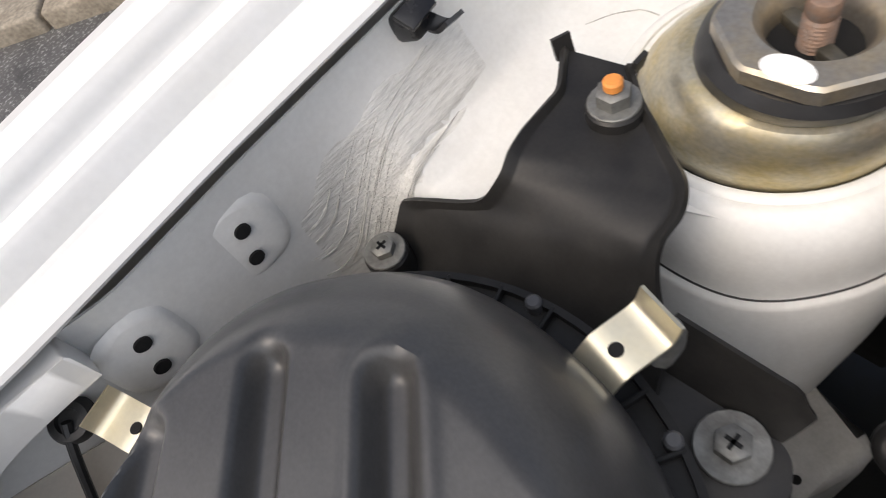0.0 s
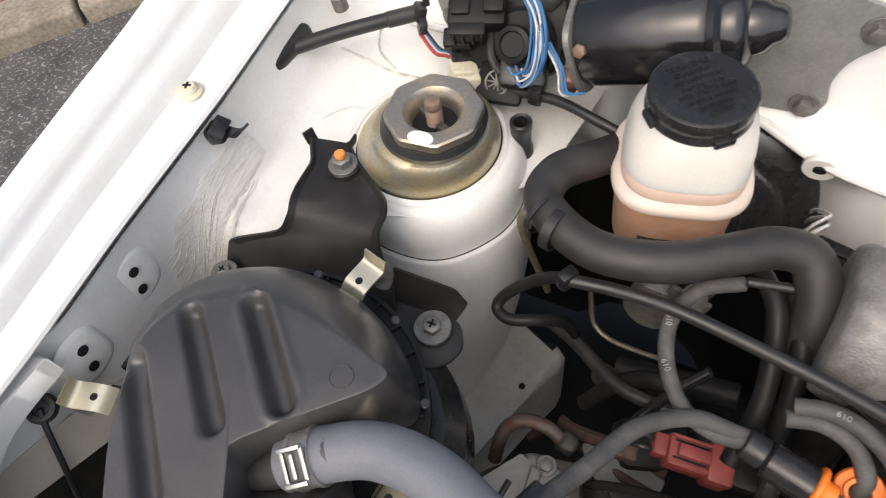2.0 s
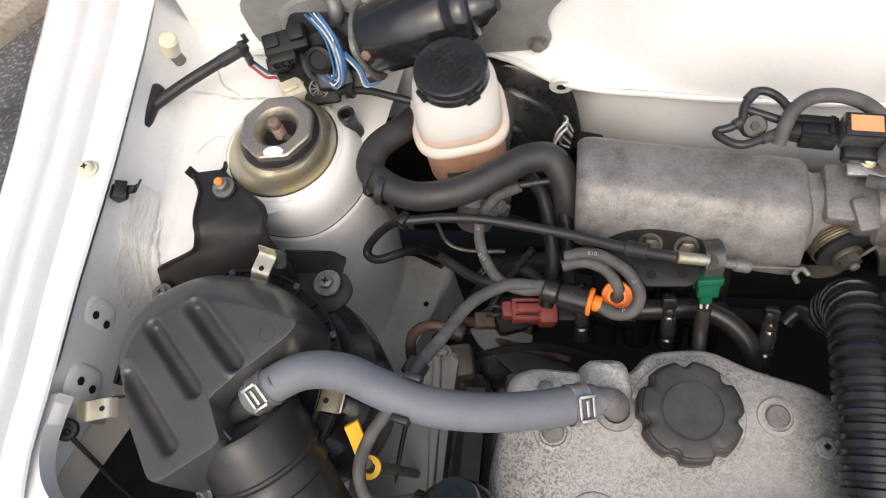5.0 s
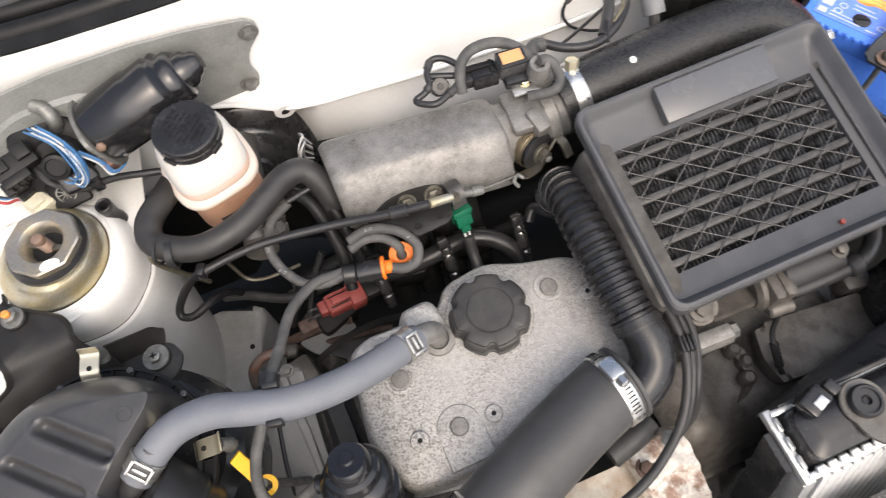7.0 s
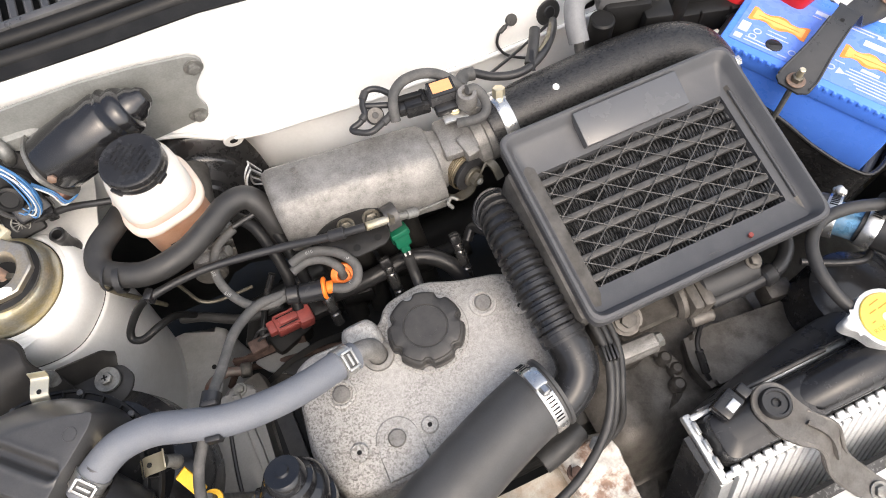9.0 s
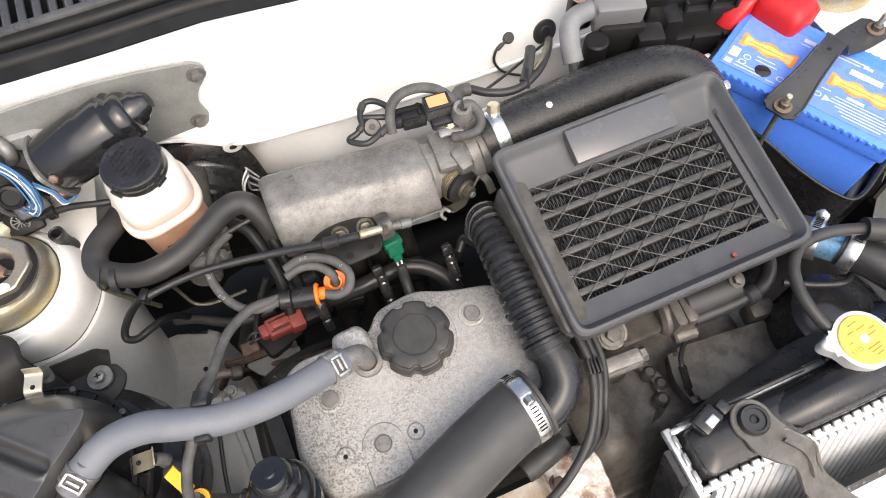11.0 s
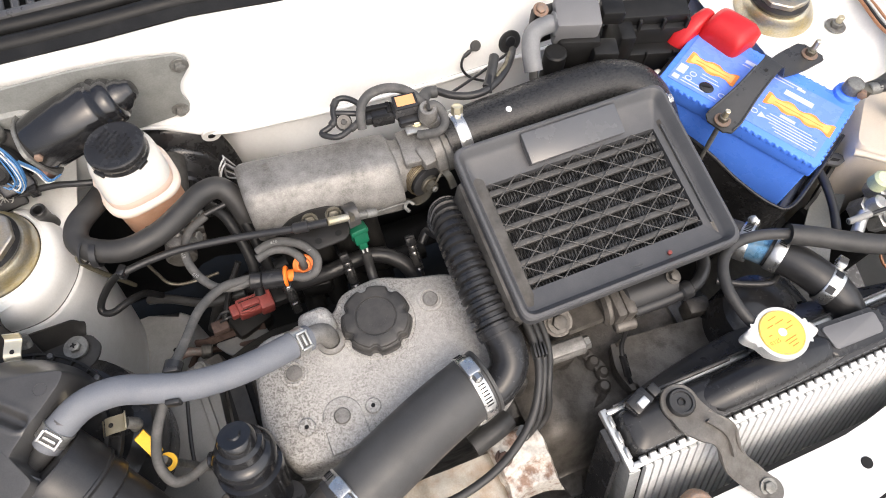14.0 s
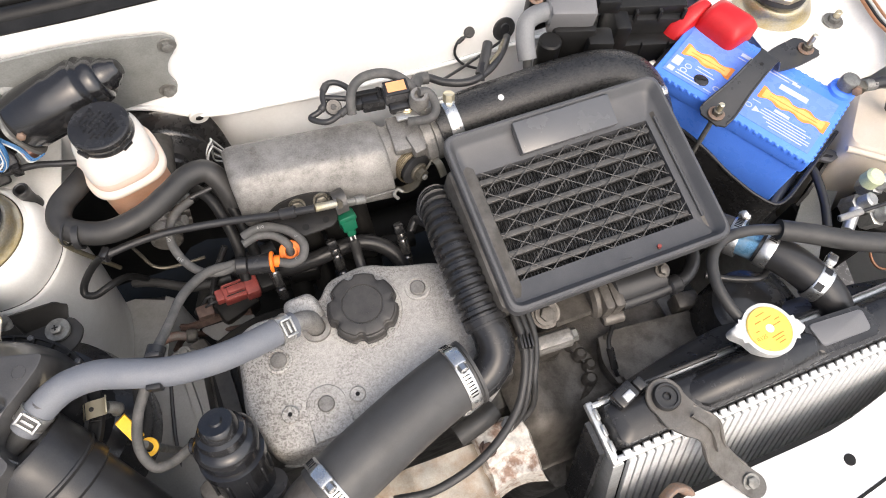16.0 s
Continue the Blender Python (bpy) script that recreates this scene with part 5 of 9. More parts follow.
part("cast_mark", lettering("0175", 0.0095, pose(0.219, 0.143, 0.8457, 0, 0, -88), 0.0005), M["alloy_plenum"], pl, "cast part number")
part("boss", lathe([(0, 0), (0.012, 0), (0.011, 0.004), (0.0085, 0.006), (0, 0.006)], axis((0.331, 0.103, 0.818), (0.331, 0.095, 0.827)), 22), M["alloy_plenum"], pl)

# throttle wheel and spring
tw = thing("throttle_wheel", (0.372, 0.085, 0.80), "brassy throttle wheel with a coiled return spring", "throttle linkage")
TQ = Vector((0.35, -0.92, 0.12)).normalized()
TC = Vector((0.3735, 0.0860, 0.8150))
part("drum", lathe([(0, -0.034), (0.0175, -0.034), (0.0180, -0.020), (0.0160, -0.022), (0.0160, -0.006), (0.0178, -0.005), (0.0180, -0.003), (0.0150, -0.001), (0, -0.001)], axis(TC, TC + TQ), 32), M["rubber_clean"], tw, "dark throttle drum")
coil = []
for k in range(8 * 16):
    a = 2 * math.pi * k / 16
    u = TQ.orthogonal().normalized()
    v = TQ.cross(u)
    coil.append(TC - TQ * (0.0060 + 0.0021 * k / 16) + 0.0192 * (math.cos(a) * u + math.sin(a) * v))
part("spring", sweep(coil, 0.00090, 6, 1), M["brass"], tw, "fine brassy coil spring")
part("washer", rod(TC - TQ * 0.001, TC + TQ * 0.003, 0.0105, 24), M["zinc_dull"], tw)
part("pivot_nut", hexa(TC + TQ * 0.003, TC + TQ * 0.009, 0.0068), M["zinc_dull"], tw)
part("pivot_stud", rod(TC + TQ * 0.009, TC + TQ * 0.012, 0.0035, 14), M["bolt_grey"], tw)
part("side_plate", ribbon([TC + Vector((0.016, 0.004, 0.006)), TC + Vector((0.002, -0.001, -0.010)), TC + Vector((-0.016, 0.006, -0.008)), TC + Vector((-0.026, 0.016, 0.0)), TC + Vector((-0.027, 0.028, 0.010))], 0.010, 0.002, (0, -0.35, 0.95)), M["zinc_dull"], tw, "dull zinc side plate")
part("lever", ribbon([TC + TQ * 0.002, TC + Vector((-0.006, -0.006, -0.012)), TC + Vector((-0.018, -0.006, -0.018)), TC + Vector((-0.027, -0.003, -0.014))], 0.011, 0.002, (0.3, -0.9, 0.3)), M["zinc_dull"], tw)
part("hook", sweep([(0.345, 0.070, 0.800), (0.342, 0.074, 0.805), (0.347, 0.078, 0.806), (0.352, 0.075, 0.803)], 0.0020, 8, 5), M["bolt_grey"], tw)
part("stop_block", box((0.377, 0.104, 0.836), (0.014, 0.024, 0.020), (10, 0, 10), bev=0.003), M["alloy_plenum"], tw, "cast stop block")
part("link_arm", ribbon([(0.390, 0.098, 0.818), (0.396, 0.086, 0.818), (0.398, 0.074, 0.810)], 0.008, 0.003, (1, 0.2, 0)), M["zinc_dull"], tw)

# sensor with connector on the plenum
sens = thing("pressure_sensor", (0.375, 0.155, 0.84), "black pressure sensor with an orange label and plugged wiring", "sensor")
sm = pose(0.3745, 0.1545, 0.8630, 0, 0, -5)
part("sensor_body", box(sm, (0.027, 0.020, 0.017), bev=0.003), M["plastic"], sens)
part("sensor_rim", box(sm @ pose(0, 0, 0.0080), (0.0255, 0.0185, 0.0030), bev=0.0012), M["plastic_gloss"], sens)
part("sensor_label", box(sm @ pose(0, 0.0004, 0.0098), (0.0195, 0.0125, 0.0008), bev=0.0002, seg=1), M["orange_label"], sens, "faded orange label")
part("sensor_foot", box(sm @ pose(0.002, -0.012, -0.007), (0.026, 0.014, 0.010), (-12, 0, 0), bev=0.003), M["plastic_gloss"], sens)
part("sensor_tab", box(sm @ pose(0.006, -0.020, -0.012), (0.024, 0.014, 0.003), (-10, 0, 0), bev=0.001), M["zinc_plated"], sens)
bolt("sensor_screw", sens, (0.3800, 0.1385, 0.8540), M["zinc"], up=(0, -0.4, 0.9), r=0.0046, washer=0.0060, h=0.003, socket=True)
km = pose(0.3465, 0.1610, 0.8560, 0, 0, -7)
part("connector", box(km @ pose(0.004, -0.001, -0.001), (0.024, 0.020, 0.014), bev=0.002), M["plastic_gloss"], sens)
part("connector_neck", box(km @ pose(-0.010, 0.000, -0.001), (0.010, 0.016, 0.011), bev=0.002), M["plastic_gloss"], sens)
part("latch", box(km @ pose(-0.001, 0.003, 0.0075), (0.024, 0.0055, 0.0034), bev=0.001), M["black_matte"], sens)
part("latch_lip", box(km @ pose(0.011, 0.001, 0.0066), (0.004, 0.014, 0.003), bev=0.001), M["black_matte"], sens)
part("connector_step", box(km @ pose(0.002, -0.0085, 0.0045), (0.018, 0.004, 0.004), bev=0.001), M["black_matte"], sens)
loop = thing("sensor_wiring", (0.30, 0.17, 0.85), "taped black sensor wiring looped over the plenum", "wiring")
part("loom", sweep([(0.334, 0.163, 0.855), (0.331, 0.176, 0.861), (0.321, 0.187, 0.863), (0.310, 0.188, 0.863), (0.303, 0.178, 0.861), (0.301, 0.168, 0.858), (0.294, 0.163, 0.856), (0.285, 0.161, 0.854), (0.287, 0.156, 0.854), (0.299, 0.149, 0.855), (0.313, 0.153, 0.856), (0.326, 0.160, 0.857)], 0.0031, 10, 5), M["rubber_clean"], loop)
part("tail", sweep([(0.304, 0.176, 0.859), (0.314, 0.172, 0.859), (0.332, 0.166, 0.857)], 0.0030, 10, 5), M["rubber_clean"], loop)
for a, b in (((0.3105, 0.1885, 0.863), (0.3045, 0.1815, 0.862)), ((0.3008, 0.1670, 0.858), (0.2960, 0.1640, 0.8565)), ((0.3200, 0.1560, 0.8562), (0.3130, 0.1525, 0.8560))):
    part("tape", rod(a, b, 0.0039, 12, 0.0006), M["rubber"], loop)
part("vacuum_hose", sweep([(0.3255, 0.152, 0.852), (0.3275, 0.160, 0.862), (0.333, 0.170, 0.868), (0.345, 0.178, 0.870), (0.362, 0.179, 0.870), (0.377, 0.173, 0.869), (0.387, 0.162, 0.867), (0.3935, 0.149, 0.862)], 0.0050, 14, 6), M["hose_dusty"], loop, "grey dusty vacuum hose")
part("loom_clip", rod((0.310, 0.171, 0.846), (0.310, 0.164, 0.856), 0.0085, 20, 0.001), M["plastic_gloss"], loop)
part("clip_eye", rod((0.310, 0.1642, 0.8558), (0.310, 0.1634, 0.8570), 0.0030, 14, 0.0003), M["rubber"], loop)
part("vacuum_stub", sweep([(0.3935, 0.139, 0.874), (0.402, 0.139, 0.871), (0.4065, 0.131, 0.867), (0.4045, 0.119, 0.863), (0.395, 0.1145, 0.860), (0.376, 0.1215, 0.855)], 0.0046, 14, 5), M["hose_dusty"], loop)
part("elbow_sleeve", sweep([(0.3935, 0.151, 0.862), (0.3985, 0.163, 0.856), (0.406, 0.171, 0.852), (0.416, 0.170, 0.851)], 0.0066, 14, 5), M["hose_dusty"], loop)

# cable bracket, accelerator cable
cb = thing("cable_bracket", (0.25, 0.09, 0.78), "black steel cable bracket bolted to the plenum", "bracket")


def front_plate(pts, thick):
    """A plate lying on the sloping front of the plenum: x along the car's width, h up the slope."""
    base = prism(pts, 0, thick, Matrix(), 0.0005, 1, 0.006)
    for v in base.verts:
        x, h, d = v.co
        v.co = Vector((x, 0.0945 - 0.12 * (x - 0.2) + 0.43 * h - 0.90 * d, 0.803 + 0.90 * h + 0.43 * d))
    return base


part("bracket_plate", front_plate([(0.204, -0.004), (0.212, 0.006), (0.226, 0.016), (0.245, 0.021), (0.266, 0.021), (0.282, 0.015), (0.290, 0.004), (0.290, -0.006), (0.206, -0.006)], 0.0030), M["bracket"], cb)
part("bracket_shelf", prism([(0.205, 0.094), (0.292, 0.083), (0.279, 0.080), (0.279, 0.069), (0.272, 0.0615), (0.240, 0.0600), (0.236, 0.068), (0.228, 0.078)], -0.0012, 0.0012, Matrix.Translation((0, 0, 0.8035)), 0.0006, 2, 0.004), M["bracket"], cb)
part("bracket_ear", ribbon([(0.281, 0.096, 0.808), (0.284, 0.088, 0.822), (0.285, 0.078, 0.828), (0.285, 0.070, 0.824), (0.285, 0.067, 0.815)], 0.013, 0.003, (1, 0.15, 0)), M["steel_dusty"], cb)
for x, y in ((0.2445, 0.0690), (0.2665, 0.0705)):
    part("plate_hole", rod((x, y, 0.8040), (x, y, 0.8050), 0.0036, 14, 0.0001), M["dark"], cb)
bolt("bracket_bolt", cb, (0.243, 0.0905, 0.8135), M["zinc_dull"], up=(0, -0.80, 0.60), r=0.0068, washer=0.0090, h=0.0055)
bolt("bracket_bolt", cb, (0.268, 0.0880, 0.8145), M["zinc_dull"], up=(0, -0.80, 0.60), r=0.0068, washer=0.0090, h=0.0055)
cable = thing("accelerator_cable", (0.15, 0.1, 0.80), "black sheathed accelerator cable with a metal end", "cable")
part("sheath", sweep([(0.052, 0.104, 0.810), (0.085, 0.107, 0.812), (0.12, 0.106, 0.813), (0.18, 0.095, 0.816), (0.225, 0.081, 0.824), (0.2590, 0.0715, 0.8320)], 0.0040, 12, 5), M["rubber_clean"], cable)
part("sheath_loop", sweep([(0.054, 0.104, 0.810), (0.044, 0.106, 0.803), (0.030, 0.104, 0.790), (0.018, 0.097, 0.778), (0.016, 0.090, 0.772), (0.026, 0.086, 0.772), (0.042, 0.092, 0.772), (0.054, 0.106, 0.752), (0.058, 0.125, 0.70)], 0.0038, 12, 6), M["black_matte"], cable)
part("cable_end", rod((0.2585, 0.0716, 0.8318), (0.2820, 0.0735, 0.8240), 0.0042, 14), M["zinc"], cable, "dull zinc ferrule")
part("end_nut", hexa((0.2800, 0.0733, 0.8248), (0.2850, 0.0737, 0.8228), 0.0066), M["zinc_dull"], cable)
part("adjuster", rod((0.2870, 0.0738, 0.8220), (0.3000, 0.0740, 0.8175), 0.0034, 14), M["bolt_grey"], cable)
part("adjuster_cap", rod((0.2990, 0.0740, 0.8178), (0.3100, 0.0742, 0.8142), 0.0048, 14), M["bolt_grey"], cable)
part("inner_wire", rod((0.3100, 0.0742, 0.8142), (0.348, 0.078, 0.806), 0.0010, 8), M["bolt_grey"], cable)
part("sleeve", rod((0.2250, 0.0812, 0.8242), (0.2400, 0.0768, 0.8278), 0.0058, 14), M["rubber_clean"], cable)
part("cable_clip", box((0.054, 0.105, 0.810), (0.012, 0.008, 0.014), (0, 0, 60), bev=0.002), M["plastic_gloss"], cable)

# ---- injectors, fuel rail, connectors ----
rail = thing("fuel_rail", (0.28, 0.045, 0.74), "black fuel hose and rail above the injectors", "fuel rail")
part("rail_hose", sweep([(0.200, 0.080, 0.705), (0.225, 0.074, 0.715), (0.252, 0.072, 0.722), (0.288, 0.075, 0.722), (0.312, 0.068, 0.720), (0.330, 0.052, 0.714), (0.338, 0.032, 0.700), (0.338, 0.016, 0.685)], 0.0092, 14, 6), M["rubber_clean"], rail)
part("rail_bar", rod((0.18, 0.098, 0.650), (0.37, 0.092, 0.650), 0.012, 16), M["iron_shaded"], rail)
part("rail_mouth", lathe([(0.0094, -0.005), (0.0118, -0.004), (0.0122, 0.0), (0.0118, 0.004), (0.0094, 0.005)], axis((0.338, 0.026, 0.695), (0.338, 0.014, 0.683)), 24), M["brass"], rail, "brassy hose ring")
part("rail_block", box((0.228, 0.078, 0.690), (0.036, 0.022, 0.030), (0, 0, -8), bev=0.005), M["black_matte"], rail)
part("rail_block", box((0.298, 0.082, 0.694), (0.044, 0.024, 0.026), (0, 0, -14), bev=0.006), M["black_matte"], rail)
for x, y, dz in ((0.198, 0.050, 0.0), (0.269, 0.045, 0.0), (0.345, 0.036, 0.004)):
    i = thing("injector", (x, y, 0.61 + dz), "bright steel injector with a black plug", "injector", "injectors along the head")
    am = axis((x, y, 0.696 + dz), (x - 0.002, y + 0.032, 0.742 + dz)) @ Matrix.Diagonal((0.66, 0.66, 0.80, 1))
    part("injector_body", lathe([(0, 0), (0.0085, 0), (0.0085, 0.016), (0.0065, 0.018), (0.0065, 0.022), (0.0095, 0.024), (0.0095, 0.044), (0.0075, 0.047), (0, 0.047)], am, 24), M["injector_steel"], i)
    part("seal_ring", lathe([(0.0066, 0.0185), (0.0082, 0.0195), (0.0082, 0.0215), (0.0066, 0.0225)], am, 20), M["rubber_clean"], i)
    part("injector_collar", lathe([(0.0070, 0.047), (0.0088, 0.048), (0.0088, 0.056), (0.0060, 0.060), (0, 0.060)], am, 20), M["injector_steel"], i)
    part("plug_boot", box(am @ pose(0.002, 0.004, 0.066), (0.018, 0.017, 0.016), bev=0.004), M["plastic_gloss"], i)
part("plug_lead", sweep([(0.356, 0.064, 0.728), (0.366, 0.072, 0.736), (0.374, 0.060, 0.742), (0.390, 0.050, 0.740)], 0.0055, 12, 5), M["rubber_clean"], rail)
red = thing("red_connector", (0.155, 0.055, 0.72), "brownish red plastic wiring connector, dusty", "connector")
rm = pose(0.153, 0.0665, 0.716, 4, 8, 6)
part("shell", box(rm @ pose(-0.004, 0, 0), (0.026, 0.020, 0.018), bev=0.0025), M["red_brown"], red)
part("collar", box(rm @ pose(0.0145, -0.0005, 0.001), (0.016, 0.025, 0.022), bev=0.003), M["red_brown"], red)
part("nose", box(rm @ pose(-0.020, 0.001, -0.001), (0.010, 0.014, 0.013), bev=0.002), M["red_brown"], red)
part("latch", box(rm @ pose(-0.002, 0.000, 0.0105), (0.020, 0.008, 0.005), (0, -6, 0), bev=0.0015), M["red_brown"], red)
for k in (-1, 1):
    part("ridge", box(rm @ pose(-0.004, 0.0078 * k, 0.0095), (0.024, 0.002, 0.0022), bev=0.0006), M["red_brown"], red)
    part("slot", box(rm @ pose(-0.004, 0.0052 * k, 0.0091), (0.020, 0.0012, 0.0008), bev=0), M["dark"], red)
    part("pin_wire", sweep([rm @ Vector((-0.024, 0.003 * k, 0)), rm @ Vector((-0.033, 0.004 * k, 0.002)), rm @ Vector((-0.042, 0.002 * k, -0.012))], 0.0016, 8, 5), M["rubber_clean"], red)
part("plug_half", box(rm @ pose(-0.040, -0.006, -0.010), (0.018, 0.014, 0.012), (0, 10, -10), bev=0.002), M["rust"], red, "dark red mating plug")
part("back_half", box(rm @ pose(0.034, 0.001, -0.003), (0.024, 0.022, 0.018), bev=0.004), M["black_matte"], red)
grn = thing("green_connector", (0.285, 0.08, 0.78), "green plastic wiring connector with a grey boot", "connector")
gm = axis((0.2878, 0.0785, 0.7940), (0.2892, 0.0646, 0.7596)) @ Matrix.Diagonal((0.80, 0.80, 0.80, 1))
part("shell", box(gm @ pose(0, 0, 0.019), (0.020, 0.015, 0.022), bev=0.002), M["green"], grn)
part("collar", box(gm @ pose(0, 0, 0.008), (0.024, 0.018, 0.009), bev=0.002), M["green"], grn)
part("nose", box(gm @ pose(0, 0, 0.035), (0.012, 0.010, 0.014), bev=0.002), M["green"], grn)
for k in (-1, 1):
    part("rail", box(gm @ pose(0.0095 * k, -0.0075, 0.018), (0.0030, 0.0036, 0.024), bev=0.0008), M["green"], grn)
    part("latch", box(gm @ pose(0.0030 * k, -0.0085, 0.022), (0.0022, 0.0030, 0.016), bev=0.0006), M["green"], grn)
part("latch_slot", box(gm @ pose(0, -0.0078, 0.019), (0.0030, 0.0012, 0.012), bev=0), M["dark"], grn)
for k in (-1, 0, 1):
    part("wire", sweep([gm @ Vector((0.0025 * k, 0, 0.040)), gm @ Vector((0.0030 * k, 0.001, 0.048)), gm @ Vector((0.0015 * k, 0.003, 0.056))], 0.0011, 6, 4), M[("wire_white", "rubber_clean", "wire_white")[k + 1]], grn)
part("boot", sweep([gm @ Vector((0, 0.002, 0.050)), (0.289, 0.050, 0.742), (0.288, 0.030, 0.732), (0.286, 0.010, 0.724)], 0.0056, 16, 6), M["rubber"], grn)

# vacuum hoses with orange valves
vac = thing("vacuum_hose", (0.2, 0.07, 0.79), "grey vacuum hoses with orange check valves", "vacuum hose")
part("hose", sweep([(0.182, 0.082, 0.802), (0.198, 0.084, 0.806), (0.214, 0.080, 0.806), (0.229, 0.070, 0.803), (0.237, 0.056, 0.798), (0.232, 0.044, 0.793), (0.220, 0.042, 0.791), (0.208, 0.048, 0.790)], 0.0047, 12, 6), M["hose_dusty"], vac)
part("hose_stub", sweep([(0.180, 0.076, 0.798), (0.196, 0.079, 0.800), (0.212, 0.074, 0.799), (0.222, 0.064, 0.790), (0.222, 0.058, 0.780)], 0.0046, 12, 6), M["hose_dusty"], vac)
part("valve_body", rod((0.204, 0.050, 0.788), (0.178, 0.057, 0.786), 0.0102, 22, 0.002), M["plastic_gloss"], vac)
part("valve_disc", rod((0.2035, 0.0505, 0.790), (0.2000, 0.0513, 0.790), 0.0110, 20, 0.001), M["orange"], vac, "bright orange valve disc")
part("valve_hub", rod((0.210, 0.0490, 0.790), (0.2035, 0.0505, 0.790), 0.0062, 14), M["orange"], vac)
part("valve_disc", lathe([(0.0048, -0.001), (0.0112, -0.001), (0.0120, 0.0), (0.0112, 0.0016), (0.0075, 0.0018), (0.0072, 0.004), (0.0052, 0.004), (0.0048, -0.001)], axis((0.222, 0.0590, 0.7835), (0.2195, 0.050, 0.800)), 26), M["orange"], vac, "bright orange valve disc")
part("hose_ring", sweep([(0.168, 0.060, 0.788), (0.150, 0.058, 0.790), (0.132, 0.064, 0.794), (0.118, 0.084, 0.798), (0.114, 0.108, 0.802), (0.124, 0.128, 0.806), (0.144, 0.140, 0.806)], 0.0044, 12, 6), M["hose_dusty"], vac)
part("hose_clip", rod((0.177, 0.0575, 0.787), (0.166, 0.060, 0.788), 0.0086, 18, 0.0008), M["rubber_clean"], vac)
part("hose_long", sweep([(0.176, 0.066, 0.780), (0.160, 0.062, 0.790), (0.138, 0.058, 0.798), (0.114, 0.038, 0.808), (0.098, 0.006, 0.822), (0.084, -0.020, 0.832), (0.072, -0.046, 0.834), (0.056, -0.066, 0.820), (0.045, -0.086, 0.798), (0.050, -0.104, 0.785), (0.066, -0.106, 0.785), (0.090, -0.102, 0.800)], 0.0047, 12, 6), M["hose_dusty"], vac)

def hose_print(hose_obj, spots, r):
    """Faint batch numbers on top of a hose: place and way of each."""
    for at, deg in spots:
        part("printed_number", lettering("610", 0.0048, pose(at[0], at[1], at[2] + r, 0, 0, deg) @ Matrix.Translation((-0.004, -0.0017, 0)), 0.0002), M["print_grey"], hose_obj)


hose_print(vac, (((0.206, 0.0825, 0.8066), -8), ((0.2345, 0.062, 0.8008), -68), ((0.224, 0.0420, 0.7915), 175), ((0.122, 0.077, 0.7975), -52), ((0.141, 0.061, 0.7925), -28), ((0.115, 0.100, 0.8012), -80)), 0.0046)

# ---- grey breather hose ----
gh = thing("breather_hose", (0.09, -0.04, 0.80), "thick blue-grey rubber breather hose with bright clamps", "hose")
HP = [(-0.024, -0.052, 0.843), (-0.008, -0.042, 0.850), (0.014, -0.032, 0.854), (0.042, -0.032, 0.857), (0.070, -0.041, 0.857), (0.100, -0.048, 0.850), (0.134, -0.047, 0.839), (0.165, -0.041, 0.828), (0.190, -0.033, 0.817), (0.204, -0.029, 0.810)]
part("hose", sweep(HP, 0.0128, 24, 7), M["hose_grey"], gh)


def spring_band(at, along, side, r=0.0136):
    """A sprung hose clip: two wire-edged bands joined by a raised bridge."""
    at, d = Vector(at), Vector(along).normalized()
    c = part("hose_clamp", lathe([(r - 0.001, -0.0062), (r + 0.0006, -0.0062), (r + 0.0006, -0.0040), (r, -0.0036), (r, 0.0036), (r + 0.0006, 0.0040), (r + 0.0006, 0.0062), (r - 0.001, 0.0062)], axis(at, at + d), 36), M["zinc_plated"], gh, "plated spring hose clamp")
    s = Vector(side).normalized()
    s = (s - d * s.dot(d)).normalized()
    w = d.cross(s)
    m = Matrix((w, d, s)).transposed().to_4x4()
    m.translation = at + s * (r + 0.0012)
    for k in (-1, 1):
        part("clamp_bar", box(m @ pose(0, 0.0048 * k, 0.0006), (0.017, 0.0022, 0.0016), bev=0.0005), M["zinc_plated"], c)
        part("clamp_ear", box(m @ pose(0.0078 * k, 0, 0.0012), (0.0022, 0.0115, 0.0034), bev=0.0006), M["zinc_plated"], c)
    part("clamp_tongue", box(m @ pose(0, 0, 0.0012), (0.011, 0.0024, 0.0022), bev=0.0006), M["zinc_plated"], c)
    part("clamp_slot", box(m @ pose(0, 0, -0.0002), (0.013, 0.0070, 0.0014), bev=0.0003, seg=1), M["hose_dusty"], c)
    return c


spring_band((-0.014, -0.0455, 0.848), (0.016, 0.010, 0.006), (0.1, -0.45, 0.85))
spring_band((0.1935, -0.0320, 0.8155), (0.03, 0.010, -0.013), (0.3, -0.35, 0.85))
cl = part("hose_clip", lathe([(0.0100, -0.0055), (0.0142, -0.0055), (0.0142, 0.0055), (0.0100, 0.0055)], axis((0.086, -0.0455, 0.8490), (0.108, -0.0500, 0.8445)), 28), M["rubber_clean"], gh, "black plastic double clip")
for dy, dz in ((0.0135, 0.003), (-0.0135, 0.001)):
    part("clip_tab", box((0.087 + dy * 0.2, -0.0458 + dy, 0.8550 + dz), (0.012, 0.0045, 0.010), (0, 0, -12), bev=0.001), M["rubber_clean"], cl)
part("clip_ring", lathe([(0.0060, -0.006), (0.0082, -0.006), (0.0082, 0.006), (0.0060, 0.006)], axis((0.084, -0.020, 0.832), (0.072, -0.046, 0.834)), 20), M["rubber_clean"], cl)

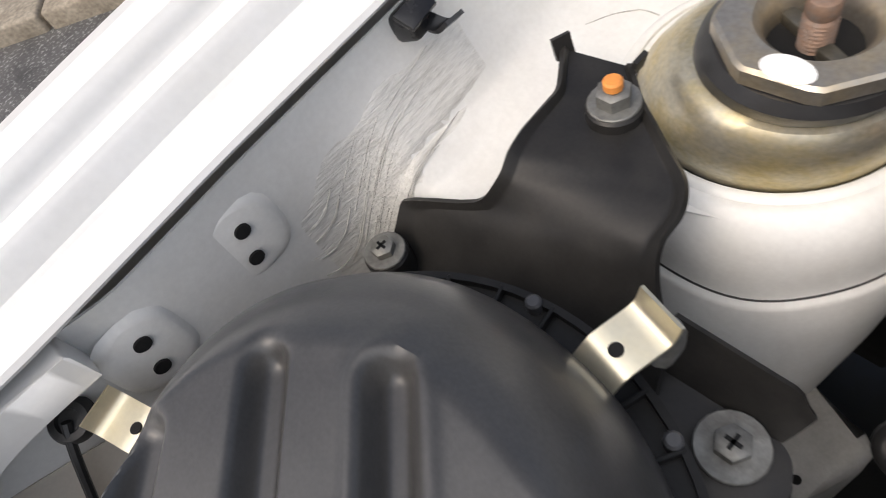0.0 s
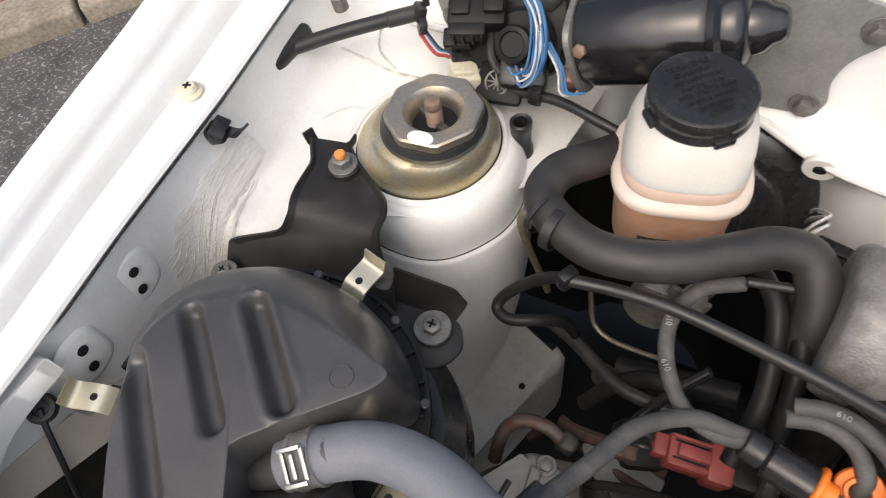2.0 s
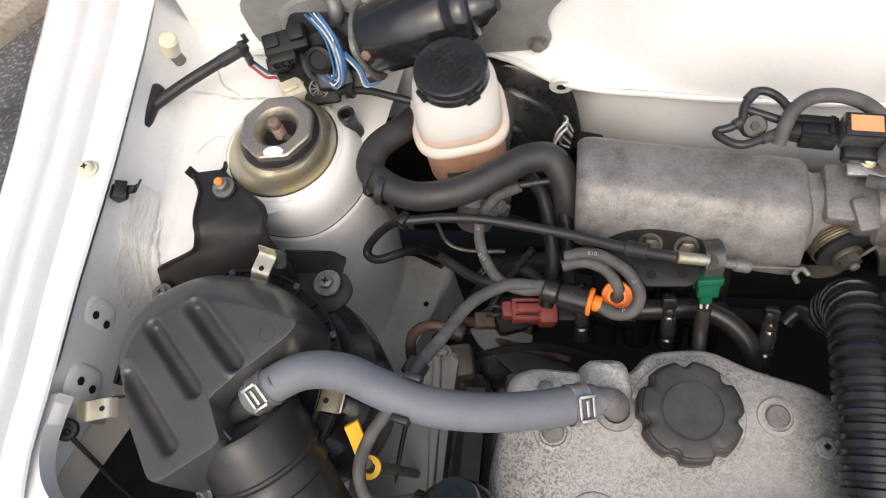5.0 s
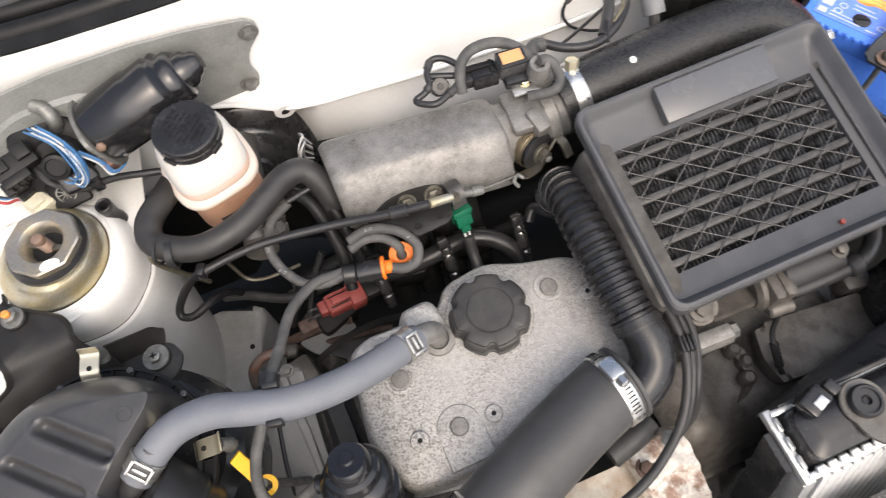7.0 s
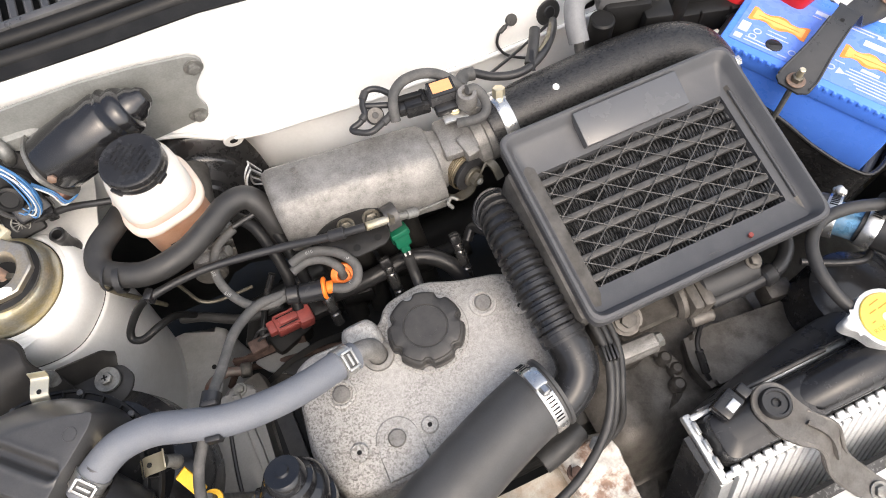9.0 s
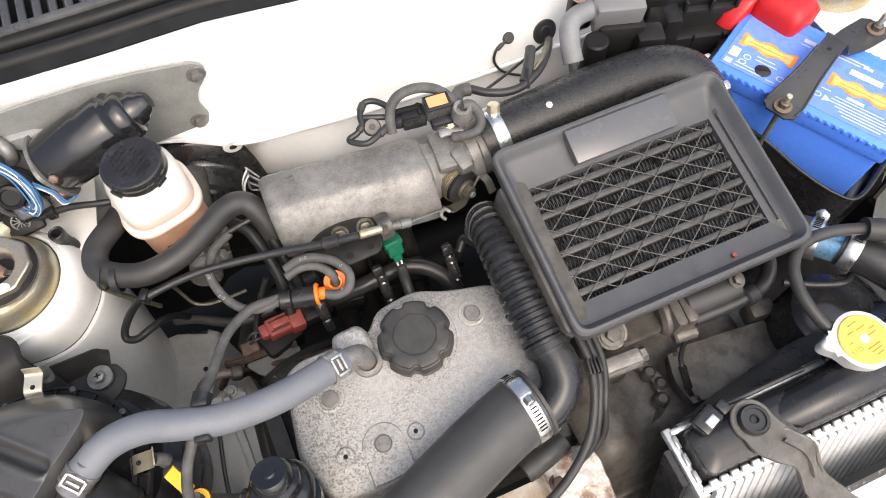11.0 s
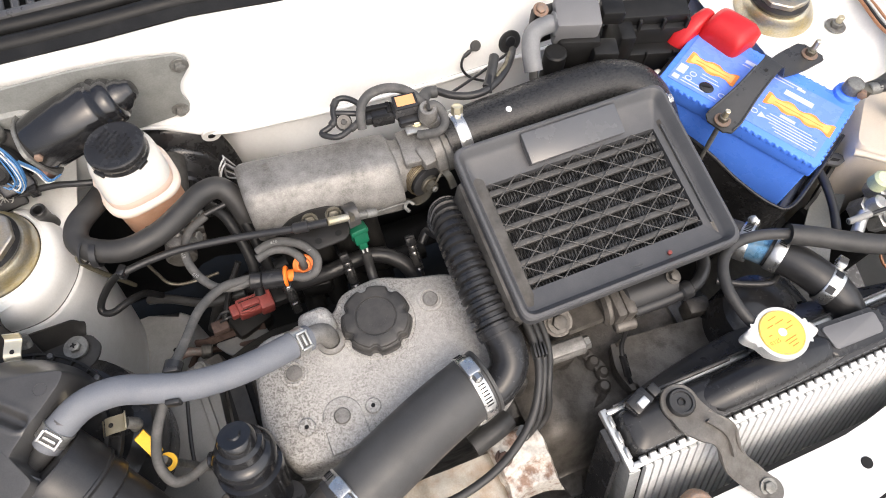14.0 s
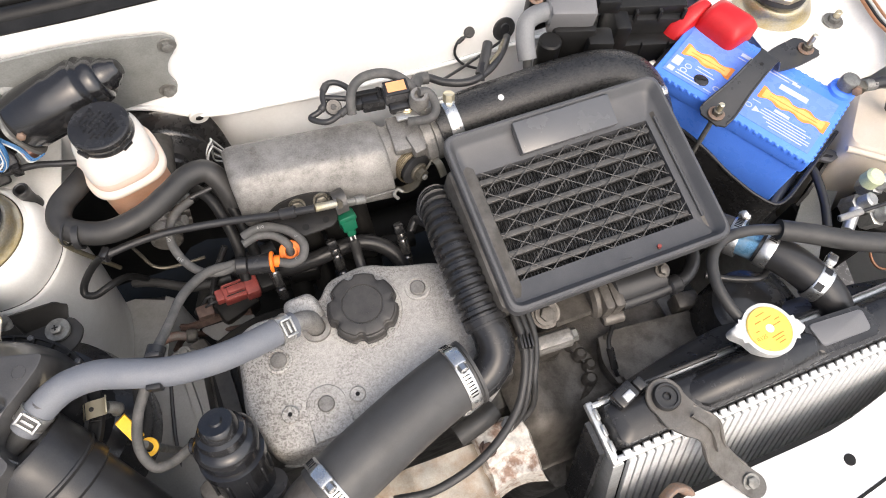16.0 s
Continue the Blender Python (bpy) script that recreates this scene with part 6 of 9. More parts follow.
# ---- oil dipstick ----
dip = thing("oil_dipstick", (0.03, -0.06, 0.70), "yellow plastic oil dipstick handle", "dipstick")
part("tag", ribbon([(0.0335, -0.055, 0.797), (0.036, -0.061, 0.791), (0.039, -0.068, 0.785), (0.0415, -0.0745, 0.780)], 0.0115, 0.003, (0.85, 0.45, 0.2)), M["yellow"], dip)
part("ring", lathe([(0.0045, -0.003), (0.0088, -0.003), (0.0088, 0.003), (0.0045, 0.003), (0.0045, -0.003)], axis((0.0450, -0.0815, 0.771), (0.048, -0.086, 0.791)), 24), M["yellow"], dip)
part("tube", sweep([(0.044, -0.080, 0.778), (0.05, -0.075, 0.70), (0.07, -0.07, 0.60)], 0.004, 10, 5), M["bolt_grey"], dip)

# ---- brake fluid reservoir, master cylinder and booster ----
RX, RY = 0.0910, 0.1965
res = thing("brake_reservoir", (RX, RY, 0.768), "translucent brake fluid reservoir with amber fluid and black cap", "brake reservoir")


def square_lathe(profile, n=64, turn=14):
    """Turns (half width, squareness, height) rows round the reservoir's axis; squareness 2 is a circle."""
    bm = bmesh.new()
    rings = []
    for a, e, z in profile:
        ring = []
        for k in range(n):
            t = 2 * math.pi * k / n
            c, q = math.cos(t), math.sin(t)
            r = a / (abs(c) ** e + abs(q) ** e) ** (1 / e)
            w = t + radians(turn)
            ring.append(bm.verts.new((RX + r * math.cos(w), RY + r * math.sin(w) + 0.006 * smooth(0.838, 0.866, z), z - 0.003 * smooth(0.838, 0.866, z))))
        rings.append(ring)
    for p, q in zip(rings, rings[1:]):
        for k in range(n):
            bm.faces.new((p[k], p[(k + 1) % n], q[(k + 1) % n], q[k]))
    bm.faces.new(rings[0])
    bm.faces.new(rings[-1])
    return bm


part("fluid_chamber", square_lathe([(0.0270, 3.0, 0.7670), (0.0325, 3.2, 0.7690), (0.0345, 3.4, 0.7745), (0.0348, 3.4, 0.8230)]), M["fluid"], res, "amber fluid behind pale plastic")
part("welded_flange", square_lathe([(0.0347, 3.2, 0.8218), (0.0392, 3.2, 0.8215), (0.0402, 3.2, 0.8228), (0.0402, 3.2, 0.8252), (0.0392, 3.2, 0.8275), (0.0370, 3.1, 0.8292), (0.0352, 3.1, 0.8305)]), M["reservoir_rim"], res, "pale welded flange round the body")
part("fluid_line", square_lathe([(0.0354, 3.1, 0.8300), (0.0356, 3.1, 0.8320), (0.0354, 3.0, 0.8392), (0.0352, 3.0, 0.8395)]), M["reservoir_pink"], res, "pinkish fluid behind the plastic")
part("shell", square_lathe([(0.0350, 3.0, 0.8393), (0.0354, 3.0, 0.8398), (0.0352, 2.95, 0.8450), (0.0347, 2.8, 0.8520), (0.0338, 2.6, 0.8580), (0.0325, 2.35, 0.8630), (0.0300, 2.1, 0.8668), (0.0275, 2.0, 0.8690), (0.0275, 2.0, 0.8740)]), M["reservoir"], res, "milky plastic upper shell")
capm = Matrix.Translation((RX, RY + 0.006, -0.003))
rc = part("cap", lathe([(0.0272, 0.8664), (0.0285, 0.8666), (0.0290, 0.8676), (0.0290, 0.8716), (0.0286, 0.8722), (0.0286, 0.8740), (0.0290, 0.8746), (0.0290, 0.8796), (0.0284, 0.8814), (0.0268, 0.8824), (0.0258, 0.8823), (0.0250, 0.8820), (0, 0.8824)], capm, 64), M["plastic_gloss"], res, "black plastic cap with raised lettering")
for j, words in enumerate(("WARNING", "Clean filler", "cap before re-", "moving. Use", "only DOT3 fluid", "from a sealed", "container.", "OPEN")):
    part("raised_word", lettering(words, 0.0050, capm @ pose(0, 0, 0.8821, 0, 0, 44) @ pose(0, 0.0172 - j * 0.0050, 0), 0.0009), M["plastic_gloss"], rc)
for k in range(4):
    a = radians(-50 + 90 * k)
    part("cap_tab", box(capm @ pose(0.0292 * math.cos(a), 0.0292 * math.sin(a), 0.8690, 0, 0, math.degrees(a)), (0.0030, 0.012, 0.0050), bev=0.0012), M["plastic_gloss"], rc)
mc = thing("master_cylinder", (0.105, 0.16, 0.74), "cast alloy brake master cylinder with pipe unions", "master cylinder")
part("cylinder", rod((0.100, 0.130, 0.752), (0.116, 0.270, 0.748), 0.0165, 26, 0.003), M["alloy_dark"], mc)
part("nose", lathe([(0, 0), (0.0105, 0), (0.0125, 0.003), (0.0135, 0.010), (0.0125, 0.013), (0.0150, 0.016), (0.0150, 0.030), (0, 0.030)], axis((0.101, 0.138, 0.756), (0.103, 0.165, 0.757)), 26), M["alloy_plenum"], mc, "pale cast cylinder nose")
for k in range(4):
    part("cast_rib", box((0.120, 0.142 + 0.010 * k, 0.764), (0.026, 0.0035, 0.020), (0, 10, -6), bev=0.0012), M["alloy_dark"], mc)
part("neck", rod((0.092, 0.17, 0.776), (0.092, 0.17, 0.792), 0.016, 20), M["rubber_clean"], mc)
bolt("union", mc, (0.120, 0.140, 0.772), M["bolt_grey"], up=(0.8, -0.3, 0.5), r=0.006, washer=0.009, h=0.009)
bolt("union", mc, (0.128, 0.165, 0.774), M["bolt_grey"], up=(0.8, -0.1, 0.6), r=0.006, washer=0.009, h=0.009)
part("brake_pipe", sweep([(0.0160, 0.1570, 0.7970), (0.0100, 0.1450, 0.7850), (0.0210, 0.1720, 0.6600)], 0.0028, 10, 6), M["pipe_olive"], mc, "dull olive brake pipe")
part("brake_pipe", sweep([(0.0580, 0.1520, 0.7300), (0.0620, 0.1460, 0.7150), (0.0680, 0.1380, 0.7000), (0.0820, 0.1330, 0.6950), (0.1030, 0.1340, 0.6900), (0.1230, 0.1370, 0.6850)], 0.0020, 8, 6), M["zinc_dull"], mc)
part("outlet_tee", rod((0.092, 0.160, 0.758), (0.120, 0.160, 0.760), 0.0085, 16, 0.002), M["rubber_clean"], mc)
bst = thing("brake_booster", (0.13, 0.29, 0.70), "round black brake booster on the bulkhead", "brake booster")
part("booster_drum", lathe([(0, 0.010), (0.0185, 0.010), (0.0215, 0.007), (0.0225, -0.003), (0.026, -0.005), (0.043, -0.007), (0.0475, -0.010), (0.0500, -0.0155), (0.0540, -0.0165), (0.066, -0.0185), (0.0705, -0.0215), (0.0725, -0.026), (0.0725, -0.034), (0.069, -0.037), (0.068, -0.08), (0, -0.08)], axis((0.118, 0.247, 0.716), (0.116, 0.190, 0.738)), 64), M["booster_black"], bst, "round black pressed drum with a stepped face")

# thick black hose that loops round the reservoir
hh = thing("heater_hose", (0.09, 0.12, 0.80), "thick black rubber hose looped round the brake reservoir", "hose")
part("hose", sweep([(0.098, 0.255, 0.775), (0.070, 0.230, 0.800), (0.045, 0.185, 0.822), (0.028, 0.160, 0.830), (0.026, 0.139, 0.830), (0.043, 0.124, 0.830), (0.068, 0.116, 0.830), (0.100, 0.121, 0.831), (0.128, 0.136, 0.832), (0.150, 0.150, 0.832), (0.168, 0.153, 0.828), (0.179, 0.142, 0.815), (0.182, 0.128, 0.795), (0.180, 0.118, 0.77)], 0.0116, 20, 7), M["hose_black"], hh)
part("hose_band", lathe([(0.0114, -0.003), (0.0128, -0.003), (0.0128, 0.003), (0.0114, 0.003)], axis((0.040, 0.121, 0.830), (0.060, 0.116, 0.830)), 28), M["rubber_clean"], hh)
part("hose_band", lathe([(0.0114, -0.0012), (0.0125, -0.0012), (0.0125, 0.0012), (0.0114, 0.0012)], axis((0.030, 0.128, 0.830), (0.050, 0.118, 0.830)), 28), M["rubber_clean"], hh)
heat2 = thing("coolant_hose", (0.16, 0.12, 0.76), "dusty small coolant hoses behind the plenum", "hose")
part("hose", sweep([(0.150, 0.150, 0.808), (0.162, 0.134, 0.806), (0.168, 0.115, 0.795), (0.172, 0.09, 0.775), (0.168, 0.06, 0.75)], 0.0058, 12, 6), M["black_matte"], heat2)
part("hose", sweep([(0.168, 0.148, 0.806), (0.178, 0.128, 0.800), (0.184, 0.105, 0.785), (0.186, 0.08, 0.76)], 0.0060, 12, 6), M["black_matte"], heat2)
part("hose_pin", rod((0.144, 0.138, 0.812), (0.176, 0.143, 0.814), 0.0028, 10), M["rubber_clean"], heat2)

# ---- wiper motor on its plate ----
wp = thing("wiper_plate", (0.03, 0.295, 0.78), "grey painted wiper motor mounting plate with bolts", "mounting plate")
PM = Matrix.Translation((0, 0.2945, 0)) @ Euler((radians(90), 0, 0)).to_matrix().to_4x4()
part("plate", prism([(-0.116, 0.815), (-0.116, 0.856), (-0.100, 0.876), (-0.060, 0.891), (0.000, 0.897), (0.070, 0.896), (0.122, 0.890), (0.172, 0.880), (0.181, 0.870), (0.176, 0.857), (0.163, 0.842), (0.158, 0.824), (0.163, 0.804), (0.156, 0.793), (0.095, 0.789), (-0.060, 0.786), (-0.104, 0.794)], 0, 0.0035, PM, 0.001, 2, 0.008), M["grey_plate"], wp)
part("plate_bulge", prism([(-0.085, 0.80), (-0.085, 0.850), (-0.05, 0.870), (0.02, 0.866), (0.04, 0.80)], 0.0035, 0.009, PM, 0.004, 3, 0.02, 0.06), M["grey_plate"], wp)
for x, z in ((0.170, 0.866), (0.150, 0.801), (-0.103, 0.808)):
    bolt("plate_bolt", wp, (x, 0.2910, z), M["bolt_grey"], up=(0, -1, 0), r=0.0062, washer=0.0098, h=0.005)
wm = thing("wiper_motor", (0.04, 0.265, 0.82), "black cylindrical wiper motor with gear housing and plugs", "wiper motor")
WA, WB = Vector((0.011, 0.2643, 0.8405)), Vector((0.086, 0.266, 0.866))
part("can", lathe([(0, 0), (0.0265, 0), (0.0275, 0.003), (0.0275, 0.050), (0.0262, 0.055), (0.0262, 0.074), (0.0235, 0.079), (0, 0.079)], axis(WA, WB) @ Matrix.Diagonal((1.13, 1.13, 1.0, 1.0)), 44), M["motor_black"], wm)
part("end_cap", lathe([(0.0225, 0.077), (0.0250, 0.079), (0.0254, 0.083), (0.0215, 0.086), (0.0210, 0.093), (0.0185, 0.097), (0.0150, 0.099), (0.0138, 0.106), (0.0105, 0.110), (0.0095, 0.114), (0.0070, 0.117), (0, 0.118)], axis(WA, WB) @ Matrix.Diagonal((1.13, 1.13, 1.0, 1.0)), 32), M["motor_black"], wm)
part("rim_plate", prism([(-0.030, -0.024), (0.0, -0.033), (0.030, -0.024), (0.033, 0.0), (0.030, 0.024), (0, 0.033), (-0.030, 0.024), (-0.033, 0)], -0.004, 0.0, axis(WA, WB), 0.001, 2, 0.01), M["bolt_grey"], wm)
bolt("can_screw", wm, (0.0135, 0.2395, 0.852), M["bolt_rust"], up=(-0.2, -0.9, 0.4), r=0.0045, washer=0.006, h=0.005)
part("gear_case", prism([(-0.068, -0.030), (-0.02, -0.034), (0.002, -0.022), (0.002, 0.026), (-0.020, 0.040), (-0.060, 0.030)], -0.016, 0.006, Matrix.Translation((-0.010, 0.272, 0.826)) @ Euler((radians(52), 0, 0)).to_matrix().to_4x4(), 0.004, 3, 0.010), M["black_matte"], wm)
part("case_cover", lathe([(0, 0), (0.024, 0), (0.024, 0.006), (0.021, 0.009), (0, 0.009)], axis((-0.036, 0.266, 0.822), (-0.036, 0.246, 0.838)), 30), M["black_matte"], wm)
part("case_block", box((-0.030, 0.250, 0.812), (0.034, 0.026, 0.020), (35, 0, 15), bev=0.004), M["plastic_gloss"], wm)
part("case_pipe", sweep([(-0.060, 0.262, 0.828), (-0.052, 0.246, 0.820), (-0.040, 0.240, 0.812), (-0.026, 0.240, 0.808)], 0.0028, 8, 5), M["rubber"], wm)
part("case_foot", box((0.004, 0.243, 0.820), (0.014, 0.012, 0.018), (20, 0, 10), bev=0.003), M["rust_case"], wm)
part("wheel_lug", box((-0.045, 0.243, 0.8015), (0.034, 0.030, 0.008), (28, 0, 8), bev=0.003), M["black_matte"], wm)
wheel = axis((-0.046, 0.2395, 0.8055), (-0.045, 0.2205, 0.8215))
part("vent_wheel", lathe([(0.0078, 0), (0.0090, 0), (0.0090, 0.0016), (0.0078, 0.0016), (0.0078, 0)], wheel, 24), M["bolt_grey"], wm)
for k in range(5):
    part("wheel_spoke", box(wheel @ pose(0, 0, 0.0006, 0, 0, 36 * k), (0.016, 0.0009, 0.0009), bev=0), M["bolt_grey"], wm)
pm = pose(-0.070, 0.264, 0.838, 25, 0, 18)
part("plug", box(pm, (0.040, 0.020, 0.018), bev=0.002), M["black_matte"], wm)
part("plug_step", box(pm @ pose(-0.006, -0.013, 0.002), (0.026, 0.010, 0.014), bev=0.002), M["black_matte"], wm)
part("plug_step", box(pm @ pose(0.012, 0.004, 0.011), (0.014, 0.014, 0.006), bev=0.0015), M["black_matte"], wm)
part("plug_step", box(pm @ pose(-0.011, 0.002, 0.010), (0.013, 0.012, 0.004), bev=0.0015), M["black_matte"], wm)
for k in range(4):
    part("plug_rib", box(pm @ pose(-0.015 + 0.0065 * k, -0.0185, 0.002), (0.0018, 0.003, 0.012), bev=0.0005, seg=1), M["black_matte"], wm)
part("plug", box((-0.082, 0.254, 0.822), (0.020, 0.014, 0.012), (25, 0, 18), bev=0.002), M["black_matte"], wm)
part("case_boss", lathe([(0, 0), (0.013, 0), (0.012, 0.004), (0.009, 0.005), (0.008, 0.003), (0, 0.003)], axis((-0.036, 0.247, 0.836), (-0.036, 0.229, 0.850)), 24), M["black_matte"], wm)
part("crank_tube", sweep([(-0.026, 0.284, 0.842), (-0.020, 0.278, 0.858), (-0.022, 0.284, 0.868), (-0.030, 0.290, 0.872)], 0.0065, 12, 5), M["bolt_grey"], wm)
wwire = thing("wiper_wiring", (-0.03, 0.25, 0.82), "blue and white wiper motor wires with cream plug", "wiring")
wr = random.Random(5)
for k in range(12):
    o = Vector((wr.uniform(-0.006, 0.006), wr.uniform(-0.004, 0.004), wr.uniform(-0.003, 0.004)))
    part("blue_wire" if k % 4 else "pale_wire", sweep([Vector((-0.0390, 0.2710, 0.8620)) + o, Vector((-0.0230, 0.2540, 0.8560)) + o * 0.8, Vector((-0.0170, 0.2420, 0.8420)) + o * 0.9, Vector((-0.0180, 0.2340, 0.8280)) + o * 0.8, Vector((-0.0250, 0.2330, 0.8200)) + o, Vector((-0.0290, 0.2360, 0.8220)) + o * 1.2], 0.0008, 6, 5), M["wire_blue" if k % 4 else "wire_white"], wwire)
for k in range(4):
    o = Vector((0.0012 * k - 0.002, 0.001 * (k % 2), 0.0012 * (k // 2)))
    part("blue_wire" if k else "pale_wire", sweep([Vector((-0.0130, 0.2480, 0.8420)) + o, Vector((-0.0000, 0.2390, 0.8300)) + o, Vector((0.0060, 0.2300, 0.8200)) + o * 1.3, Vector((0.0160, 0.2340, 0.8180)) + o * 1.6], 0.0008, 6, 5), M["wire_blue" if k else "wire_white"], wwire)
for k, mt in ((0, "wire_red"), (1, "wire_white"), (2, "wire_blue"), (3, "rubber_clean")):
    part("lead", sweep([(-0.122, 0.268 + 0.002 * k, 0.806), (-0.105, 0.258 + 0.002 * k, 0.800), (-0.092, 0.254 + 0.001 * k, 0.804), (-0.082 + 0.002 * k, 0.246, 0.806)], 0.0015, 6, 5), M[mt], wwire)
cr = part("cream_plug", box((-0.073, 0.241, 0.801), (0.020, 0.026, 0.016), (0, 8, 35), bev=0.002), M["cream"], wwire, "cream plastic plug")
part("plug_ridge", box((-0.071, 0.236, 0.810), (0.014, 0.005, 0.004), (0, 8, 35), bev=0.001), M["cream"], cr)
part("plug_boot", box((-0.080, 0.252, 0.806), (0.016, 0.012, 0.014), (0, 8, 35), bev=0.002), M["plastic_gloss"], wwire)
tube = thing("loom_tube", (-0.17, 0.25, 0.80), "black corrugated loom tube leaving a slot in the panel", "loom")
part("tube", sweep([(-0.222, 0.196, 0.812), (-0.200, 0.216, 0.814), (-0.177, 0.238, 0.815), (-0.150, 0.260, 0.816), (-0.130, 0.276, 0.816)], 0.0056, 16, 6, ridge=None), M["rubber_clean"], tube)
part("tape_wrap", rod((-0.146, 0.263, 0.816), (-0.128, 0.2775, 0.816), 0.0062, 14), M["rubber"], tube)
part("tube_clip", box((-0.125, 0.277, 0.818), (0.009, 0.012, 0.012), (0, 20, 40), bev=0.002), M["rubber_clean"], tube)
part("clip_tail", box((-0.120, 0.270, 0.812), (0.007, 0.010, 0.012), (15, 10, 40), bev=0.002), M["plastic_gloss"], tube)
part("clip_pin", box((-0.123, 0.285, 0.823), (0.005, 0.006, 0.008), (0, 0, 40), bev=0.001), M["rubber_clean"], tube)
part("slot_grommet", box((-0.203, 0.211, 0.815), (0.012, 0.052, 0.014), (0, -15, -3), bev=0.005, seg=3), M["rubber_clean"], tube)
rodw = thing("black_loom", (0.02, 0.24, 0.79), "thin black taped loom along the bulkhead", "loom")
part("loom", sweep([(-0.070, 0.236, 0.794), (-0.035, 0.240, 0.800), (0.000, 0.236, 0.806), (0.030, 0.228, 0.806), (0.065, 0.222, 0.800)], 0.0036, 10, 6), M["rubber_clean"], rodw)
part("loom_clip", box((-0.016, 0.238, 0.806), (0.010, 0.012, 0.014), bev=0.002), M["plastic_gloss"], rodw)
wcon = thing("wiring_connector", (0.2045, 0.232, 0.744), "black wiring connector with thin grey wires behind the plenum", "connector")
wcm = pose(0.198, 0.226, 0.738, 10, 0, -12)
part("shell", box(wcm, (0.024, 0.018, 0.013), bev=0.002), M["black_matte"], wcon)
part("shell_rib", box(wcm @ pose(0, 0, 0.008), (0.020, 0.004, 0.003), bev=0.001), M["black_matte"], wcon)
for k in range(5):
    part("shell_ridge", box(wcm @ pose(-0.009 + 0.0045 * k, 0, 0.0065), (0.0014, 0.016, 0.002), bev=0.0004, seg=1), M["black_matte"], wcon)
for k in range(9):
    a = wcm @ Vector((-0.016, -0.008 + 0.002 * k, 0.002))
    part("wire", sweep([a, a + Vector((-0.008, -0.008 + 0.001 * k, 0.020 + 0.002 * (k % 3))), Vector((0.177 + 0.001 * (k % 3), 0.196 + 0.0012 * k, 0.803 - 0.002 * (k % 2))), Vector((0.170, 0.188 + 0.001 * k, 0.796)), Vector((0.166, 0.182, 0.770))], 0.0010, 6, 5), M[("wire_white", "rubber_clean", "wire_white", "pipe_olive", "rubber_clean", "print_grey")[k % 6]], wcon)

# ---- corrugated hose and black charge pipe ----
ch = thing("corrugated_hose", (0.375, -0.02, 0.78), "ribbed black rubber air hose", "hose")
CP = [(0.3860, 0.066, 0.758), (0.3852, 0.060, 0.782), (0.3825, 0.050, 0.795), (0.3795, 0.034, 0.808), (0.376, 0.000, 0.814), (0.375, -0.045, 0.812), (0.376, -0.088, 0.806)]
part("end_cuff", lathe([(0.0180, -0.006), (0.0202, -0.006), (0.0202, 0.006), (0.0180, 0.006)], axis(CP[-1], (0.377, -0.10, 0.803)), 30), M["rubber_clean"], ch)
part("hose", sweep(CP, 0.0188, 28, 34, ridge=lambda s: 1.0 + 0.13 * (1 if (s / 0.0092) % 1 < 0.55 else -0.4)), M["hose_gloss"], ch, sharp=60)
pipe = thing("charge_pipe", (0.37, -0.11, 0.76), "smooth black plastic charge pipe elbow", "pipe")
part("elbow", sweep([(0.376, -0.086, 0.806), (0.378, -0.104, 0.802), (0.374, -0.122, 0.796), (0.358, -0.135, 0.790), (0.336, -0.140, 0.787)], 0.0188, 28, 8), M["plastic_gloss"], pipe)
part("bead", lathe([(0.0184, -0.004), (0.0215, -0.003), (0.0215, 0.003), (0.0184, 0.004)], axis((0.3765, -0.089, 0.806), (0.3775, -0.104, 0.803)), 32), M["plastic_gloss"], pipe)
bh = thing("turbo_hose", (0.28, -0.15, 0.75), "large smooth black rubber turbo hose with worm clamps", "hose")
part("hose", sweep([(0.346, -0.126, 0.790), (0.33, -0.1285, 0.791), (0.285, -0.1435, 0.794), (0.225, -0.167, 0.792), (0.184, -0.184, 0.787)], 0.0310, 36, 8), M["rubber_soft"], bh)
part("hose_lip", lathe([(0.0310, 0), (0.0325, 0.001), (0.0325, 0.004), (0.026, 0.005)], axis((0.344, -0.1265, 0.790), (0.362, -0.1235, 0.790)), 36), M["rubber_soft"], bh)
clamp("worm_clamp", (0.335, -0.1275, 0.7905), (0.06, 0.011, 0), 0.0312, 0.012, bh, (-0.35, 0.25, 1))
clamp("worm_clamp", (0.193, -0.1805, 0.7880), (0.06, 0.025, 0), 0.0312, 0.012, bh, (-0.35, 0.15, 1))
part("turbo_neck", sweep([(0.190, -0.182, 0.787), (0.172, -0.190, 0.780), (0.158, -0.200, 0.762), (0.150, -0.21, 0.73)], 0.030, 28, 6), M["gear_alloy"], bh, "cast alloy turbo outlet")
wl = thing("oxygen_loom", (0.36, -0.15, 0.70), "black cable loom tied together beside the charge pipe", "loom")
for k in range(3):
    o = Vector((0.0075 * k, 0.002 * k, -0.003 * k))
    part("cable", sweep([Vector((0.404, -0.045, 0.800)) + o, Vector((0.408, -0.085, 0.796)) + o, Vector((0.406, -0.122, 0.788)) + o, Vector((0.392, -0.155, 0.776)) + o, Vector((0.37, -0.180, 0.765 - 0.01 * k)) + o * 2]
                        + ([Vector((0.33, -0.202, 0.760)), Vector((0.28, -0.212, 0.758)), Vector((0.24, -0.206, 0.756))] if k == 0 else [Vector((0.365, -0.185, 0.74 - 0.02 * k))]), 0.0042 if k == 0 else 0.0034, 10, 6), M["rubber"], wl)
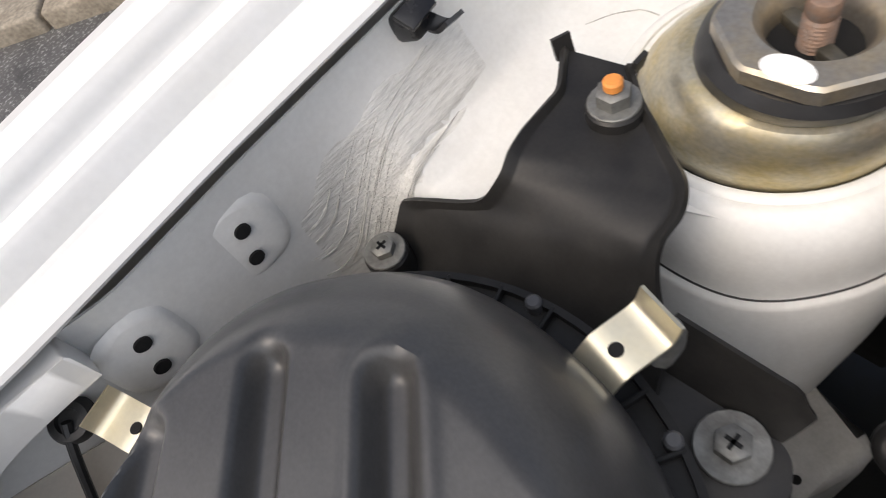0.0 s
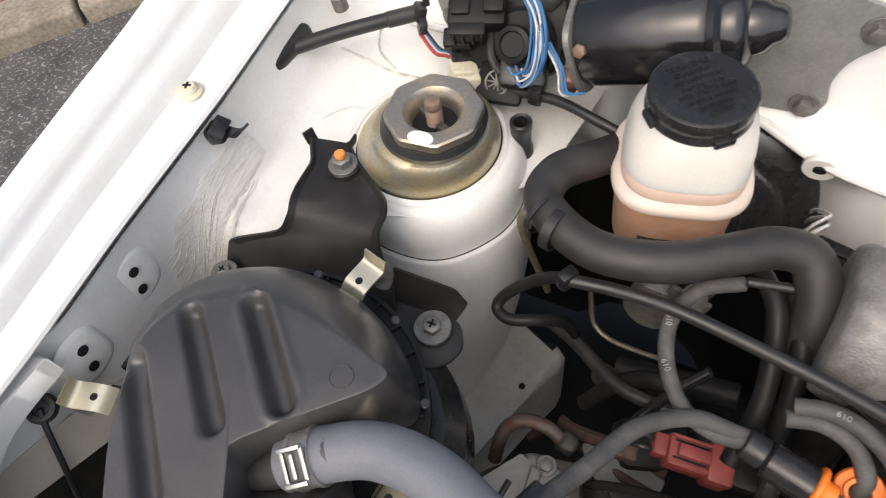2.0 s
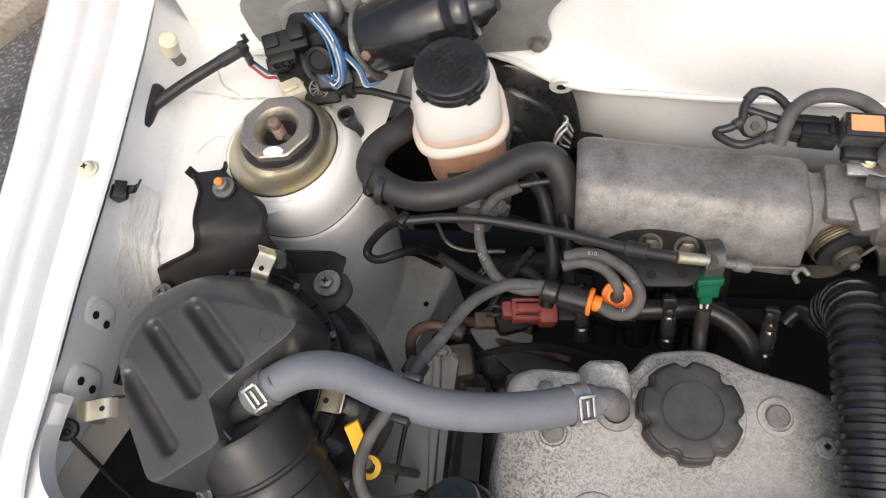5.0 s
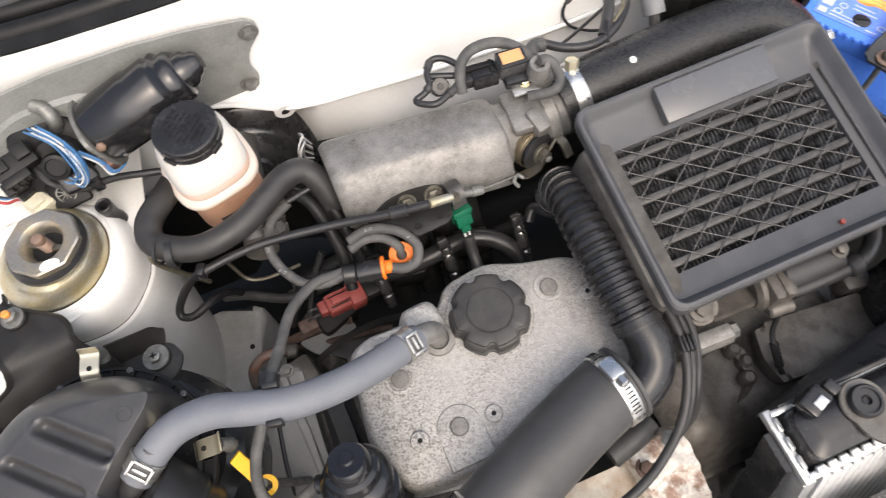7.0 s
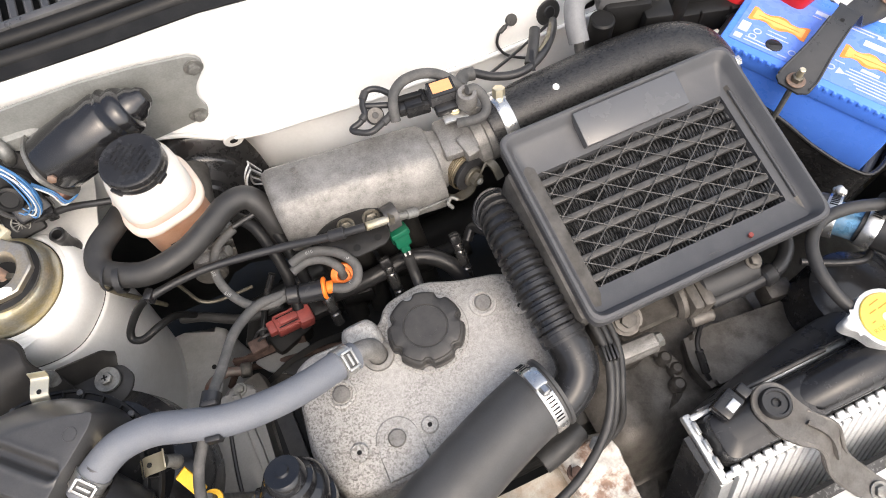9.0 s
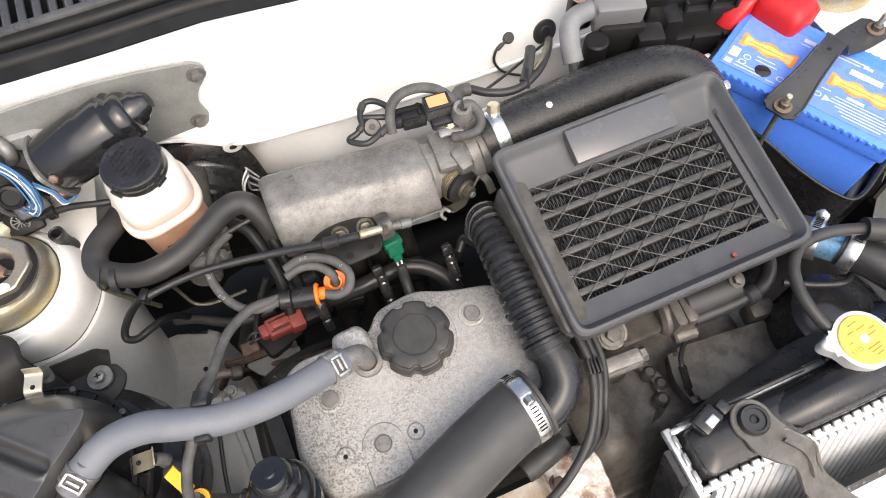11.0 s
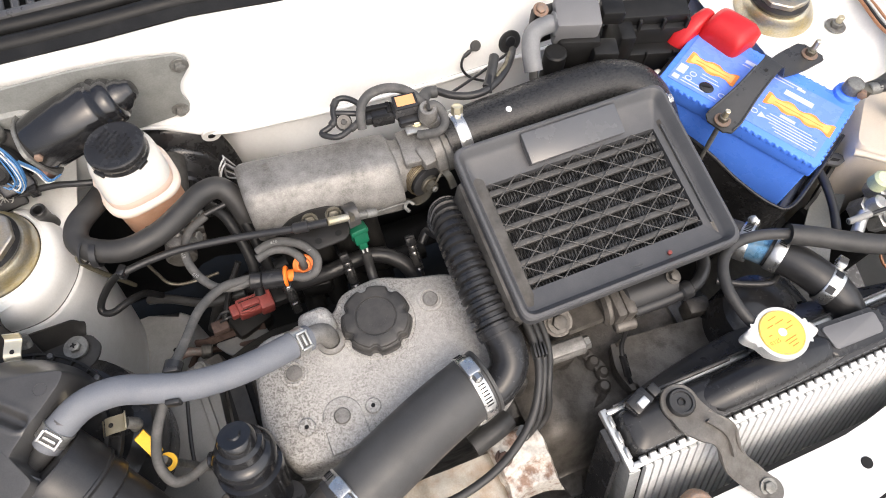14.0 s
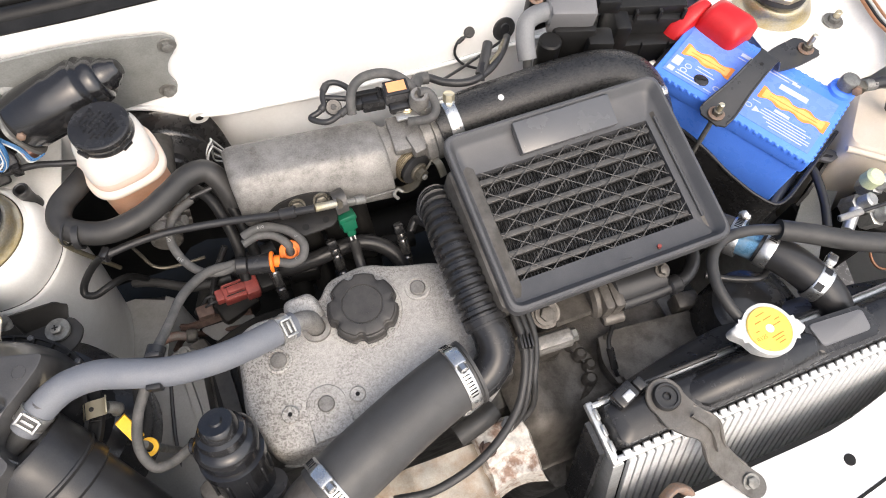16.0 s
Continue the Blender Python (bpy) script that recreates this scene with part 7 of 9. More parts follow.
for k in range(4):
    part("cable_tie", box((0.4075 + 0.0035 * k - 0.004, -0.118 - 0.0005 * k, 0.789), (0.0022, 0.014, 0.016), (0, 0, -10), bev=0.0006), M["rubber_clean"], wl)
part("loom_cap", rod((0.372, -0.176, 0.752), (0.366, -0.182, 0.746), 0.0062, 14, 0.001), M["print_grey"], wl)

# ---- bypass valve ----
bv = thing("bypass_valve", (0.115, -0.12, 0.72), "black plastic bypass valve with stepped round top", "valve")
vm = axis((0.119, -0.132, 0.772), (0.122, -0.099, 0.850))
part("valve_body", lathe([(0, -0.03), (0.026, -0.03), (0.0265, 0.020), (0.0290, 0.023), (0.0290, 0.031), (0.0262, 0.032), (0.0262, 0.044), (0.0280, 0.046), (0.0280, 0.052), (0.0250, 0.056), (0.0215, 0.058), (0.0205, 0.066), (0.0170, 0.068), (0.0160, 0.076), (0.0140, 0.079), (0.006, 0.079), (0.005, 0.081), (0, 0.081)], vm, 44), M["motor_black"], bv)
part("valve_port", rod((0.088, -0.102, 0.799), (0.112, -0.108, 0.803), 0.0075, 16, 0.001), M["motor_black"], bv)
part("valve_base", sweep([(0.130, -0.150, 0.755), (0.128, -0.165, 0.735), (0.115, -0.18, 0.71)], 0.024, 24, 5), M["plastic"], bv)
part("valve_flange", box((0.098, -0.142, 0.760), (0.034, 0.034, 0.030), (0, 0, 20), bev=0.008), M["alloy_dark"], bv)
for k in range(10):
    a = 2 * math.pi * k / 10
    part("body_rib", box(vm @ pose(0.0268 * math.cos(a), 0.0268 * math.sin(a), 0.006, 0, 0, math.degrees(a)), (0.0030, 0.0022, 0.026), bev=0.0005, seg=1), M["motor_black"], bv)

# ---- exhaust heat shield ----
hs = thing("heat_shield", (0.30, -0.2, 0.66), "pale rust-stained pressed metal exhaust heat shield", "heat shield")


def shield(u, v):
    """The main pressing: a flat top that folds down to the front, with a pressed rib."""
    x, y = 0.205 + 0.135 * u, -0.180 - 0.105 * v
    z = 0.716 - 0.010 * smooth(0.55, 0.7, v) - 0.045 * smooth(0.7, 1, v) + 0.006 * math.exp(-((u - 0.45) / 0.08) ** 2) - 0.012 * smooth(0.9, 1, u)
    return Vector((x, y, z + 0.0015 * noise.noise(Vector((x, y, 0)) * 60)))


def flange_casting(u, v):
    """The corroded flange beside the shield."""
    x, y = 0.332 + 0.064 * u, -0.172 - 0.070 * v
    edge = min(u, 1 - u, v, 1 - v)
    z = 0.700 + 0.030 * smooth(0, 0.12, edge) - 0.010 * smooth(0.55, 0.65, v) + 0.0035 * noise.noise(Vector((x, y, 0)) * 70)
    return Vector((x + 0.006 * noise.noise(Vector((v * 3, 0, 1))), y + 0.008 * math.sin(3 * u), z))


part("shield_plate", thicken(grid(40, 30, shield), -0.0015), M["heat_shield"], hs, sharp=60)
part("flange_casting", grid(34, 34, flange_casting), M["flange_rust"], hs, "pale corroded manifold flange", 60)
for x, y, z in ((0.344, -0.192, 0.729), (0.243, -0.214, 0.717), (0.30, -0.240, 0.706)):
    bolt("shield_bolt", hs, (x, y, z), M["rust"], r=0.006, washer=0.009, h=0.005)
part("pipe_stub", sweep([(0.318, -0.172, 0.742), (0.345, -0.166, 0.744), (0.362, -0.160, 0.742)], 0.011, 16, 5), M["rubber"], hs)
part("gasket", ribbon([(0.335, -0.148, 0.745), (0.36, -0.146, 0.742), (0.395, -0.120, 0.735), (0.41, -0.09, 0.73)], 0.018, 0.006, (0.4, 0.9, 0.2)), M["alloy"], hs)

# ---- gearbox, starter and lower clutter ----
gb = thing("gearbox", (0.52, -0.08, 0.45), "dirty cast alloy gearbox housing with ribs", "gearbox")
part("housing", prism([(0.405, 0.02), (0.47, 0.03), (0.60, 0.0), (0.66, -0.06), (0.62, -0.155), (0.50, -0.175), (0.41, -0.16)], 0.45, 0.640, bev=0.022, seg=4, round_=0.03), M["gear_alloy"], gb)
part("side_case", prism([(0.385, -0.13), (0.50, -0.155), (0.495, -0.215), (0.46, -0.25), (0.40, -0.245), (0.375, -0.20)], 0.42, 0.585, bev=0.020, seg=4, round_=0.025), M["gear_alloy"], gb)
def casting(u, v):
    """The top of the gearbox: a broad bell that rolls off to the front and the side."""
    x, y = 0.392 + 0.250 * u, -0.010 - 0.215 * v
    z = 0.664 + 0.018 * math.exp(-((x - 0.425) / 0.03) ** 2)
    z += 0.002 * noise.noise(Vector((x, y, 0)) * 30) - 0.06 * smooth(0.72, 1.0, v) ** 2 - 0.05 * smooth(0.85, 1, u)
    return Vector((x, y, z))


part("casting", thicken(grid(90, 80, casting), -0.004), M["gear_alloy"], gb, "dark oily gearbox bell casting", 60)
part("upper_case", prism([(0.520, -0.118), (0.552, -0.121), (0.636, -0.130), (0.642, -0.146), (0.628, -0.172), (0.560, -0.180), (0.514, -0.176), (0.508, -0.150)], 0.58, 0.6930, bev=0.006, seg=3, round_=0.008), M["gear_alloy"], gb, "flat brown-stained upper case")
part("case_rib", ribbon([(0.516, -0.122, 0.694), (0.509, -0.150, 0.694), (0.515, -0.176, 0.690)], 0.006, 0.006, (1, 0, 0)), M["gear_alloy"], gb)
part("case_step", box((0.6300, -0.118, 0.690), (0.028, 0.020, 0.030), (0, 0, -8), bev=0.004), M["gear_alloy"], gb)
for x, y, r in ((0.487, -0.113, 0.0075), (0.492, -0.128, 0.0080), (0.497, -0.143, 0.0075), (0.490, -0.158, 0.0085)):
    part("joint_boss", lathe([(0, 0.010), (r * 0.55, 0.010), (r * 0.85, 0.0075), (r, 0.002), (r * 1.05, -0.02), (0, -0.02)], Matrix.Translation((x, y, 0.674)), 18), M["gear_alloy"], gb)
part("joint_lip", ribbon([(0.482, -0.102, 0.676), (0.490, -0.120, 0.677), (0.497, -0.142, 0.676), (0.490, -0.162, 0.673), (0.476, -0.172, 0.668)], 0.012, 0.006, (1, 0.2, 0)), M["gear_alloy"], gb)
part("sensor_wire", sweep([(0.5220, -0.1150, 0.760), (0.5170, -0.1260, 0.735), (0.5125, -0.1340, 0.724), (0.5105, -0.1460, 0.716), (0.5110, -0.1580, 0.706), (0.5140, -0.1680, 0.696)], 0.0026, 10, 6), M["rubber_clean"], gb)
part("wire_sleeve", rod((0.5112, -0.1410, 0.7195), (0.5118, -0.1620, 0.7030), 0.0042, 14, 0.001), M["plastic_gloss"], gb)
part("lug", rod((0.4270, -0.1165, 0.742), (0.4700, -0.1185, 0.744), 0.0105, 20, 0.003), M["alloy_plenum"], gb, "bare alloy mounting lug")
part("lug_flat", box((0.4470, -0.1175, 0.7485), (0.044, 0.015, 0.010), (0, 0, -3), bev=0.003), M["alloy_plenum"], gb)
part("lug_foot", box((0.4480, -0.1150, 0.70), (0.034, 0.014, 0.08), (0, 0, -6), bev=0.003), M["gear_alloy"], gb)
bolt("lug_bolt", gb, (0.4700, -0.1185, 0.744), M["bolt_grey"], up=(1, -0.05, 0.05), r=0.0075, h=0.006)
for x, y, z in ((0.425, -0.150, 0.668), (0.470, -0.168, 0.655)):
    part("web_bolt", hexa((x, y, z - 0.01), (x, y - 0.002, z + 0.008), 0.007), M["bolt_grey"], gb)
ds = thing("distributor", (0.47, -0.06, 0.74), "black distributor and coil tube under the cooler", "distributor")
part("flange", rod((0.495, -0.094, 0.765), (0.507, -0.0955, 0.766), 0.021, 28, 0.004), M["gear_alloy"], ds)
part("barrel", rod((0.520, -0.094, 0.768), (0.580, -0.098, 0.770), 0.0205, 26, 0.003), M["rubber_clean"], ds)
part("tube", sweep([(0.524, -0.113, 0.772), (0.560, -0.1145, 0.774), (0.585, -0.114, 0.776), (0.602, -0.110, 0.778), (0.616, -0.098, 0.780), (0.622, -0.080, 0.782)], 0.0072, 14, 6), M["rubber_clean"], ds)
part("tube_collar", rod((0.578, -0.1145, 0.7755), (0.592, -0.1130, 0.7765), 0.0100, 18, 0.002), M["rubber_clean"], ds)
part("clamp_block", box((0.5085, -0.099, 0.770), (0.012, 0.038, 0.036), (0, 0, -5), bev=0.005), M["gear_alloy"], ds, "cast two-lobed clamp")
part("clamp_half", box((0.5200, -0.1035, 0.770), (0.013, 0.030, 0.032), (0, 0, -5), bev=0.005), M["gear_alloy"], ds)
part("clamp_ear", rod((0.5030, -0.1180, 0.757), (0.5270, -0.1205, 0.758), 0.0072, 16, 0.002), M["gear_alloy"], ds)
bolt("clamp_bolt", ds, (0.574, -0.0985, 0.7895), M["bolt_dark"], up=(0.1, -0.25, 1), r=0.0055, washer=0.0085, h=0.005)
part("mount_ear", lathe([(0, 0), (0.0155, 0), (0.0150, -0.006), (0.0140, -0.020), (0, -0.020)], axis((0.447, -0.0935, 0.768), (0.446, -0.104, 0.790)), 26), M["gear_alloy"], ds)
bolt("clamp_bolt", ds, (0.447, -0.0935, 0.768), M["bolt_dark"], up=(0, -0.4, 1), r=0.0080, washer=0.0125, h=0.006)
part("strap", ribbon([(0.455, -0.094, 0.757), (0.475, -0.095, 0.760), (0.500, -0.096, 0.764)], 0.026, 0.008, (0, 1, -0.25)), M["gear_alloy"], ds)
part("strap_slot", ribbon([(0.479, -0.098, 0.7642), (0.486, -0.099, 0.7652)], 0.016, 0.0016, (0, 1, -0.25)), M["dark"], ds)
part("foot", box((0.47, -0.075, 0.72), (0.08, 0.03, 0.08), bev=0.006), M["alloy_dark"], ds)
lo = thing("lower_pipework", (0.12, 0.08, 0.60), "rusty pipes and dark hoses low in the bay", "pipes")
part("rust_pipe", sweep([(0.060, 0.055, 0.655), (0.075, 0.062, 0.668), (0.10, 0.056, 0.675), (0.13, 0.046, 0.685), (0.165, 0.036, 0.70), (0.19, 0.03, 0.70)], 0.0036, 12, 6), M["rust"], lo)
part("rust_rail", ribbon([(0.105, 0.030, 0.690), (0.14, 0.036, 0.705), (0.18, 0.036, 0.715), (0.23, 0.026, 0.716)], 0.006, 0.003, (0, 0.8, 0.6)), M["iron_shaded"], lo)
part("black_web", prism([(0.120, 0.034), (0.160, 0.046), (0.200, 0.018), (0.180, 0.004), (0.150, 0.010)], 0.690, 0.694, bev=0.001, round_=0.008), M["rubber"], lo)
part("dark_hose", sweep([(0.085, 0.115, 0.60), (0.11, 0.13, 0.64), (0.14, 0.13, 0.66), (0.18, 0.10, 0.65)], 0.007, 12, 6), M["rubber"], lo)
part("dark_hose", sweep([(0.045, 0.13, 0.70), (0.07, 0.115, 0.715), (0.11, 0.09, 0.725), (0.15, 0.085, 0.73)], 0.005, 10, 6), M["rubber"], lo)
part("foil_wire", sweep([(0.118, 0.060, 0.72), (0.130, 0.078, 0.735), (0.142, 0.092, 0.750), (0.156, 0.104, 0.765)], 0.0036, 10, 6), M["plastic_gloss"], lo)
bolt("loose_nut", lo, (0.090, 0.173, 0.534), M["zinc_dull"], up=(0.2, -0.5, 0.8), r=0.009, washer=0.012, h=0.008, stud=0.008)
part("cast_elbow", sweep([(0.10, 0.02, 0.660), (0.118, 0.030, 0.672), (0.125, 0.016, 0.68)], 0.012, 14, 5), M["alloy_dark"], lo)
part("valve_block", box((0.14, 0.075, 0.68), (0.045, 0.035, 0.04), (10, 5, 20), bev=0.006), M["iron_shaded"], lo)
part("valve_block", box((0.215, 0.085, 0.70), (0.06, 0.03, 0.05), (0, 0, -8), bev=0.006), M["iron_shaded"], lo)
part("steering_rack", rod((0.13, 0.20, 0.50), (0.60, 0.20, 0.50), 0.026, 16), M["iron_shaded"], lo)
part("cross_tube", rod((0.10, 0.165, 0.58), (0.20, 0.17, 0.60), 0.012, 14), M["rubber"], lo)
LOW, PIVOT = 1.12, Vector((0.20, -0.12, 1.26))
lo.location = PIVOT + (lo.location - PIVOT) * LOW
lo.scale = (LOW, LOW, LOW)

# ---- intercooler with its duct frame ----
ic = thing("intercooler", (0.51, -0.015, 0.80), "finned intercooler core in a charcoal plastic duct frame", "intercooler")
IX0, IX1, IY0, IY1 = 0.3940, 0.6335, -0.1030, 0.0800


def iz(y):
    return 0.8430 + (y + 0.10) * 0.172


def frame_ring(inset, dz, corner=0.013):
    a, b, c, d = [inset] * 4 if not isinstance(inset, tuple) else inset
    poly = [(IX0 + a, IY0 + c), (IX1 - b, IY0 + c), (IX1 - b, IY1 - d), (IX0 + a, IY1 - d)]
    return [Vector((p.x, p.y, iz(p.y) + dz)) for p in rounded(poly, corner, 5)]


bm = bmesh.new()
levels = [frame_ring(0.0, -0.012), frame_ring(0.0, -0.002), frame_ring(0.0015, 0.0), frame_ring(0.004, 0.0002), frame_ring(0.0065, -0.002, 0.010), frame_ring((0.0085, 0.0095, 0.009, 0.009), -0.008, 0.008), frame_ring((0.010, 0.0125, 0.011, 0.013), -0.011, 0.007),
          frame_ring((0.0180, 0.0240, 0.0315, 0.039), -0.015, 0.002), frame_ring((0.0190, 0.0250, 0.0325, 0.040), -0.030, 0.002)]
rings = [[bm.verts.new(p) for p in lv] for lv in levels]
n = len(rings[0])
for a, b in zip(rings, rings[1:]):
    for k in range(n):
        bm.faces.new((a[k], a[(k + 1) % n], b[(k + 1) % n], b[k]))
fr = part("duct_frame", bm, M["duct_grey"], ic, "charcoal plastic duct frame with a raised rim", 32)
part("rear_ramp", box((0.5205, 0.0590, iz(0.0590) - 0.0075), (0.107, 0.033, 0.012), (20, 0, 0), bev=0.0012), M["duct_gloss"], fr, "smooth glossy ramp")
part("side_rib", sweep([(IX1 - 0.0165, IY0 + 0.03, iz(IY0 + 0.03) - 0.0105), (IX1 - 0.0165, 0.04, iz(0.04) - 0.0105)], 0.0016, 8, 4), M["duct_grey"], fr)
part("red_dot", rod((0.560, -0.087, iz(-0.087) - 0.0085), (0.560, -0.087, iz(-0.087) - 0.0115), 0.0022, 14, 0.0002), M["red_brown"], fr)
part("moulded_mark", prism([(0, 0), (0.012, -0.001), (0.010, 0.001)], 0, 0.0012, Matrix.Translation((0.515, -0.088, iz(-0.088) - 0.0065))), M["duct_grey"], fr)
CX0, CX1, CY0, CY1 = IX0 + 0.0175, IX1 - 0.0235, IY0 + 0.031, IY1 - 0.0385
# plain black slab in place of the shaded depth of the core
core = part("core", box((0.509, -0.0155, iz(-0.0155) - 0.0585), (CX1 - CX0 + 0.02, CY1 - CY0 + 0.02, 0.055), (9.8, 0, 0), bev=0.003), M["fin_gap_shade"], ic, "black slab for the shade behind the cooler fins")
part("end_tank", box((IX0 + 0.010, -0.015, iz(-0.0155) - 0.042), (0.03, 0.15, 0.06), (9.8, 0, 0), bev=0.008), M["alloy_dark"], ic)
part("end_tank", box((IX1 - 0.008, -0.015, iz(-0.0155) - 0.042), (0.03, 0.15, 0.06), (9.8, 0, 0), bev=0.008), M["alloy_dark"], ic)
NB = 6
pitch = (CY1 - CY0) / NB
for k in range(NB):
    y = CY0 + (k + 0.5) * pitch
    part("tube_bar", box((0.509, y, iz(y) - 0.0185), (CX1 - CX0, pitch * 0.36, 0.006), (9.8, 0, 0), bev=0.0018), M["bar_dark"], ic)
# folded fins between the bars, one strip a row
for k in range(NB + 1):
    y = CY0 + k * pitch
    fb = bmesh.new()
    nf = 108
    h = pitch * 0.32
    prev = None
    for j in range(nf + 1):
        x = CX0 + (CX1 - CX0) * j / nf
        s = h if j % 2 else -h
        yy = y + s
        cur = [fb.verts.new((x, yy, iz(yy) - 0.0205)), fb.verts.new((x, yy, iz(yy) - 0.0220))]
        if prev:
            fb.faces.new((prev[0], cur[0], cur[1], prev[1]))
        prev = cur
    part("fin_strip", thicken(fb, 0.00035), M["fin_bright"], ic, kind="stuff")
# diamond mesh over the core
mz = -0.0142
mesh_parts = []
for d in (1, -1):
    for k in range(-12, 10):
        x0 = CX0 + k * 0.0325 + 0.008
        pts = []
        steps = 24
        for j in range(steps + 1):
            y = CY0 + (CY1 - CY0) * j / steps
            x = x0 + d * (y - CY0) * 1.42 + (0.0 if d > 0 else 0.2275)
            if CX0 <= x <= CX1:
                pts.append(Vector((x, y, iz(y) + mz)))
        if len(pts) > 2:
            mesh_parts.append(sweep([pts[0], pts[len(pts) // 2], pts[-1]], 0.00058, 5, 2))
part("mesh_screen", join(*mesh_parts), M["mesh_grey"], ic, "thin diamond mesh screen", kind="stuff")
bolt("side_bolt", ic, (IX1 + 0.001, 0.062, iz(0.062) - 0.008), M["steel"], up=(1, 0, 0.2), r=0.005, washer=0.007, h=0.005)

# intercooler pipe from the throttle
dp = thing("intercooler_pipe", (0.52, 0.12, 0.80), "black rubber intercooler pipe along the bulkhead", "pipe")
part("pipe", sweep([(0.408, 0.122, 0.822), (0.44, 0.123, 0.826), (0.50, 0.124, 0.829), (0.56, 0.125, 0.830), (0.605, 0.123, 0.828), (0.634, 0.112, 0.822), (0.645, 0.09, 0.81), (0.640, 0.06, 0.80)], 0.0305, 32, 8), M["rubber_weave"], dp)
part("white_dot", lathe([(0, 0), (0.0034, 0), (0.0030, 0.0010), (0, 0.0013)], axis((0.476, 0.1155, 0.8578), (0.476, 0.112, 0.872)), 18), M["white_mark"], dp, "white paint dot")
clamp("worm_clamp", (0.424, 0.1225, 0.824), (1, 0.02, 0.08), 0.0308, 0.013, dp, (0, 0.45, 1), worm=False)
part("clamp_screw", hexa((0.424, 0.1320, 0.8530), (0.4255, 0.1360, 0.8630), 0.0062), M["zinc_bright"], dp)
part("clamp_bridge", box((0.424, 0.1335, 0.8515), (0.011, 0.016, 0.007), (-24, 4, 0), bev=0.002), M["zinc_plated"], dp)

# ---- battery ----
BT = 0.815


def battery_frame(deg, corner, half_long, half_wide):
    """A frame at the lid's centre: x along the battery, y across it."""
    a = Vector((math.cos(radians(deg)), math.sin(radians(deg)), 0))
    b = Vector((-a.y, a.x, 0))
    m = Matrix((a, b, UP)).transposed().to_4x4()
    m.translation = Vector(corner) - a * half_long + b * half_wide
    return m


hmx = battery_frame(-67.5, (0.7660, -0.0430, 0), 0.0975, 0.0650)
bmx = battery_frame(-59.8, (0.7765, -0.0512, 0), 0.1000, 0.0560) @ Matrix.Diagonal((1.025, 0.862, 1, 1))
bat_long = hmx.to_3x3() @ Vector((1, 0, 0))
bat = thing("battery", bmx @ Matrix.Translation((0, 0, 0.63)), "bright blue car battery with orange and blue label", "battery")
part("case", box(bmx @ pose(0, 0, 0.712), (0.188, 0.123, 0.165), bev=0.004), M["blue"], bat)
lid = part("lid", box(bmx @ pose(0, 0, BT - 0.011), (0.195, 0.130, 0.022), bev=0.003), M["blue"], bat, "blue plastic battery lid")
for s in (-1, 1):
    for k in range(23):
        part("lid_tooth", box(bmx @ pose(-0.092 + k * 0.0084, s * 0.0645, BT - 0.0035), (0.0048, 0.004, 0.005), bev=0.001, seg=1), M["blue"], lid)
for k in range(13):
    part("lid_tooth", box(bmx @ pose(0.0970, -0.055 + k * 0.0092, BT - 0.0035), (0.004, 0.0052, 0.005), bev=0.001, seg=1), M["blue"], lid)
lab = part("label", box(bmx @ pose(0, -0.006, BT + 0.0004), (0.180, 0.098, 0.0008), bev=0.0002, seg=1), M["label_blue"], bat, "printed blue label")


def lobes(x0, x1, y, n, half, z0, z1, phase=0.0):
    """A printed bar whose edges swell and pinch n times."""
    up, low = [], []
    for k in range(8 * n + 1):
        t = k / (8 * n)
        h = half * (0.80 + 0.20 * max(-1, min(1, 2.2 * math.cos(2 * math.pi * (t * n + phase)))))
        up.append((x0 + (x1 - x0) * t, y + h))
        low.append((x0 + (x1 - x0) * t, y - h))
    return prism(up + low[::-1], z0, z1, bmx)


for x0, x1, y, n in ((-0.084, -0.024, -0.005, 2), (0.012, 0.092, -0.003, 3)):
    part("orange_patch", lobes(x0, x1, y, n, 0.0112, BT + 0.0008, BT + 0.0011), M["label_orange"], lab, "orange printed block")
    part("orange_core", lobes(x0 + 0.004, x1 - 0.004, y, n, 0.0072, BT + 0.0011, BT + 0.0014), M["orange_pale"], lab, "paler orange print")
    part("orange_line", box(bmx @ pose((x0 + x1) / 2, y - 0.0005, BT + 0.0015), ((x1 - x0) * 0.72, 0.0012, 0.0004), bev=0), M["label_orange"], lab)
part("pale_strip", box(bmx @ pose(0.043, 0.021, BT + 0.0010), (0.034, 0.009, 0.0004), bev=0), M["label_pale"], lab, "pale printed strip")
for x0, x1, y in ((-0.060, -0.040, -0.022), (-0.060, -0.036, -0.028), (-0.076, -0.040, -0.044), (-0.076, -0.046, -0.049), (-0.040, -0.030, -0.050), (0.026, 0.076, -0.026), (0.024, 0.084, -0.031), (0.024, 0.080, -0.0355), (0.030, 0.086, -0.040), (0.036, 0.086, -0.0445), (0.040, 0.080, -0.049), (0.010, 0.020, -0.022), (-0.030, -0.020, 0.028), (0.004, 0.032, 0.034), (0.010, 0.040, 0.039)):
    part("print_bar", box(bmx @ pose((x0 + x1) / 2, y, BT + 0.0011), (x1 - x0, 0.0014, 0.0005), bev=0), M["label_pale"], lab)
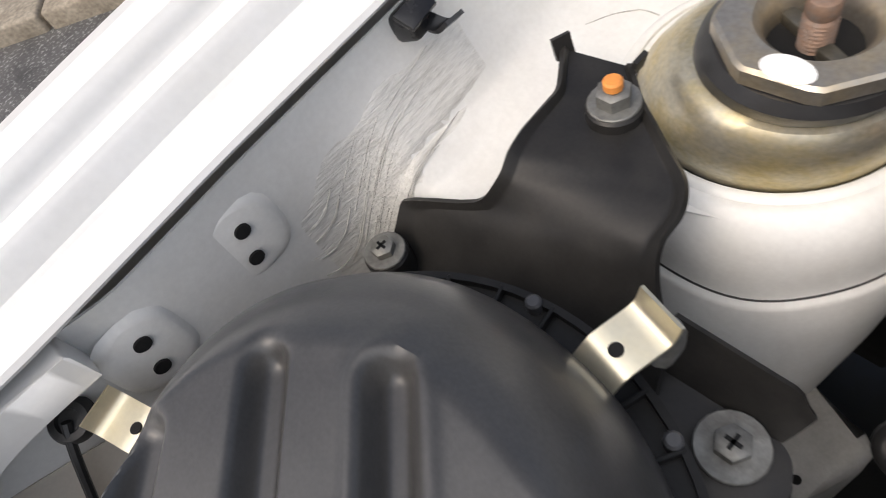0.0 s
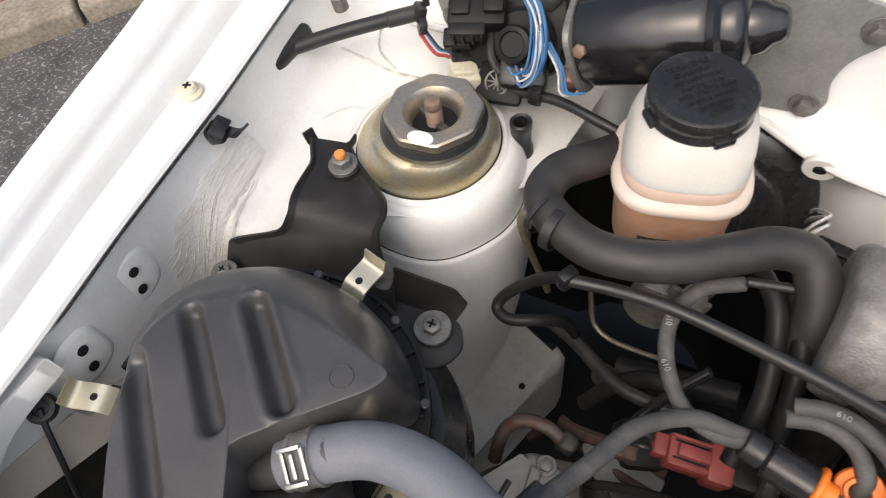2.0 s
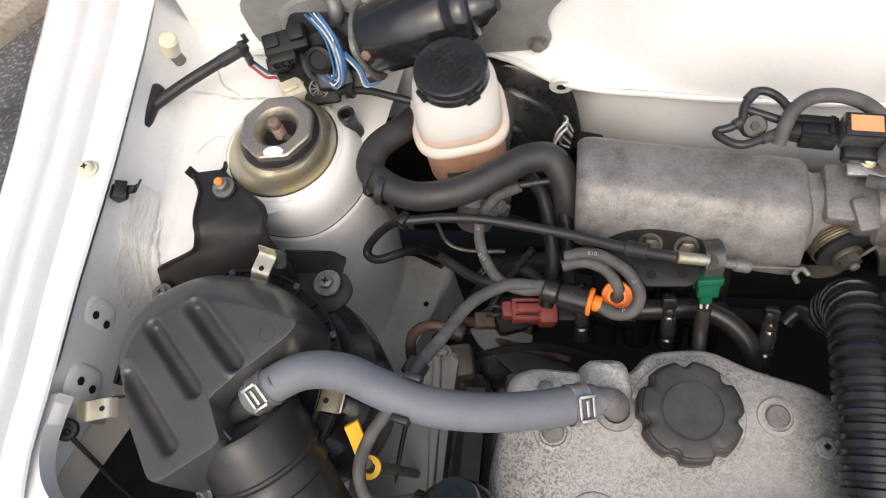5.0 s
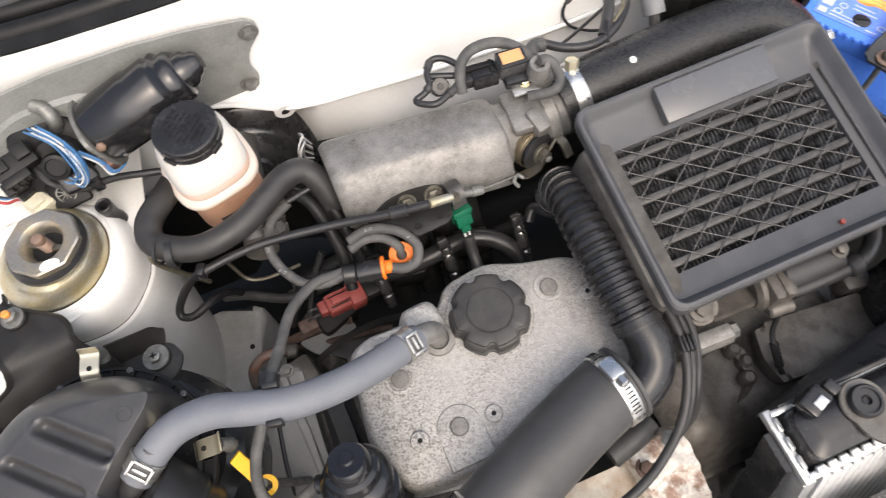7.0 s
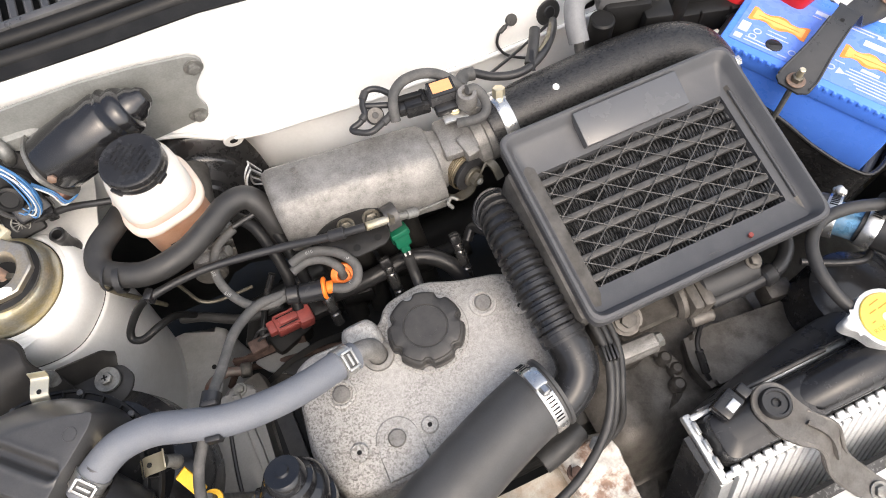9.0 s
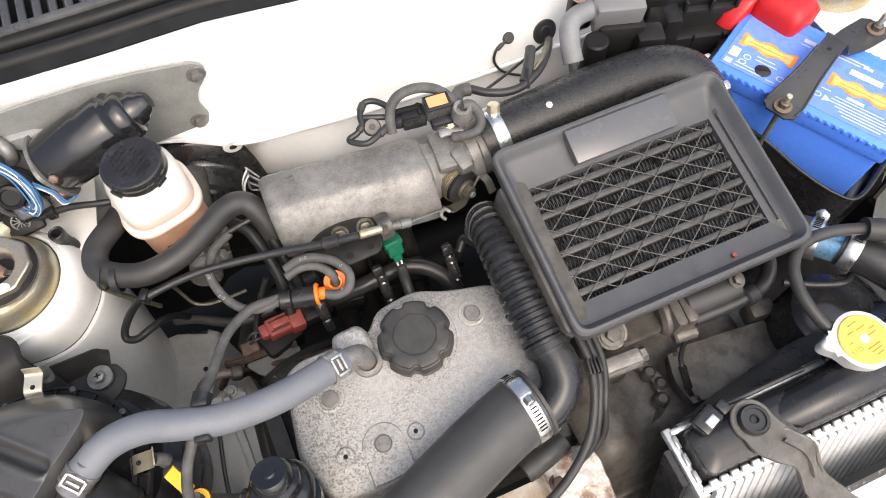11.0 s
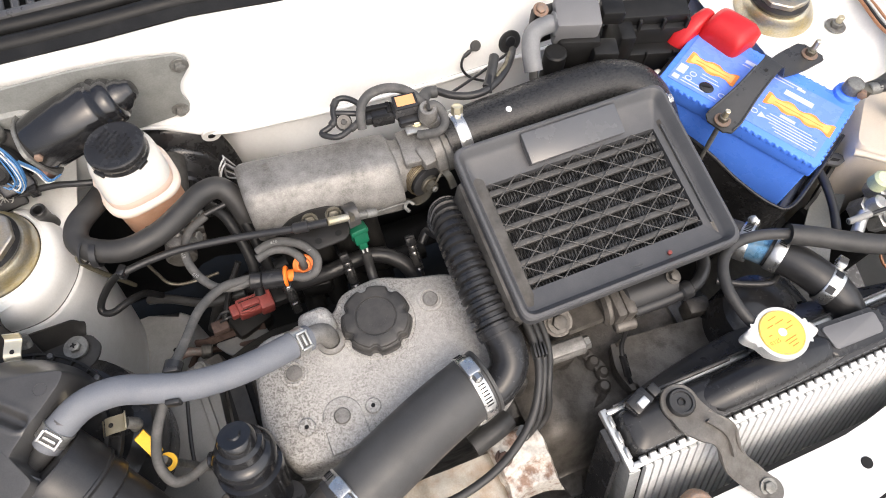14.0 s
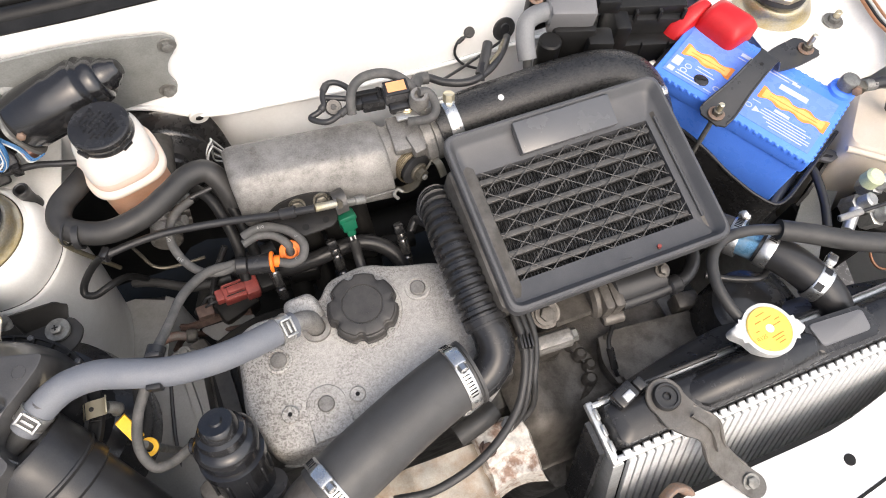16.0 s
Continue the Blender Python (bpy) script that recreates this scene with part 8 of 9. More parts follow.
for x, y, a, b in ((-0.082, -0.030, 0.010, 0.016), (-0.083, -0.047, 0.008, 0.008), (0.045, -0.0205, 0.018, 0.0045), (0.006, 0.0515, 0.010, 0.005), (-0.022, 0.036, 0.014, 0.006), (0.040, 0.036, 0.010, 0.004)):
    part("print_panel", box(bmx @ pose(x, y, BT + 0.0011), (a, b, 0.0005), bev=0), M["label_pale"], lab)
for x, y in ((-0.068, -0.030), (-0.070, -0.040), (0.010, -0.034), (-0.028, -0.040)):
    part("print_ring", lathe([(0.0030, 0), (0.0042, 0), (0.0042, 0.0005), (0.0030, 0.0005), (0.0030, 0)], bmx @ pose(x, y, BT + 0.0009), 24), M["label_pale"], lab)
part("warning_triangle", prism([(0.016, -0.040), (0.025, -0.036), (0.017, -0.030)], BT + 0.0009, BT + 0.0013, bmx), M["label_pale"], lab)
part("vent_plug", lathe([(0, 0.003), (0.006, 0.003), (0.0085, 0.002), (0.0085, 0)], bmx @ pose(-0.047, -0.040, BT), 22), M["plastic_gloss"], bat)
part("plug_slot", box(bmx @ pose(-0.047, -0.040, BT + 0.0032, 0, 0, 30), (0.010, 0.0018, 0.0008), bev=0), M["dark"], bat)
part("post_base", lathe([(0.016, 0), (0.015, 0.006), (0.010, 0.008), (0.010, 0.014), (0, 0.014)], hmx @ pose(0.079, 0.055, BT - 0.002), 26), M["blue"], bat)
tmx = hmx @ Matrix.Translation((0.003, 0.009, 0))
ng = thing("battery_terminal", hmx @ Matrix.Translation((0.077, 0.052, BT + 0.008)), "grey lead battery terminal clamp with a black cable", "battery terminal")
part("clamp_ring", lathe([(0.006, 0), (0.0105, 0), (0.0105, 0.010), (0.0095, 0.012), (0.006, 0.013), (0, 0.013)], tmx @ pose(0.076, 0.046, BT + 0.008), 24), M["bolt_grey"], ng)
part("clamp_tail", box(tmx @ pose(0.086, 0.050, BT + 0.014, 0, 0, 10), (0.018, 0.012, 0.010), bev=0.002), M["zinc_dull"], ng)
bolt("clamp_bolt", ng, tmx @ Vector((0.088, 0.044, BT + 0.014)), M["bolt_rust"], up=tmx.to_3x3() @ Vector((0.3, -1, 0.3)), r=0.0055, h=0.006)
part("cable_lug", rod(tmx @ Vector((0.090, 0.054, BT + 0.014)), tmx @ Vector((0.098, 0.066, BT + 0.015)), 0.0070, 16, 0.001), M["bolt_grey"], ng)
part("cable", sweep([tmx @ Vector((0.095, 0.062, BT + 0.015)), tmx @ Vector((0.104, 0.076, BT + 0.015)), tmx @ Vector((0.116, 0.092, BT + 0.005)), tmx @ Vector((0.13, 0.102, BT - 0.03))], 0.0070, 12, 6), M["rubber_clean"], ng)
rp = thing("red_terminal_cover", hmx @ Matrix.Translation((-0.080, 0.040, BT)), "red plastic cover over the battery terminal", "terminal cover")
part("cover_cap", loft([([tuple((hmx @ Vector((p.x, p.y, 0))).xy) for p in rounded(q, 0.010)], z) for q, z in (
    ([(-0.098, 0.002), (-0.044, 0.000), (-0.038, 0.050), (-0.096, 0.046)], BT - 0.004), ([(-0.097, 0.004), (-0.043, 0.002), (-0.038, 0.050), (-0.095, 0.046)], BT + 0.014),
    ([(-0.094, 0.010), (-0.046, 0.010), (-0.044, 0.044), (-0.092, 0.041)], BT + 0.024), ([(-0.088, 0.017), (-0.054, 0.017), (-0.052, 0.037), (-0.086, 0.036)], BT + 0.0265))]), M["red"], rp, "", 70)
part("cover_tail", loft([([tuple((hmx @ Vector((p.x, p.y, 0))).xy) for p in rounded(q, 0.008)], z) for q, z in (
    ([(-0.122, -0.026), (-0.100, -0.026), (-0.094, 0.026), (-0.118, 0.028)], BT - 0.022), ([(-0.120, -0.020), (-0.098, -0.018), (-0.093, 0.030), (-0.116, 0.030)], BT + 0.004),
    ([(-0.113, 0.004), (-0.097, 0.006), (-0.094, 0.030), (-0.110, 0.031)], BT + 0.018), ([(-0.108, 0.014), (-0.099, 0.015), (-0.097, 0.026), (-0.105, 0.027)], BT + 0.0215))]), M["red"], rp, "", 70)
part("red_cable", sweep([hmx @ Vector((-0.12, 0.004, BT - 0.004)), hmx @ Vector((-0.135, -0.014, BT - 0.02)), hmx @ Vector((-0.14, -0.03, BT - 0.06))], 0.007, 12, 5), M["wire_red"], rp)
hd = thing("battery_clamp", hmx @ Matrix.Translation((-0.005, 0, BT)), "black steel battery hold-down strap with studs", "battery clamp")
part("strap", ribbon([hmx @ Vector(p) for p in ((-0.0011, -0.0967, BT + 0.002), (-0.0002, -0.0878, BT + 0.003), (0.0001, -0.0753, BT + 0.006), (-0.0007, -0.0448, BT + 0.0155), (-0.0023, -0.0126, BT + 0.0215), (-0.0032, 0.0070, BT + 0.0222), (-0.0032, 0.0124, BT + 0.0215))],
                     lambda t: 0.036 - 0.013 * smooth(0.22, 0.62, t) - 0.014 * smooth(0.13, 0.0, t), 0.0025, bat_long, 5), M["strap_black"], hd)
part("strap_step", ribbon([hmx @ Vector(p) for p in ((-0.0032, 0.0120, BT + 0.0222), (-0.0016, 0.0133, BT + 0.017), (0.0005, 0.0143, BT + 0.010), (0.0019, 0.0178, BT + 0.007), (0.0068, 0.0356, BT + 0.007), (0.0136, 0.0626, BT + 0.007), (0.0171, 0.0769, BT + 0.0068))],
                          lambda t: 0.026 + 0.010 * smooth(0.45, 0.75, t) - 0.012 * smooth(0.92, 1.0, t), 0.0025, bat_long, 5), M["strap_black"], hd)
for k in (-1, 1):
    part("strap_lip", sweep([hmx @ Vector((-0.001 + k * 0.0168, -0.0878, BT + 0.0045)), hmx @ Vector((k * 0.0170, -0.0753, BT + 0.008)), hmx @ Vector((-0.001 + k * 0.0128, -0.0448, BT + 0.017)), hmx @ Vector((-0.003 + k * 0.0112, -0.0109, BT + 0.023))], 0.0013, 6, 4), M["strap_black"], hd)
part("strap_hole", rod(hmx @ Vector((-0.0027, -0.0074, BT + 0.0226)), hmx @ Vector((-0.0027, -0.0074, BT + 0.0236)), 0.0022, 12, 0.0001), M["dark"], hd)
bolt("stud_nut", hd, hmx @ Vector((0.0000, -0.0860, BT + 0.0048)), M["zinc_dull"], r=0.0058, washer=0.0095, h=0.006, stud=0.010, mat_stud=M["zinc_bright"], mat_washer=M["bolt_rust"])
bolt("stud_nut", hd, hmx @ Vector((0.0170, 0.0660, BT + 0.0085)), M["zinc_dull"], r=0.0058, washer=0.0095, h=0.006, stud=0.016, mat_stud=M["zinc_bright"], mat_washer=M["bolt_rust"])
part("hook_rod", sweep([hmx @ Vector((0.0000, -0.0860, BT + 0.002)), hmx @ Vector((0.0020, -0.0860, BT - 0.05)), hmx @ Vector((0.0040, -0.0860, BT - 0.12))], 0.0030, 8, 4), M["bolt_grey"], hd)
part("hook_rod", sweep([hmx @ Vector((0.0170, 0.0660, BT + 0.004)), hmx @ Vector((0.0170, 0.0660, BT - 0.12))], 0.0030, 8, 4), M["bolt_grey"], hd)
bt = thing("battery_tray", bmx @ Matrix.Translation((0, 0, 0.625)), "black plastic battery tray with a raised edge", "battery tray")
tray = [bmx @ Vector(p) for p in ((-0.11, -0.085, 0), (0.100, -0.085, 0), (0.118, -0.06, 0), (0.118, 0.075, 0), (-0.11, 0.075, 0))]
part("tray_floor", prism([(p.x, p.y) for p in tray], 0.605, 0.630, bev=0.004, round_=0.015), M["plastic"], bt)
part("tray_wall", ribbon([bmx @ Vector((-0.11, -0.078, 0.722)), bmx @ Vector((-0.04, -0.079, 0.722)), bmx @ Vector((0.0, -0.079, 0.714)), bmx @ Vector((0.04, -0.079, 0.699)), bmx @ Vector((0.085, -0.076, 0.689)), bmx @ Vector((0.106, -0.060, 0.687)), bmx @ Vector((0.110, 0.0, 0.697)), bmx @ Vector((0.110, 0.070, 0.712))], 0.095, 0.003, UP, 5), M["plastic_gloss"], bt, "black tray wall with a dipping edge")
part("tray_rim", sweep([bmx @ Vector((-0.11, -0.079, 0.7695)), bmx @ Vector((-0.04, -0.080, 0.7695)), bmx @ Vector((0.0, -0.080, 0.7615)), bmx @ Vector((0.04, -0.080, 0.7465)), bmx @ Vector((0.085, -0.077, 0.7365)), bmx @ Vector((0.107, -0.061, 0.7345)), bmx @ Vector((0.111, 0.0, 0.7445)), bmx @ Vector((0.111, 0.070, 0.7595))], 0.0022, 8, 5), M["plastic_gloss"], bt)
part("tray_lug", prism([(0.109, 0.020), (0.126, 0.030), (0.130, 0.046), (0.122, 0.052), (0.110, 0.044)], 0.7440, 0.7480, bmx, 0.001, 2, 0.004), M["plastic"], bt, "slotted tray lug")
part("lug_slot", prism([(0.114, 0.030), (0.123, 0.036), (0.124, 0.041), (0.116, 0.037)], 0.7481, 0.7486, bmx), M["dark"], bt)
part("tray_end", box(bmx @ pose(0.101, -0.006, 0.700), (0.010, 0.11, 0.045), bev=0.003), M["plastic"], bt)
part("tray_pedestal", box(bmx @ pose(0.0, 0.0, 0.5), (0.16, 0.12, 0.21), bev=0.01), M["iron_shaded"], bt)
part("tray_bolt_rail", ribbon([bmx @ Vector((0.122, 0.070, 0.735)), bmx @ Vector((0.124, 0.020, 0.728)), bmx @ Vector((0.126, -0.02, 0.715))], 0.018, 0.004, (0.6, 0.3, 0.7)), M["bracket"], bt)

# ---- fuse box, ignition coil ----
fb = thing("fuse_box", (0.70, 0.20, 0.74), "black plastic fuse and relay box", "fuse box")
part("box_body", box((0.715, 0.215, 0.790), (0.085, 0.075, 0.075), (0, 0, -16), bev=0.005), M["black_matte"], fb)
part("box_lid", box((0.712, 0.222, 0.832), (0.092, 0.070, 0.016), (0, 0, -16), bev=0.004), M["black_matte"], fb)
part("box_step", box((0.700, 0.172, 0.775), (0.080, 0.020, 0.060), (0, 0, -16), bev=0.004), M["black_matte"], fb)
for k in range(3):
    part("lid_rib", box((0.684 + 0.028 * k, 0.188 - 0.008 * k, 0.815), (0.004, 0.006, 0.05), (0, 0, -16), bev=0.001, seg=1), M["black_matte"], fb)
part("fuse_plate", box((0.76, 0.27, 0.74), (0.10, 0.06, 0.10), bev=0.006), M["black_matte"], fb)
for k in range(2):
    part("lid_flange", box((0.706 + 0.006 * k, 0.186 + 0.030 * k, 0.8245 + 0.016 * k), (0.096, 0.003, 0.004), (0, 0, -16), bev=0.001, seg=1), M["plastic"], fb)
for x, y in ((0.690, 0.1655), (0.722, 0.1565)):
    part("box_rib", box((x, y, 0.782), (0.0032, 0.005, 0.050), (0, 0, -16), bev=0.0012, seg=2), M["black_matte"], fb)
part("side_panel", box((0.668, 0.196, 0.800), (0.020, 0.050, 0.070), (0, 0, -16), bev=0.005), M["black_matte"], fb)
part("box_shoulder", box((0.738, 0.160, 0.768), (0.040, 0.030, 0.060), (0, 0, -16), bev=0.006), M["black_matte"], fb)
part("brass_stud", hexa((0.690, 0.140, 0.790), (0.690, 0.136, 0.802), 0.006), M["zinc_bright"], fb)
part("red_lug", rod((0.660, 0.152, 0.782), (0.664, 0.146, 0.800), 0.0075, 16, 0.003), M["red"], fb, "small red insulated lug")
part("loom", sweep([(0.650, 0.128, 0.79), (0.676, 0.128, 0.795), (0.706, 0.140, 0.800), (0.724, 0.152, 0.795)], 0.0050, 10, 5), M["rubber_clean"], fb)
cl2 = thing("ignition_coil", (0.57, 0.2, 0.78), "grey and black ignition coil with a bent grey boot", "ignition coil")
part("coil_case", box((0.590, 0.205, 0.858), (0.052, 0.042, 0.040), (8, 0, -18), bev=0.005), M["panel_grey"], cl2)
part("coil_base", box((0.590, 0.190, 0.825), (0.050, 0.026, 0.055), (0, 0, -18), bev=0.006), M["black_matte"], cl2)
part("coil_post", rod((0.556, 0.180, 0.80), (0.556, 0.180, 0.848), 0.013, 20, 0.002), M["black_matte"], cl2)
part("coil_relay", box((0.615, 0.170, 0.822), (0.030, 0.026, 0.045), (0, 0, -18), bev=0.004), M["black_matte"], cl2)
part("relay_lid", box((0.632, 0.198, 0.865), (0.026, 0.026, 0.018), (0, 0, -18), bev=0.003), M["black_matte"], cl2)
part("boot", sweep([(0.573, 0.205, 0.862), (0.552, 0.207, 0.863), (0.535, 0.202, 0.860), (0.528, 0.188, 0.850), (0.526, 0.172, 0.836)], 0.0105, 18, 6), M["grey_boot"], cl2)
part("boot_collar", rod((0.572, 0.2045, 0.862), (0.561, 0.207, 0.8625), 0.0135, 20, 0.002), M["grey_boot"], cl2)
part("lead", sweep([(0.526, 0.174, 0.838), (0.525, 0.165, 0.826), (0.526, 0.150, 0.81)], 0.0052, 12, 5), M["hose_dusty"], cl2)
part("coil_bracket", box((0.56, 0.225, 0.845), (0.03, 0.012, 0.05), bev=0.003), M["bracket"], cl2)
bolt("coil_screw", cl2, (0.553, 0.222, 0.872), M["bolt_rust"], up=(0, -0.3, 1), r=0.006, washer=0.009, h=0.004)
cl2.location += Vector((0.008, -0.004, 0))
ww = thing("bulkhead_wiring", (0.47, 0.21, 0.80), "thin black wires and tubes against the scuttle", "wiring")
part("ring_terminal", rod((0.4975, 0.2480, 0.8110), (0.4975, 0.2440, 0.8145), 0.0066, 20, 0.001), M["rubber"], ww)
part("earth_wire", sweep([(0.4960, 0.2440, 0.8130), (0.4870, 0.2425, 0.8085), (0.4800, 0.2405, 0.8050), (0.4765, 0.2365, 0.7945), (0.4810, 0.2305, 0.7850), (0.4900, 0.2255, 0.7790), (0.5060, 0.2200, 0.7740), (0.5200, 0.2120, 0.7780)], 0.0016, 8, 6), M["rubber_clean"], ww)
part("wire_sleeve", rod((0.4895, 0.2430, 0.8098), (0.4815, 0.2410, 0.8058), 0.0026, 10), M["rubber"], ww)
part("thin_wire", sweep([(0.4280, 0.1640, 0.8480), (0.4600, 0.1830, 0.8340), (0.5000, 0.2080, 0.8170), (0.5420, 0.2350, 0.7980)], 0.0017, 8, 4), M["rubber_clean"], ww)
part("grommet", rod((0.5430, 0.2560, 0.7990), (0.5435, 0.2430, 0.8050), 0.0160, 24, 0.003), M["rubber"], ww)
part("grommet_eye", rod((0.5430, 0.2432, 0.8050), (0.5432, 0.2410, 0.8062), 0.0070, 18, 0.001), M["rubber_clean"], ww)
part("tube", sweep([(0.412, 0.171, 0.8510), (0.417, 0.1705, 0.8505), (0.430, 0.160, 0.8500), (0.448, 0.1525, 0.8500), (0.466, 0.1525, 0.8500), (0.487, 0.1620, 0.8500), (0.505, 0.1780, 0.8470), (0.520, 0.1980, 0.8350), (0.534, 0.2200, 0.8180)], 0.0043, 12, 6), M["rubber_clean"], ww)
part("green_wire", sweep([(0.484, 0.1640, 0.8520), (0.500, 0.1760, 0.8520), (0.512, 0.1920, 0.8430), (0.524, 0.2080, 0.8300)], 0.0022, 8, 6), M["pipe_olive"], ww, "olive taped wire")
part("tape", sweep([(0.470, 0.1560, 0.8500), (0.478, 0.1660, 0.8530), (0.486, 0.1780, 0.8560), (0.492, 0.1880, 0.8560)], 0.0055, 10, 5), M["rubber"], ww)
part("tie_tail", ribbon([(0.470, 0.1480, 0.8490), (0.472, 0.1560, 0.8560), (0.476, 0.1640, 0.8590)], 0.004, 0.0015, (0.6, -0.5, 0.3)), M["rubber_clean"], ww)

# ---- radiator ----
rad = thing("radiator", (0.70, -0.23, 0.50), "alloy radiator with black plastic tank and crimped edge", "radiator")
RX0, RX1, RYF, RYB, RZ = 0.445, 0.93, -0.249, -0.196, 0.772
tank = part("tank", loft([([tuple(p) for p in rounded([(RX0 + 0.006, RYF + 0.004), (RX1, RYF + 0.004), (RX1, RYB - 0.002), (RX0 + 0.006, RYB - 0.002)], 0.012)], RZ - 0.006), ([tuple(p) for p in rounded([(RX0 + 0.010, RYF + 0.008), (RX1 - 0.004, RYF + 0.008), (RX1 - 0.004, RYB - 0.006), (RX0 + 0.010, RYB - 0.006)], 0.010)], RZ + 0.012), ([tuple(p) for p in rounded([(RX0 + 0.020, RYF + 0.018), (RX1 - 0.014, RYF + 0.018), (RX1 - 0.014, RYB - 0.012), (RX0 + 0.020, RYB - 0.012)], 0.008)], RZ + 0.017)]), M["plastic_gloss"], rad, "black plastic header tank")
part("tank_hump", sweep([(0.520, -0.222, RZ - 0.014), (0.548, -0.222, RZ + 0.000), (0.580, -0.222, RZ + 0.011), (0.62, -0.222, RZ + 0.0155), (0.655, -0.221, RZ + 0.012), (0.690, -0.220, RZ + 0.003)], 0.0205, 22, 5), M["plastic_gloss"], tank)
part("crimp_rail", box(((RX0 + RX1) / 2, RYF - 0.0005, RZ - 0.006), (RX1 - RX0, 0.0065, 0.010), bev=0.002), M["core_alloy"], rad, "bright crimped alloy edge")
part("crimp_rail", box(((RX0 + RX1) / 2, RYB, RZ - 0.006), (RX1 - RX0, 0.006, 0.010), bev=0.002), M["core_alloy"], rad)
part("crimp_end", box((RX0 + 0.001, (RYF + RYB) / 2, RZ - 0.006), (0.008, RYB - RYF + 0.01, 0.010), bev=0.002), M["core_alloy"], rad)
tooth = None
for k in range(46):
    x = RX0 + 0.014 + k * 0.0106
    if x > RX1:
        break
    if tooth is None:
        tooth = part("crimp_tooth", box((x, RYF + 0.0020, RZ + 0.0005), (0.0080, 0.0064, 0.0042), (18, 0, 0), bev=0.001, seg=1), M["core_alloy"], rad)
    else:
        o = new("crimp_tooth", tooth.data)
        o.parent, o.location = rad, (x - RX0 - 0.014, 0, 0)
for k in range(3):
    part("crimp_tooth", box((RX0 + 0.003, RYF + 0.012 + 0.016 * k, RZ + 0.0005), (0.0045, 0.0118, 0.003), (0, 18, 0), bev=0.001, seg=1), M["core_alloy"], rad)
LEAN_Y = -0.32   # the core leans forward towards its foot


def core_at(x, d, t):
    """A point of the core: d metres below the rail, t behind the front face."""
    return Vector((x, RYF - 0.004 - LEAN_Y * -d + t, RZ - 0.010 - d))


# black backing so that the gaps between fin columns read as shade
part("core_block", thicken(grid(2, 2, lambda u, v: core_at(RX0 + 0.004 + (RX1 - RX0 - 0.008) * u, 0.155 * v, 0.006)), 0.03), M["fin_gap_shade"], rad, "black slab for the shade between the radiator fins")
strip = None
npitch = 0.0098
for k in range(48):
    x = RX0 + 0.020 + k * npitch
    a, b = core_at(x, 0.0, 0), core_at(x, 0.155, 0)
    if strip is None:
        q = (b - a)
        m = Matrix.Translation((a + b) / 2) @ Matrix.Rotation(math.atan2(-(b.y - a.y), (a.z - b.z)) * -1, 4, "X")
        strip = part("fin_column", box(m, (npitch * 0.80, 0.006, q.length), bev=0.0008, seg=1), M["core_fin"], rad)
    else:
        o = new("fin_column", strip.data)
        o.parent, o.location = rad, (k * npitch, 0, 0)
part("side_plate", thicken(grid(1, 4, lambda u, v: core_at(RX0 - 0.002 + 0.012 * u, 0.13 * v, 0.0 - 0.002)), 0.034), M["core_alloy"], rad, "alloy side plate")
part("side_cover", thicken(grid(1, 6, lambda u, v: core_at(RX0 - 0.004 - 0.012 * v, 0.14 * v - 0.004, 0.012 + 0.032 * u)), 0.006), M["plastic_gloss"], rad, "black side cover")
part("fan_shroud", thicken(grid(30, 6, lambda u, v: Vector((0.455 + 0.46 * u, -0.192 + 0.028 * smooth(0, 0.6, v) * math.sin(math.pi * min(1, u * 1.1)) , RZ + 0.004 - 0.05 * v - 0.02 * v * u))), -0.002), M["plastic"], rad, "black fan shroud", 60)
part("shroud_rail", rod((0.470, -0.194, RZ + 0.004), (0.585, -0.195, RZ + 0.008), 0.0022, 10), M["steel_dusty"], rad)
part("fan_motor", rod((0.70, -0.18, 0.70), (0.70, -0.13, 0.69), 0.045, 28, 0.008), M["plastic_gloss"], rad)
clp = part("shroud_clip", box((0.473, -0.200, RZ + 0.022), (0.024, 0.018, 0.016), (0, 0, 20), bev=0.003), M["plastic_gloss"], rad)
part("clip_tongue", box((0.474, -0.203, RZ + 0.0305), (0.011, 0.008, 0.004), (0, 0, 20), bev=0.001), M["core_alloy"], clp)
part("clip_leg", box((0.490, -0.196, RZ + 0.020), (0.010, 0.012, 0.022), (0, 0, 20), bev=0.002), M["plastic_gloss"], clp)
rb = thing("radiator_bracket", (0.515, -0.25, 0.78), "grimy grey steel radiator bracket with a rubber bush", "bracket")
part("arm", ribbon([(0.510, -0.216, RZ + 0.0195), (0.514, -0.232, RZ + 0.0200), (0.525, -0.248, RZ + 0.0195), (0.536, -0.258, RZ + 0.0150), (0.541, -0.270, RZ - 0.004), (0.546, -0.282, RZ - 0.016), (0.557, -0.300, RZ - 0.024), (0.570, -0.320, RZ - 0.028)], lambda t: 0.036 - 0.009 * smooth(0.1, 0.45, t) - 0.002 * smooth(0.5, 1, t), 0.004, (0.90, 0.42, 0)), M["arm_steel"], rb)
part("arm_end", rod((0.510, -0.216, RZ + 0.0175), (0.510, -0.216, RZ + 0.0215), 0.0190, 28, 0.001), M["arm_steel"], rb)
part("arm_tip", rod((0.5690, -0.318, RZ - 0.0300), (0.5690, -0.318, RZ - 0.0255), 0.0130, 24, 0.001), M["arm_steel"], rb)
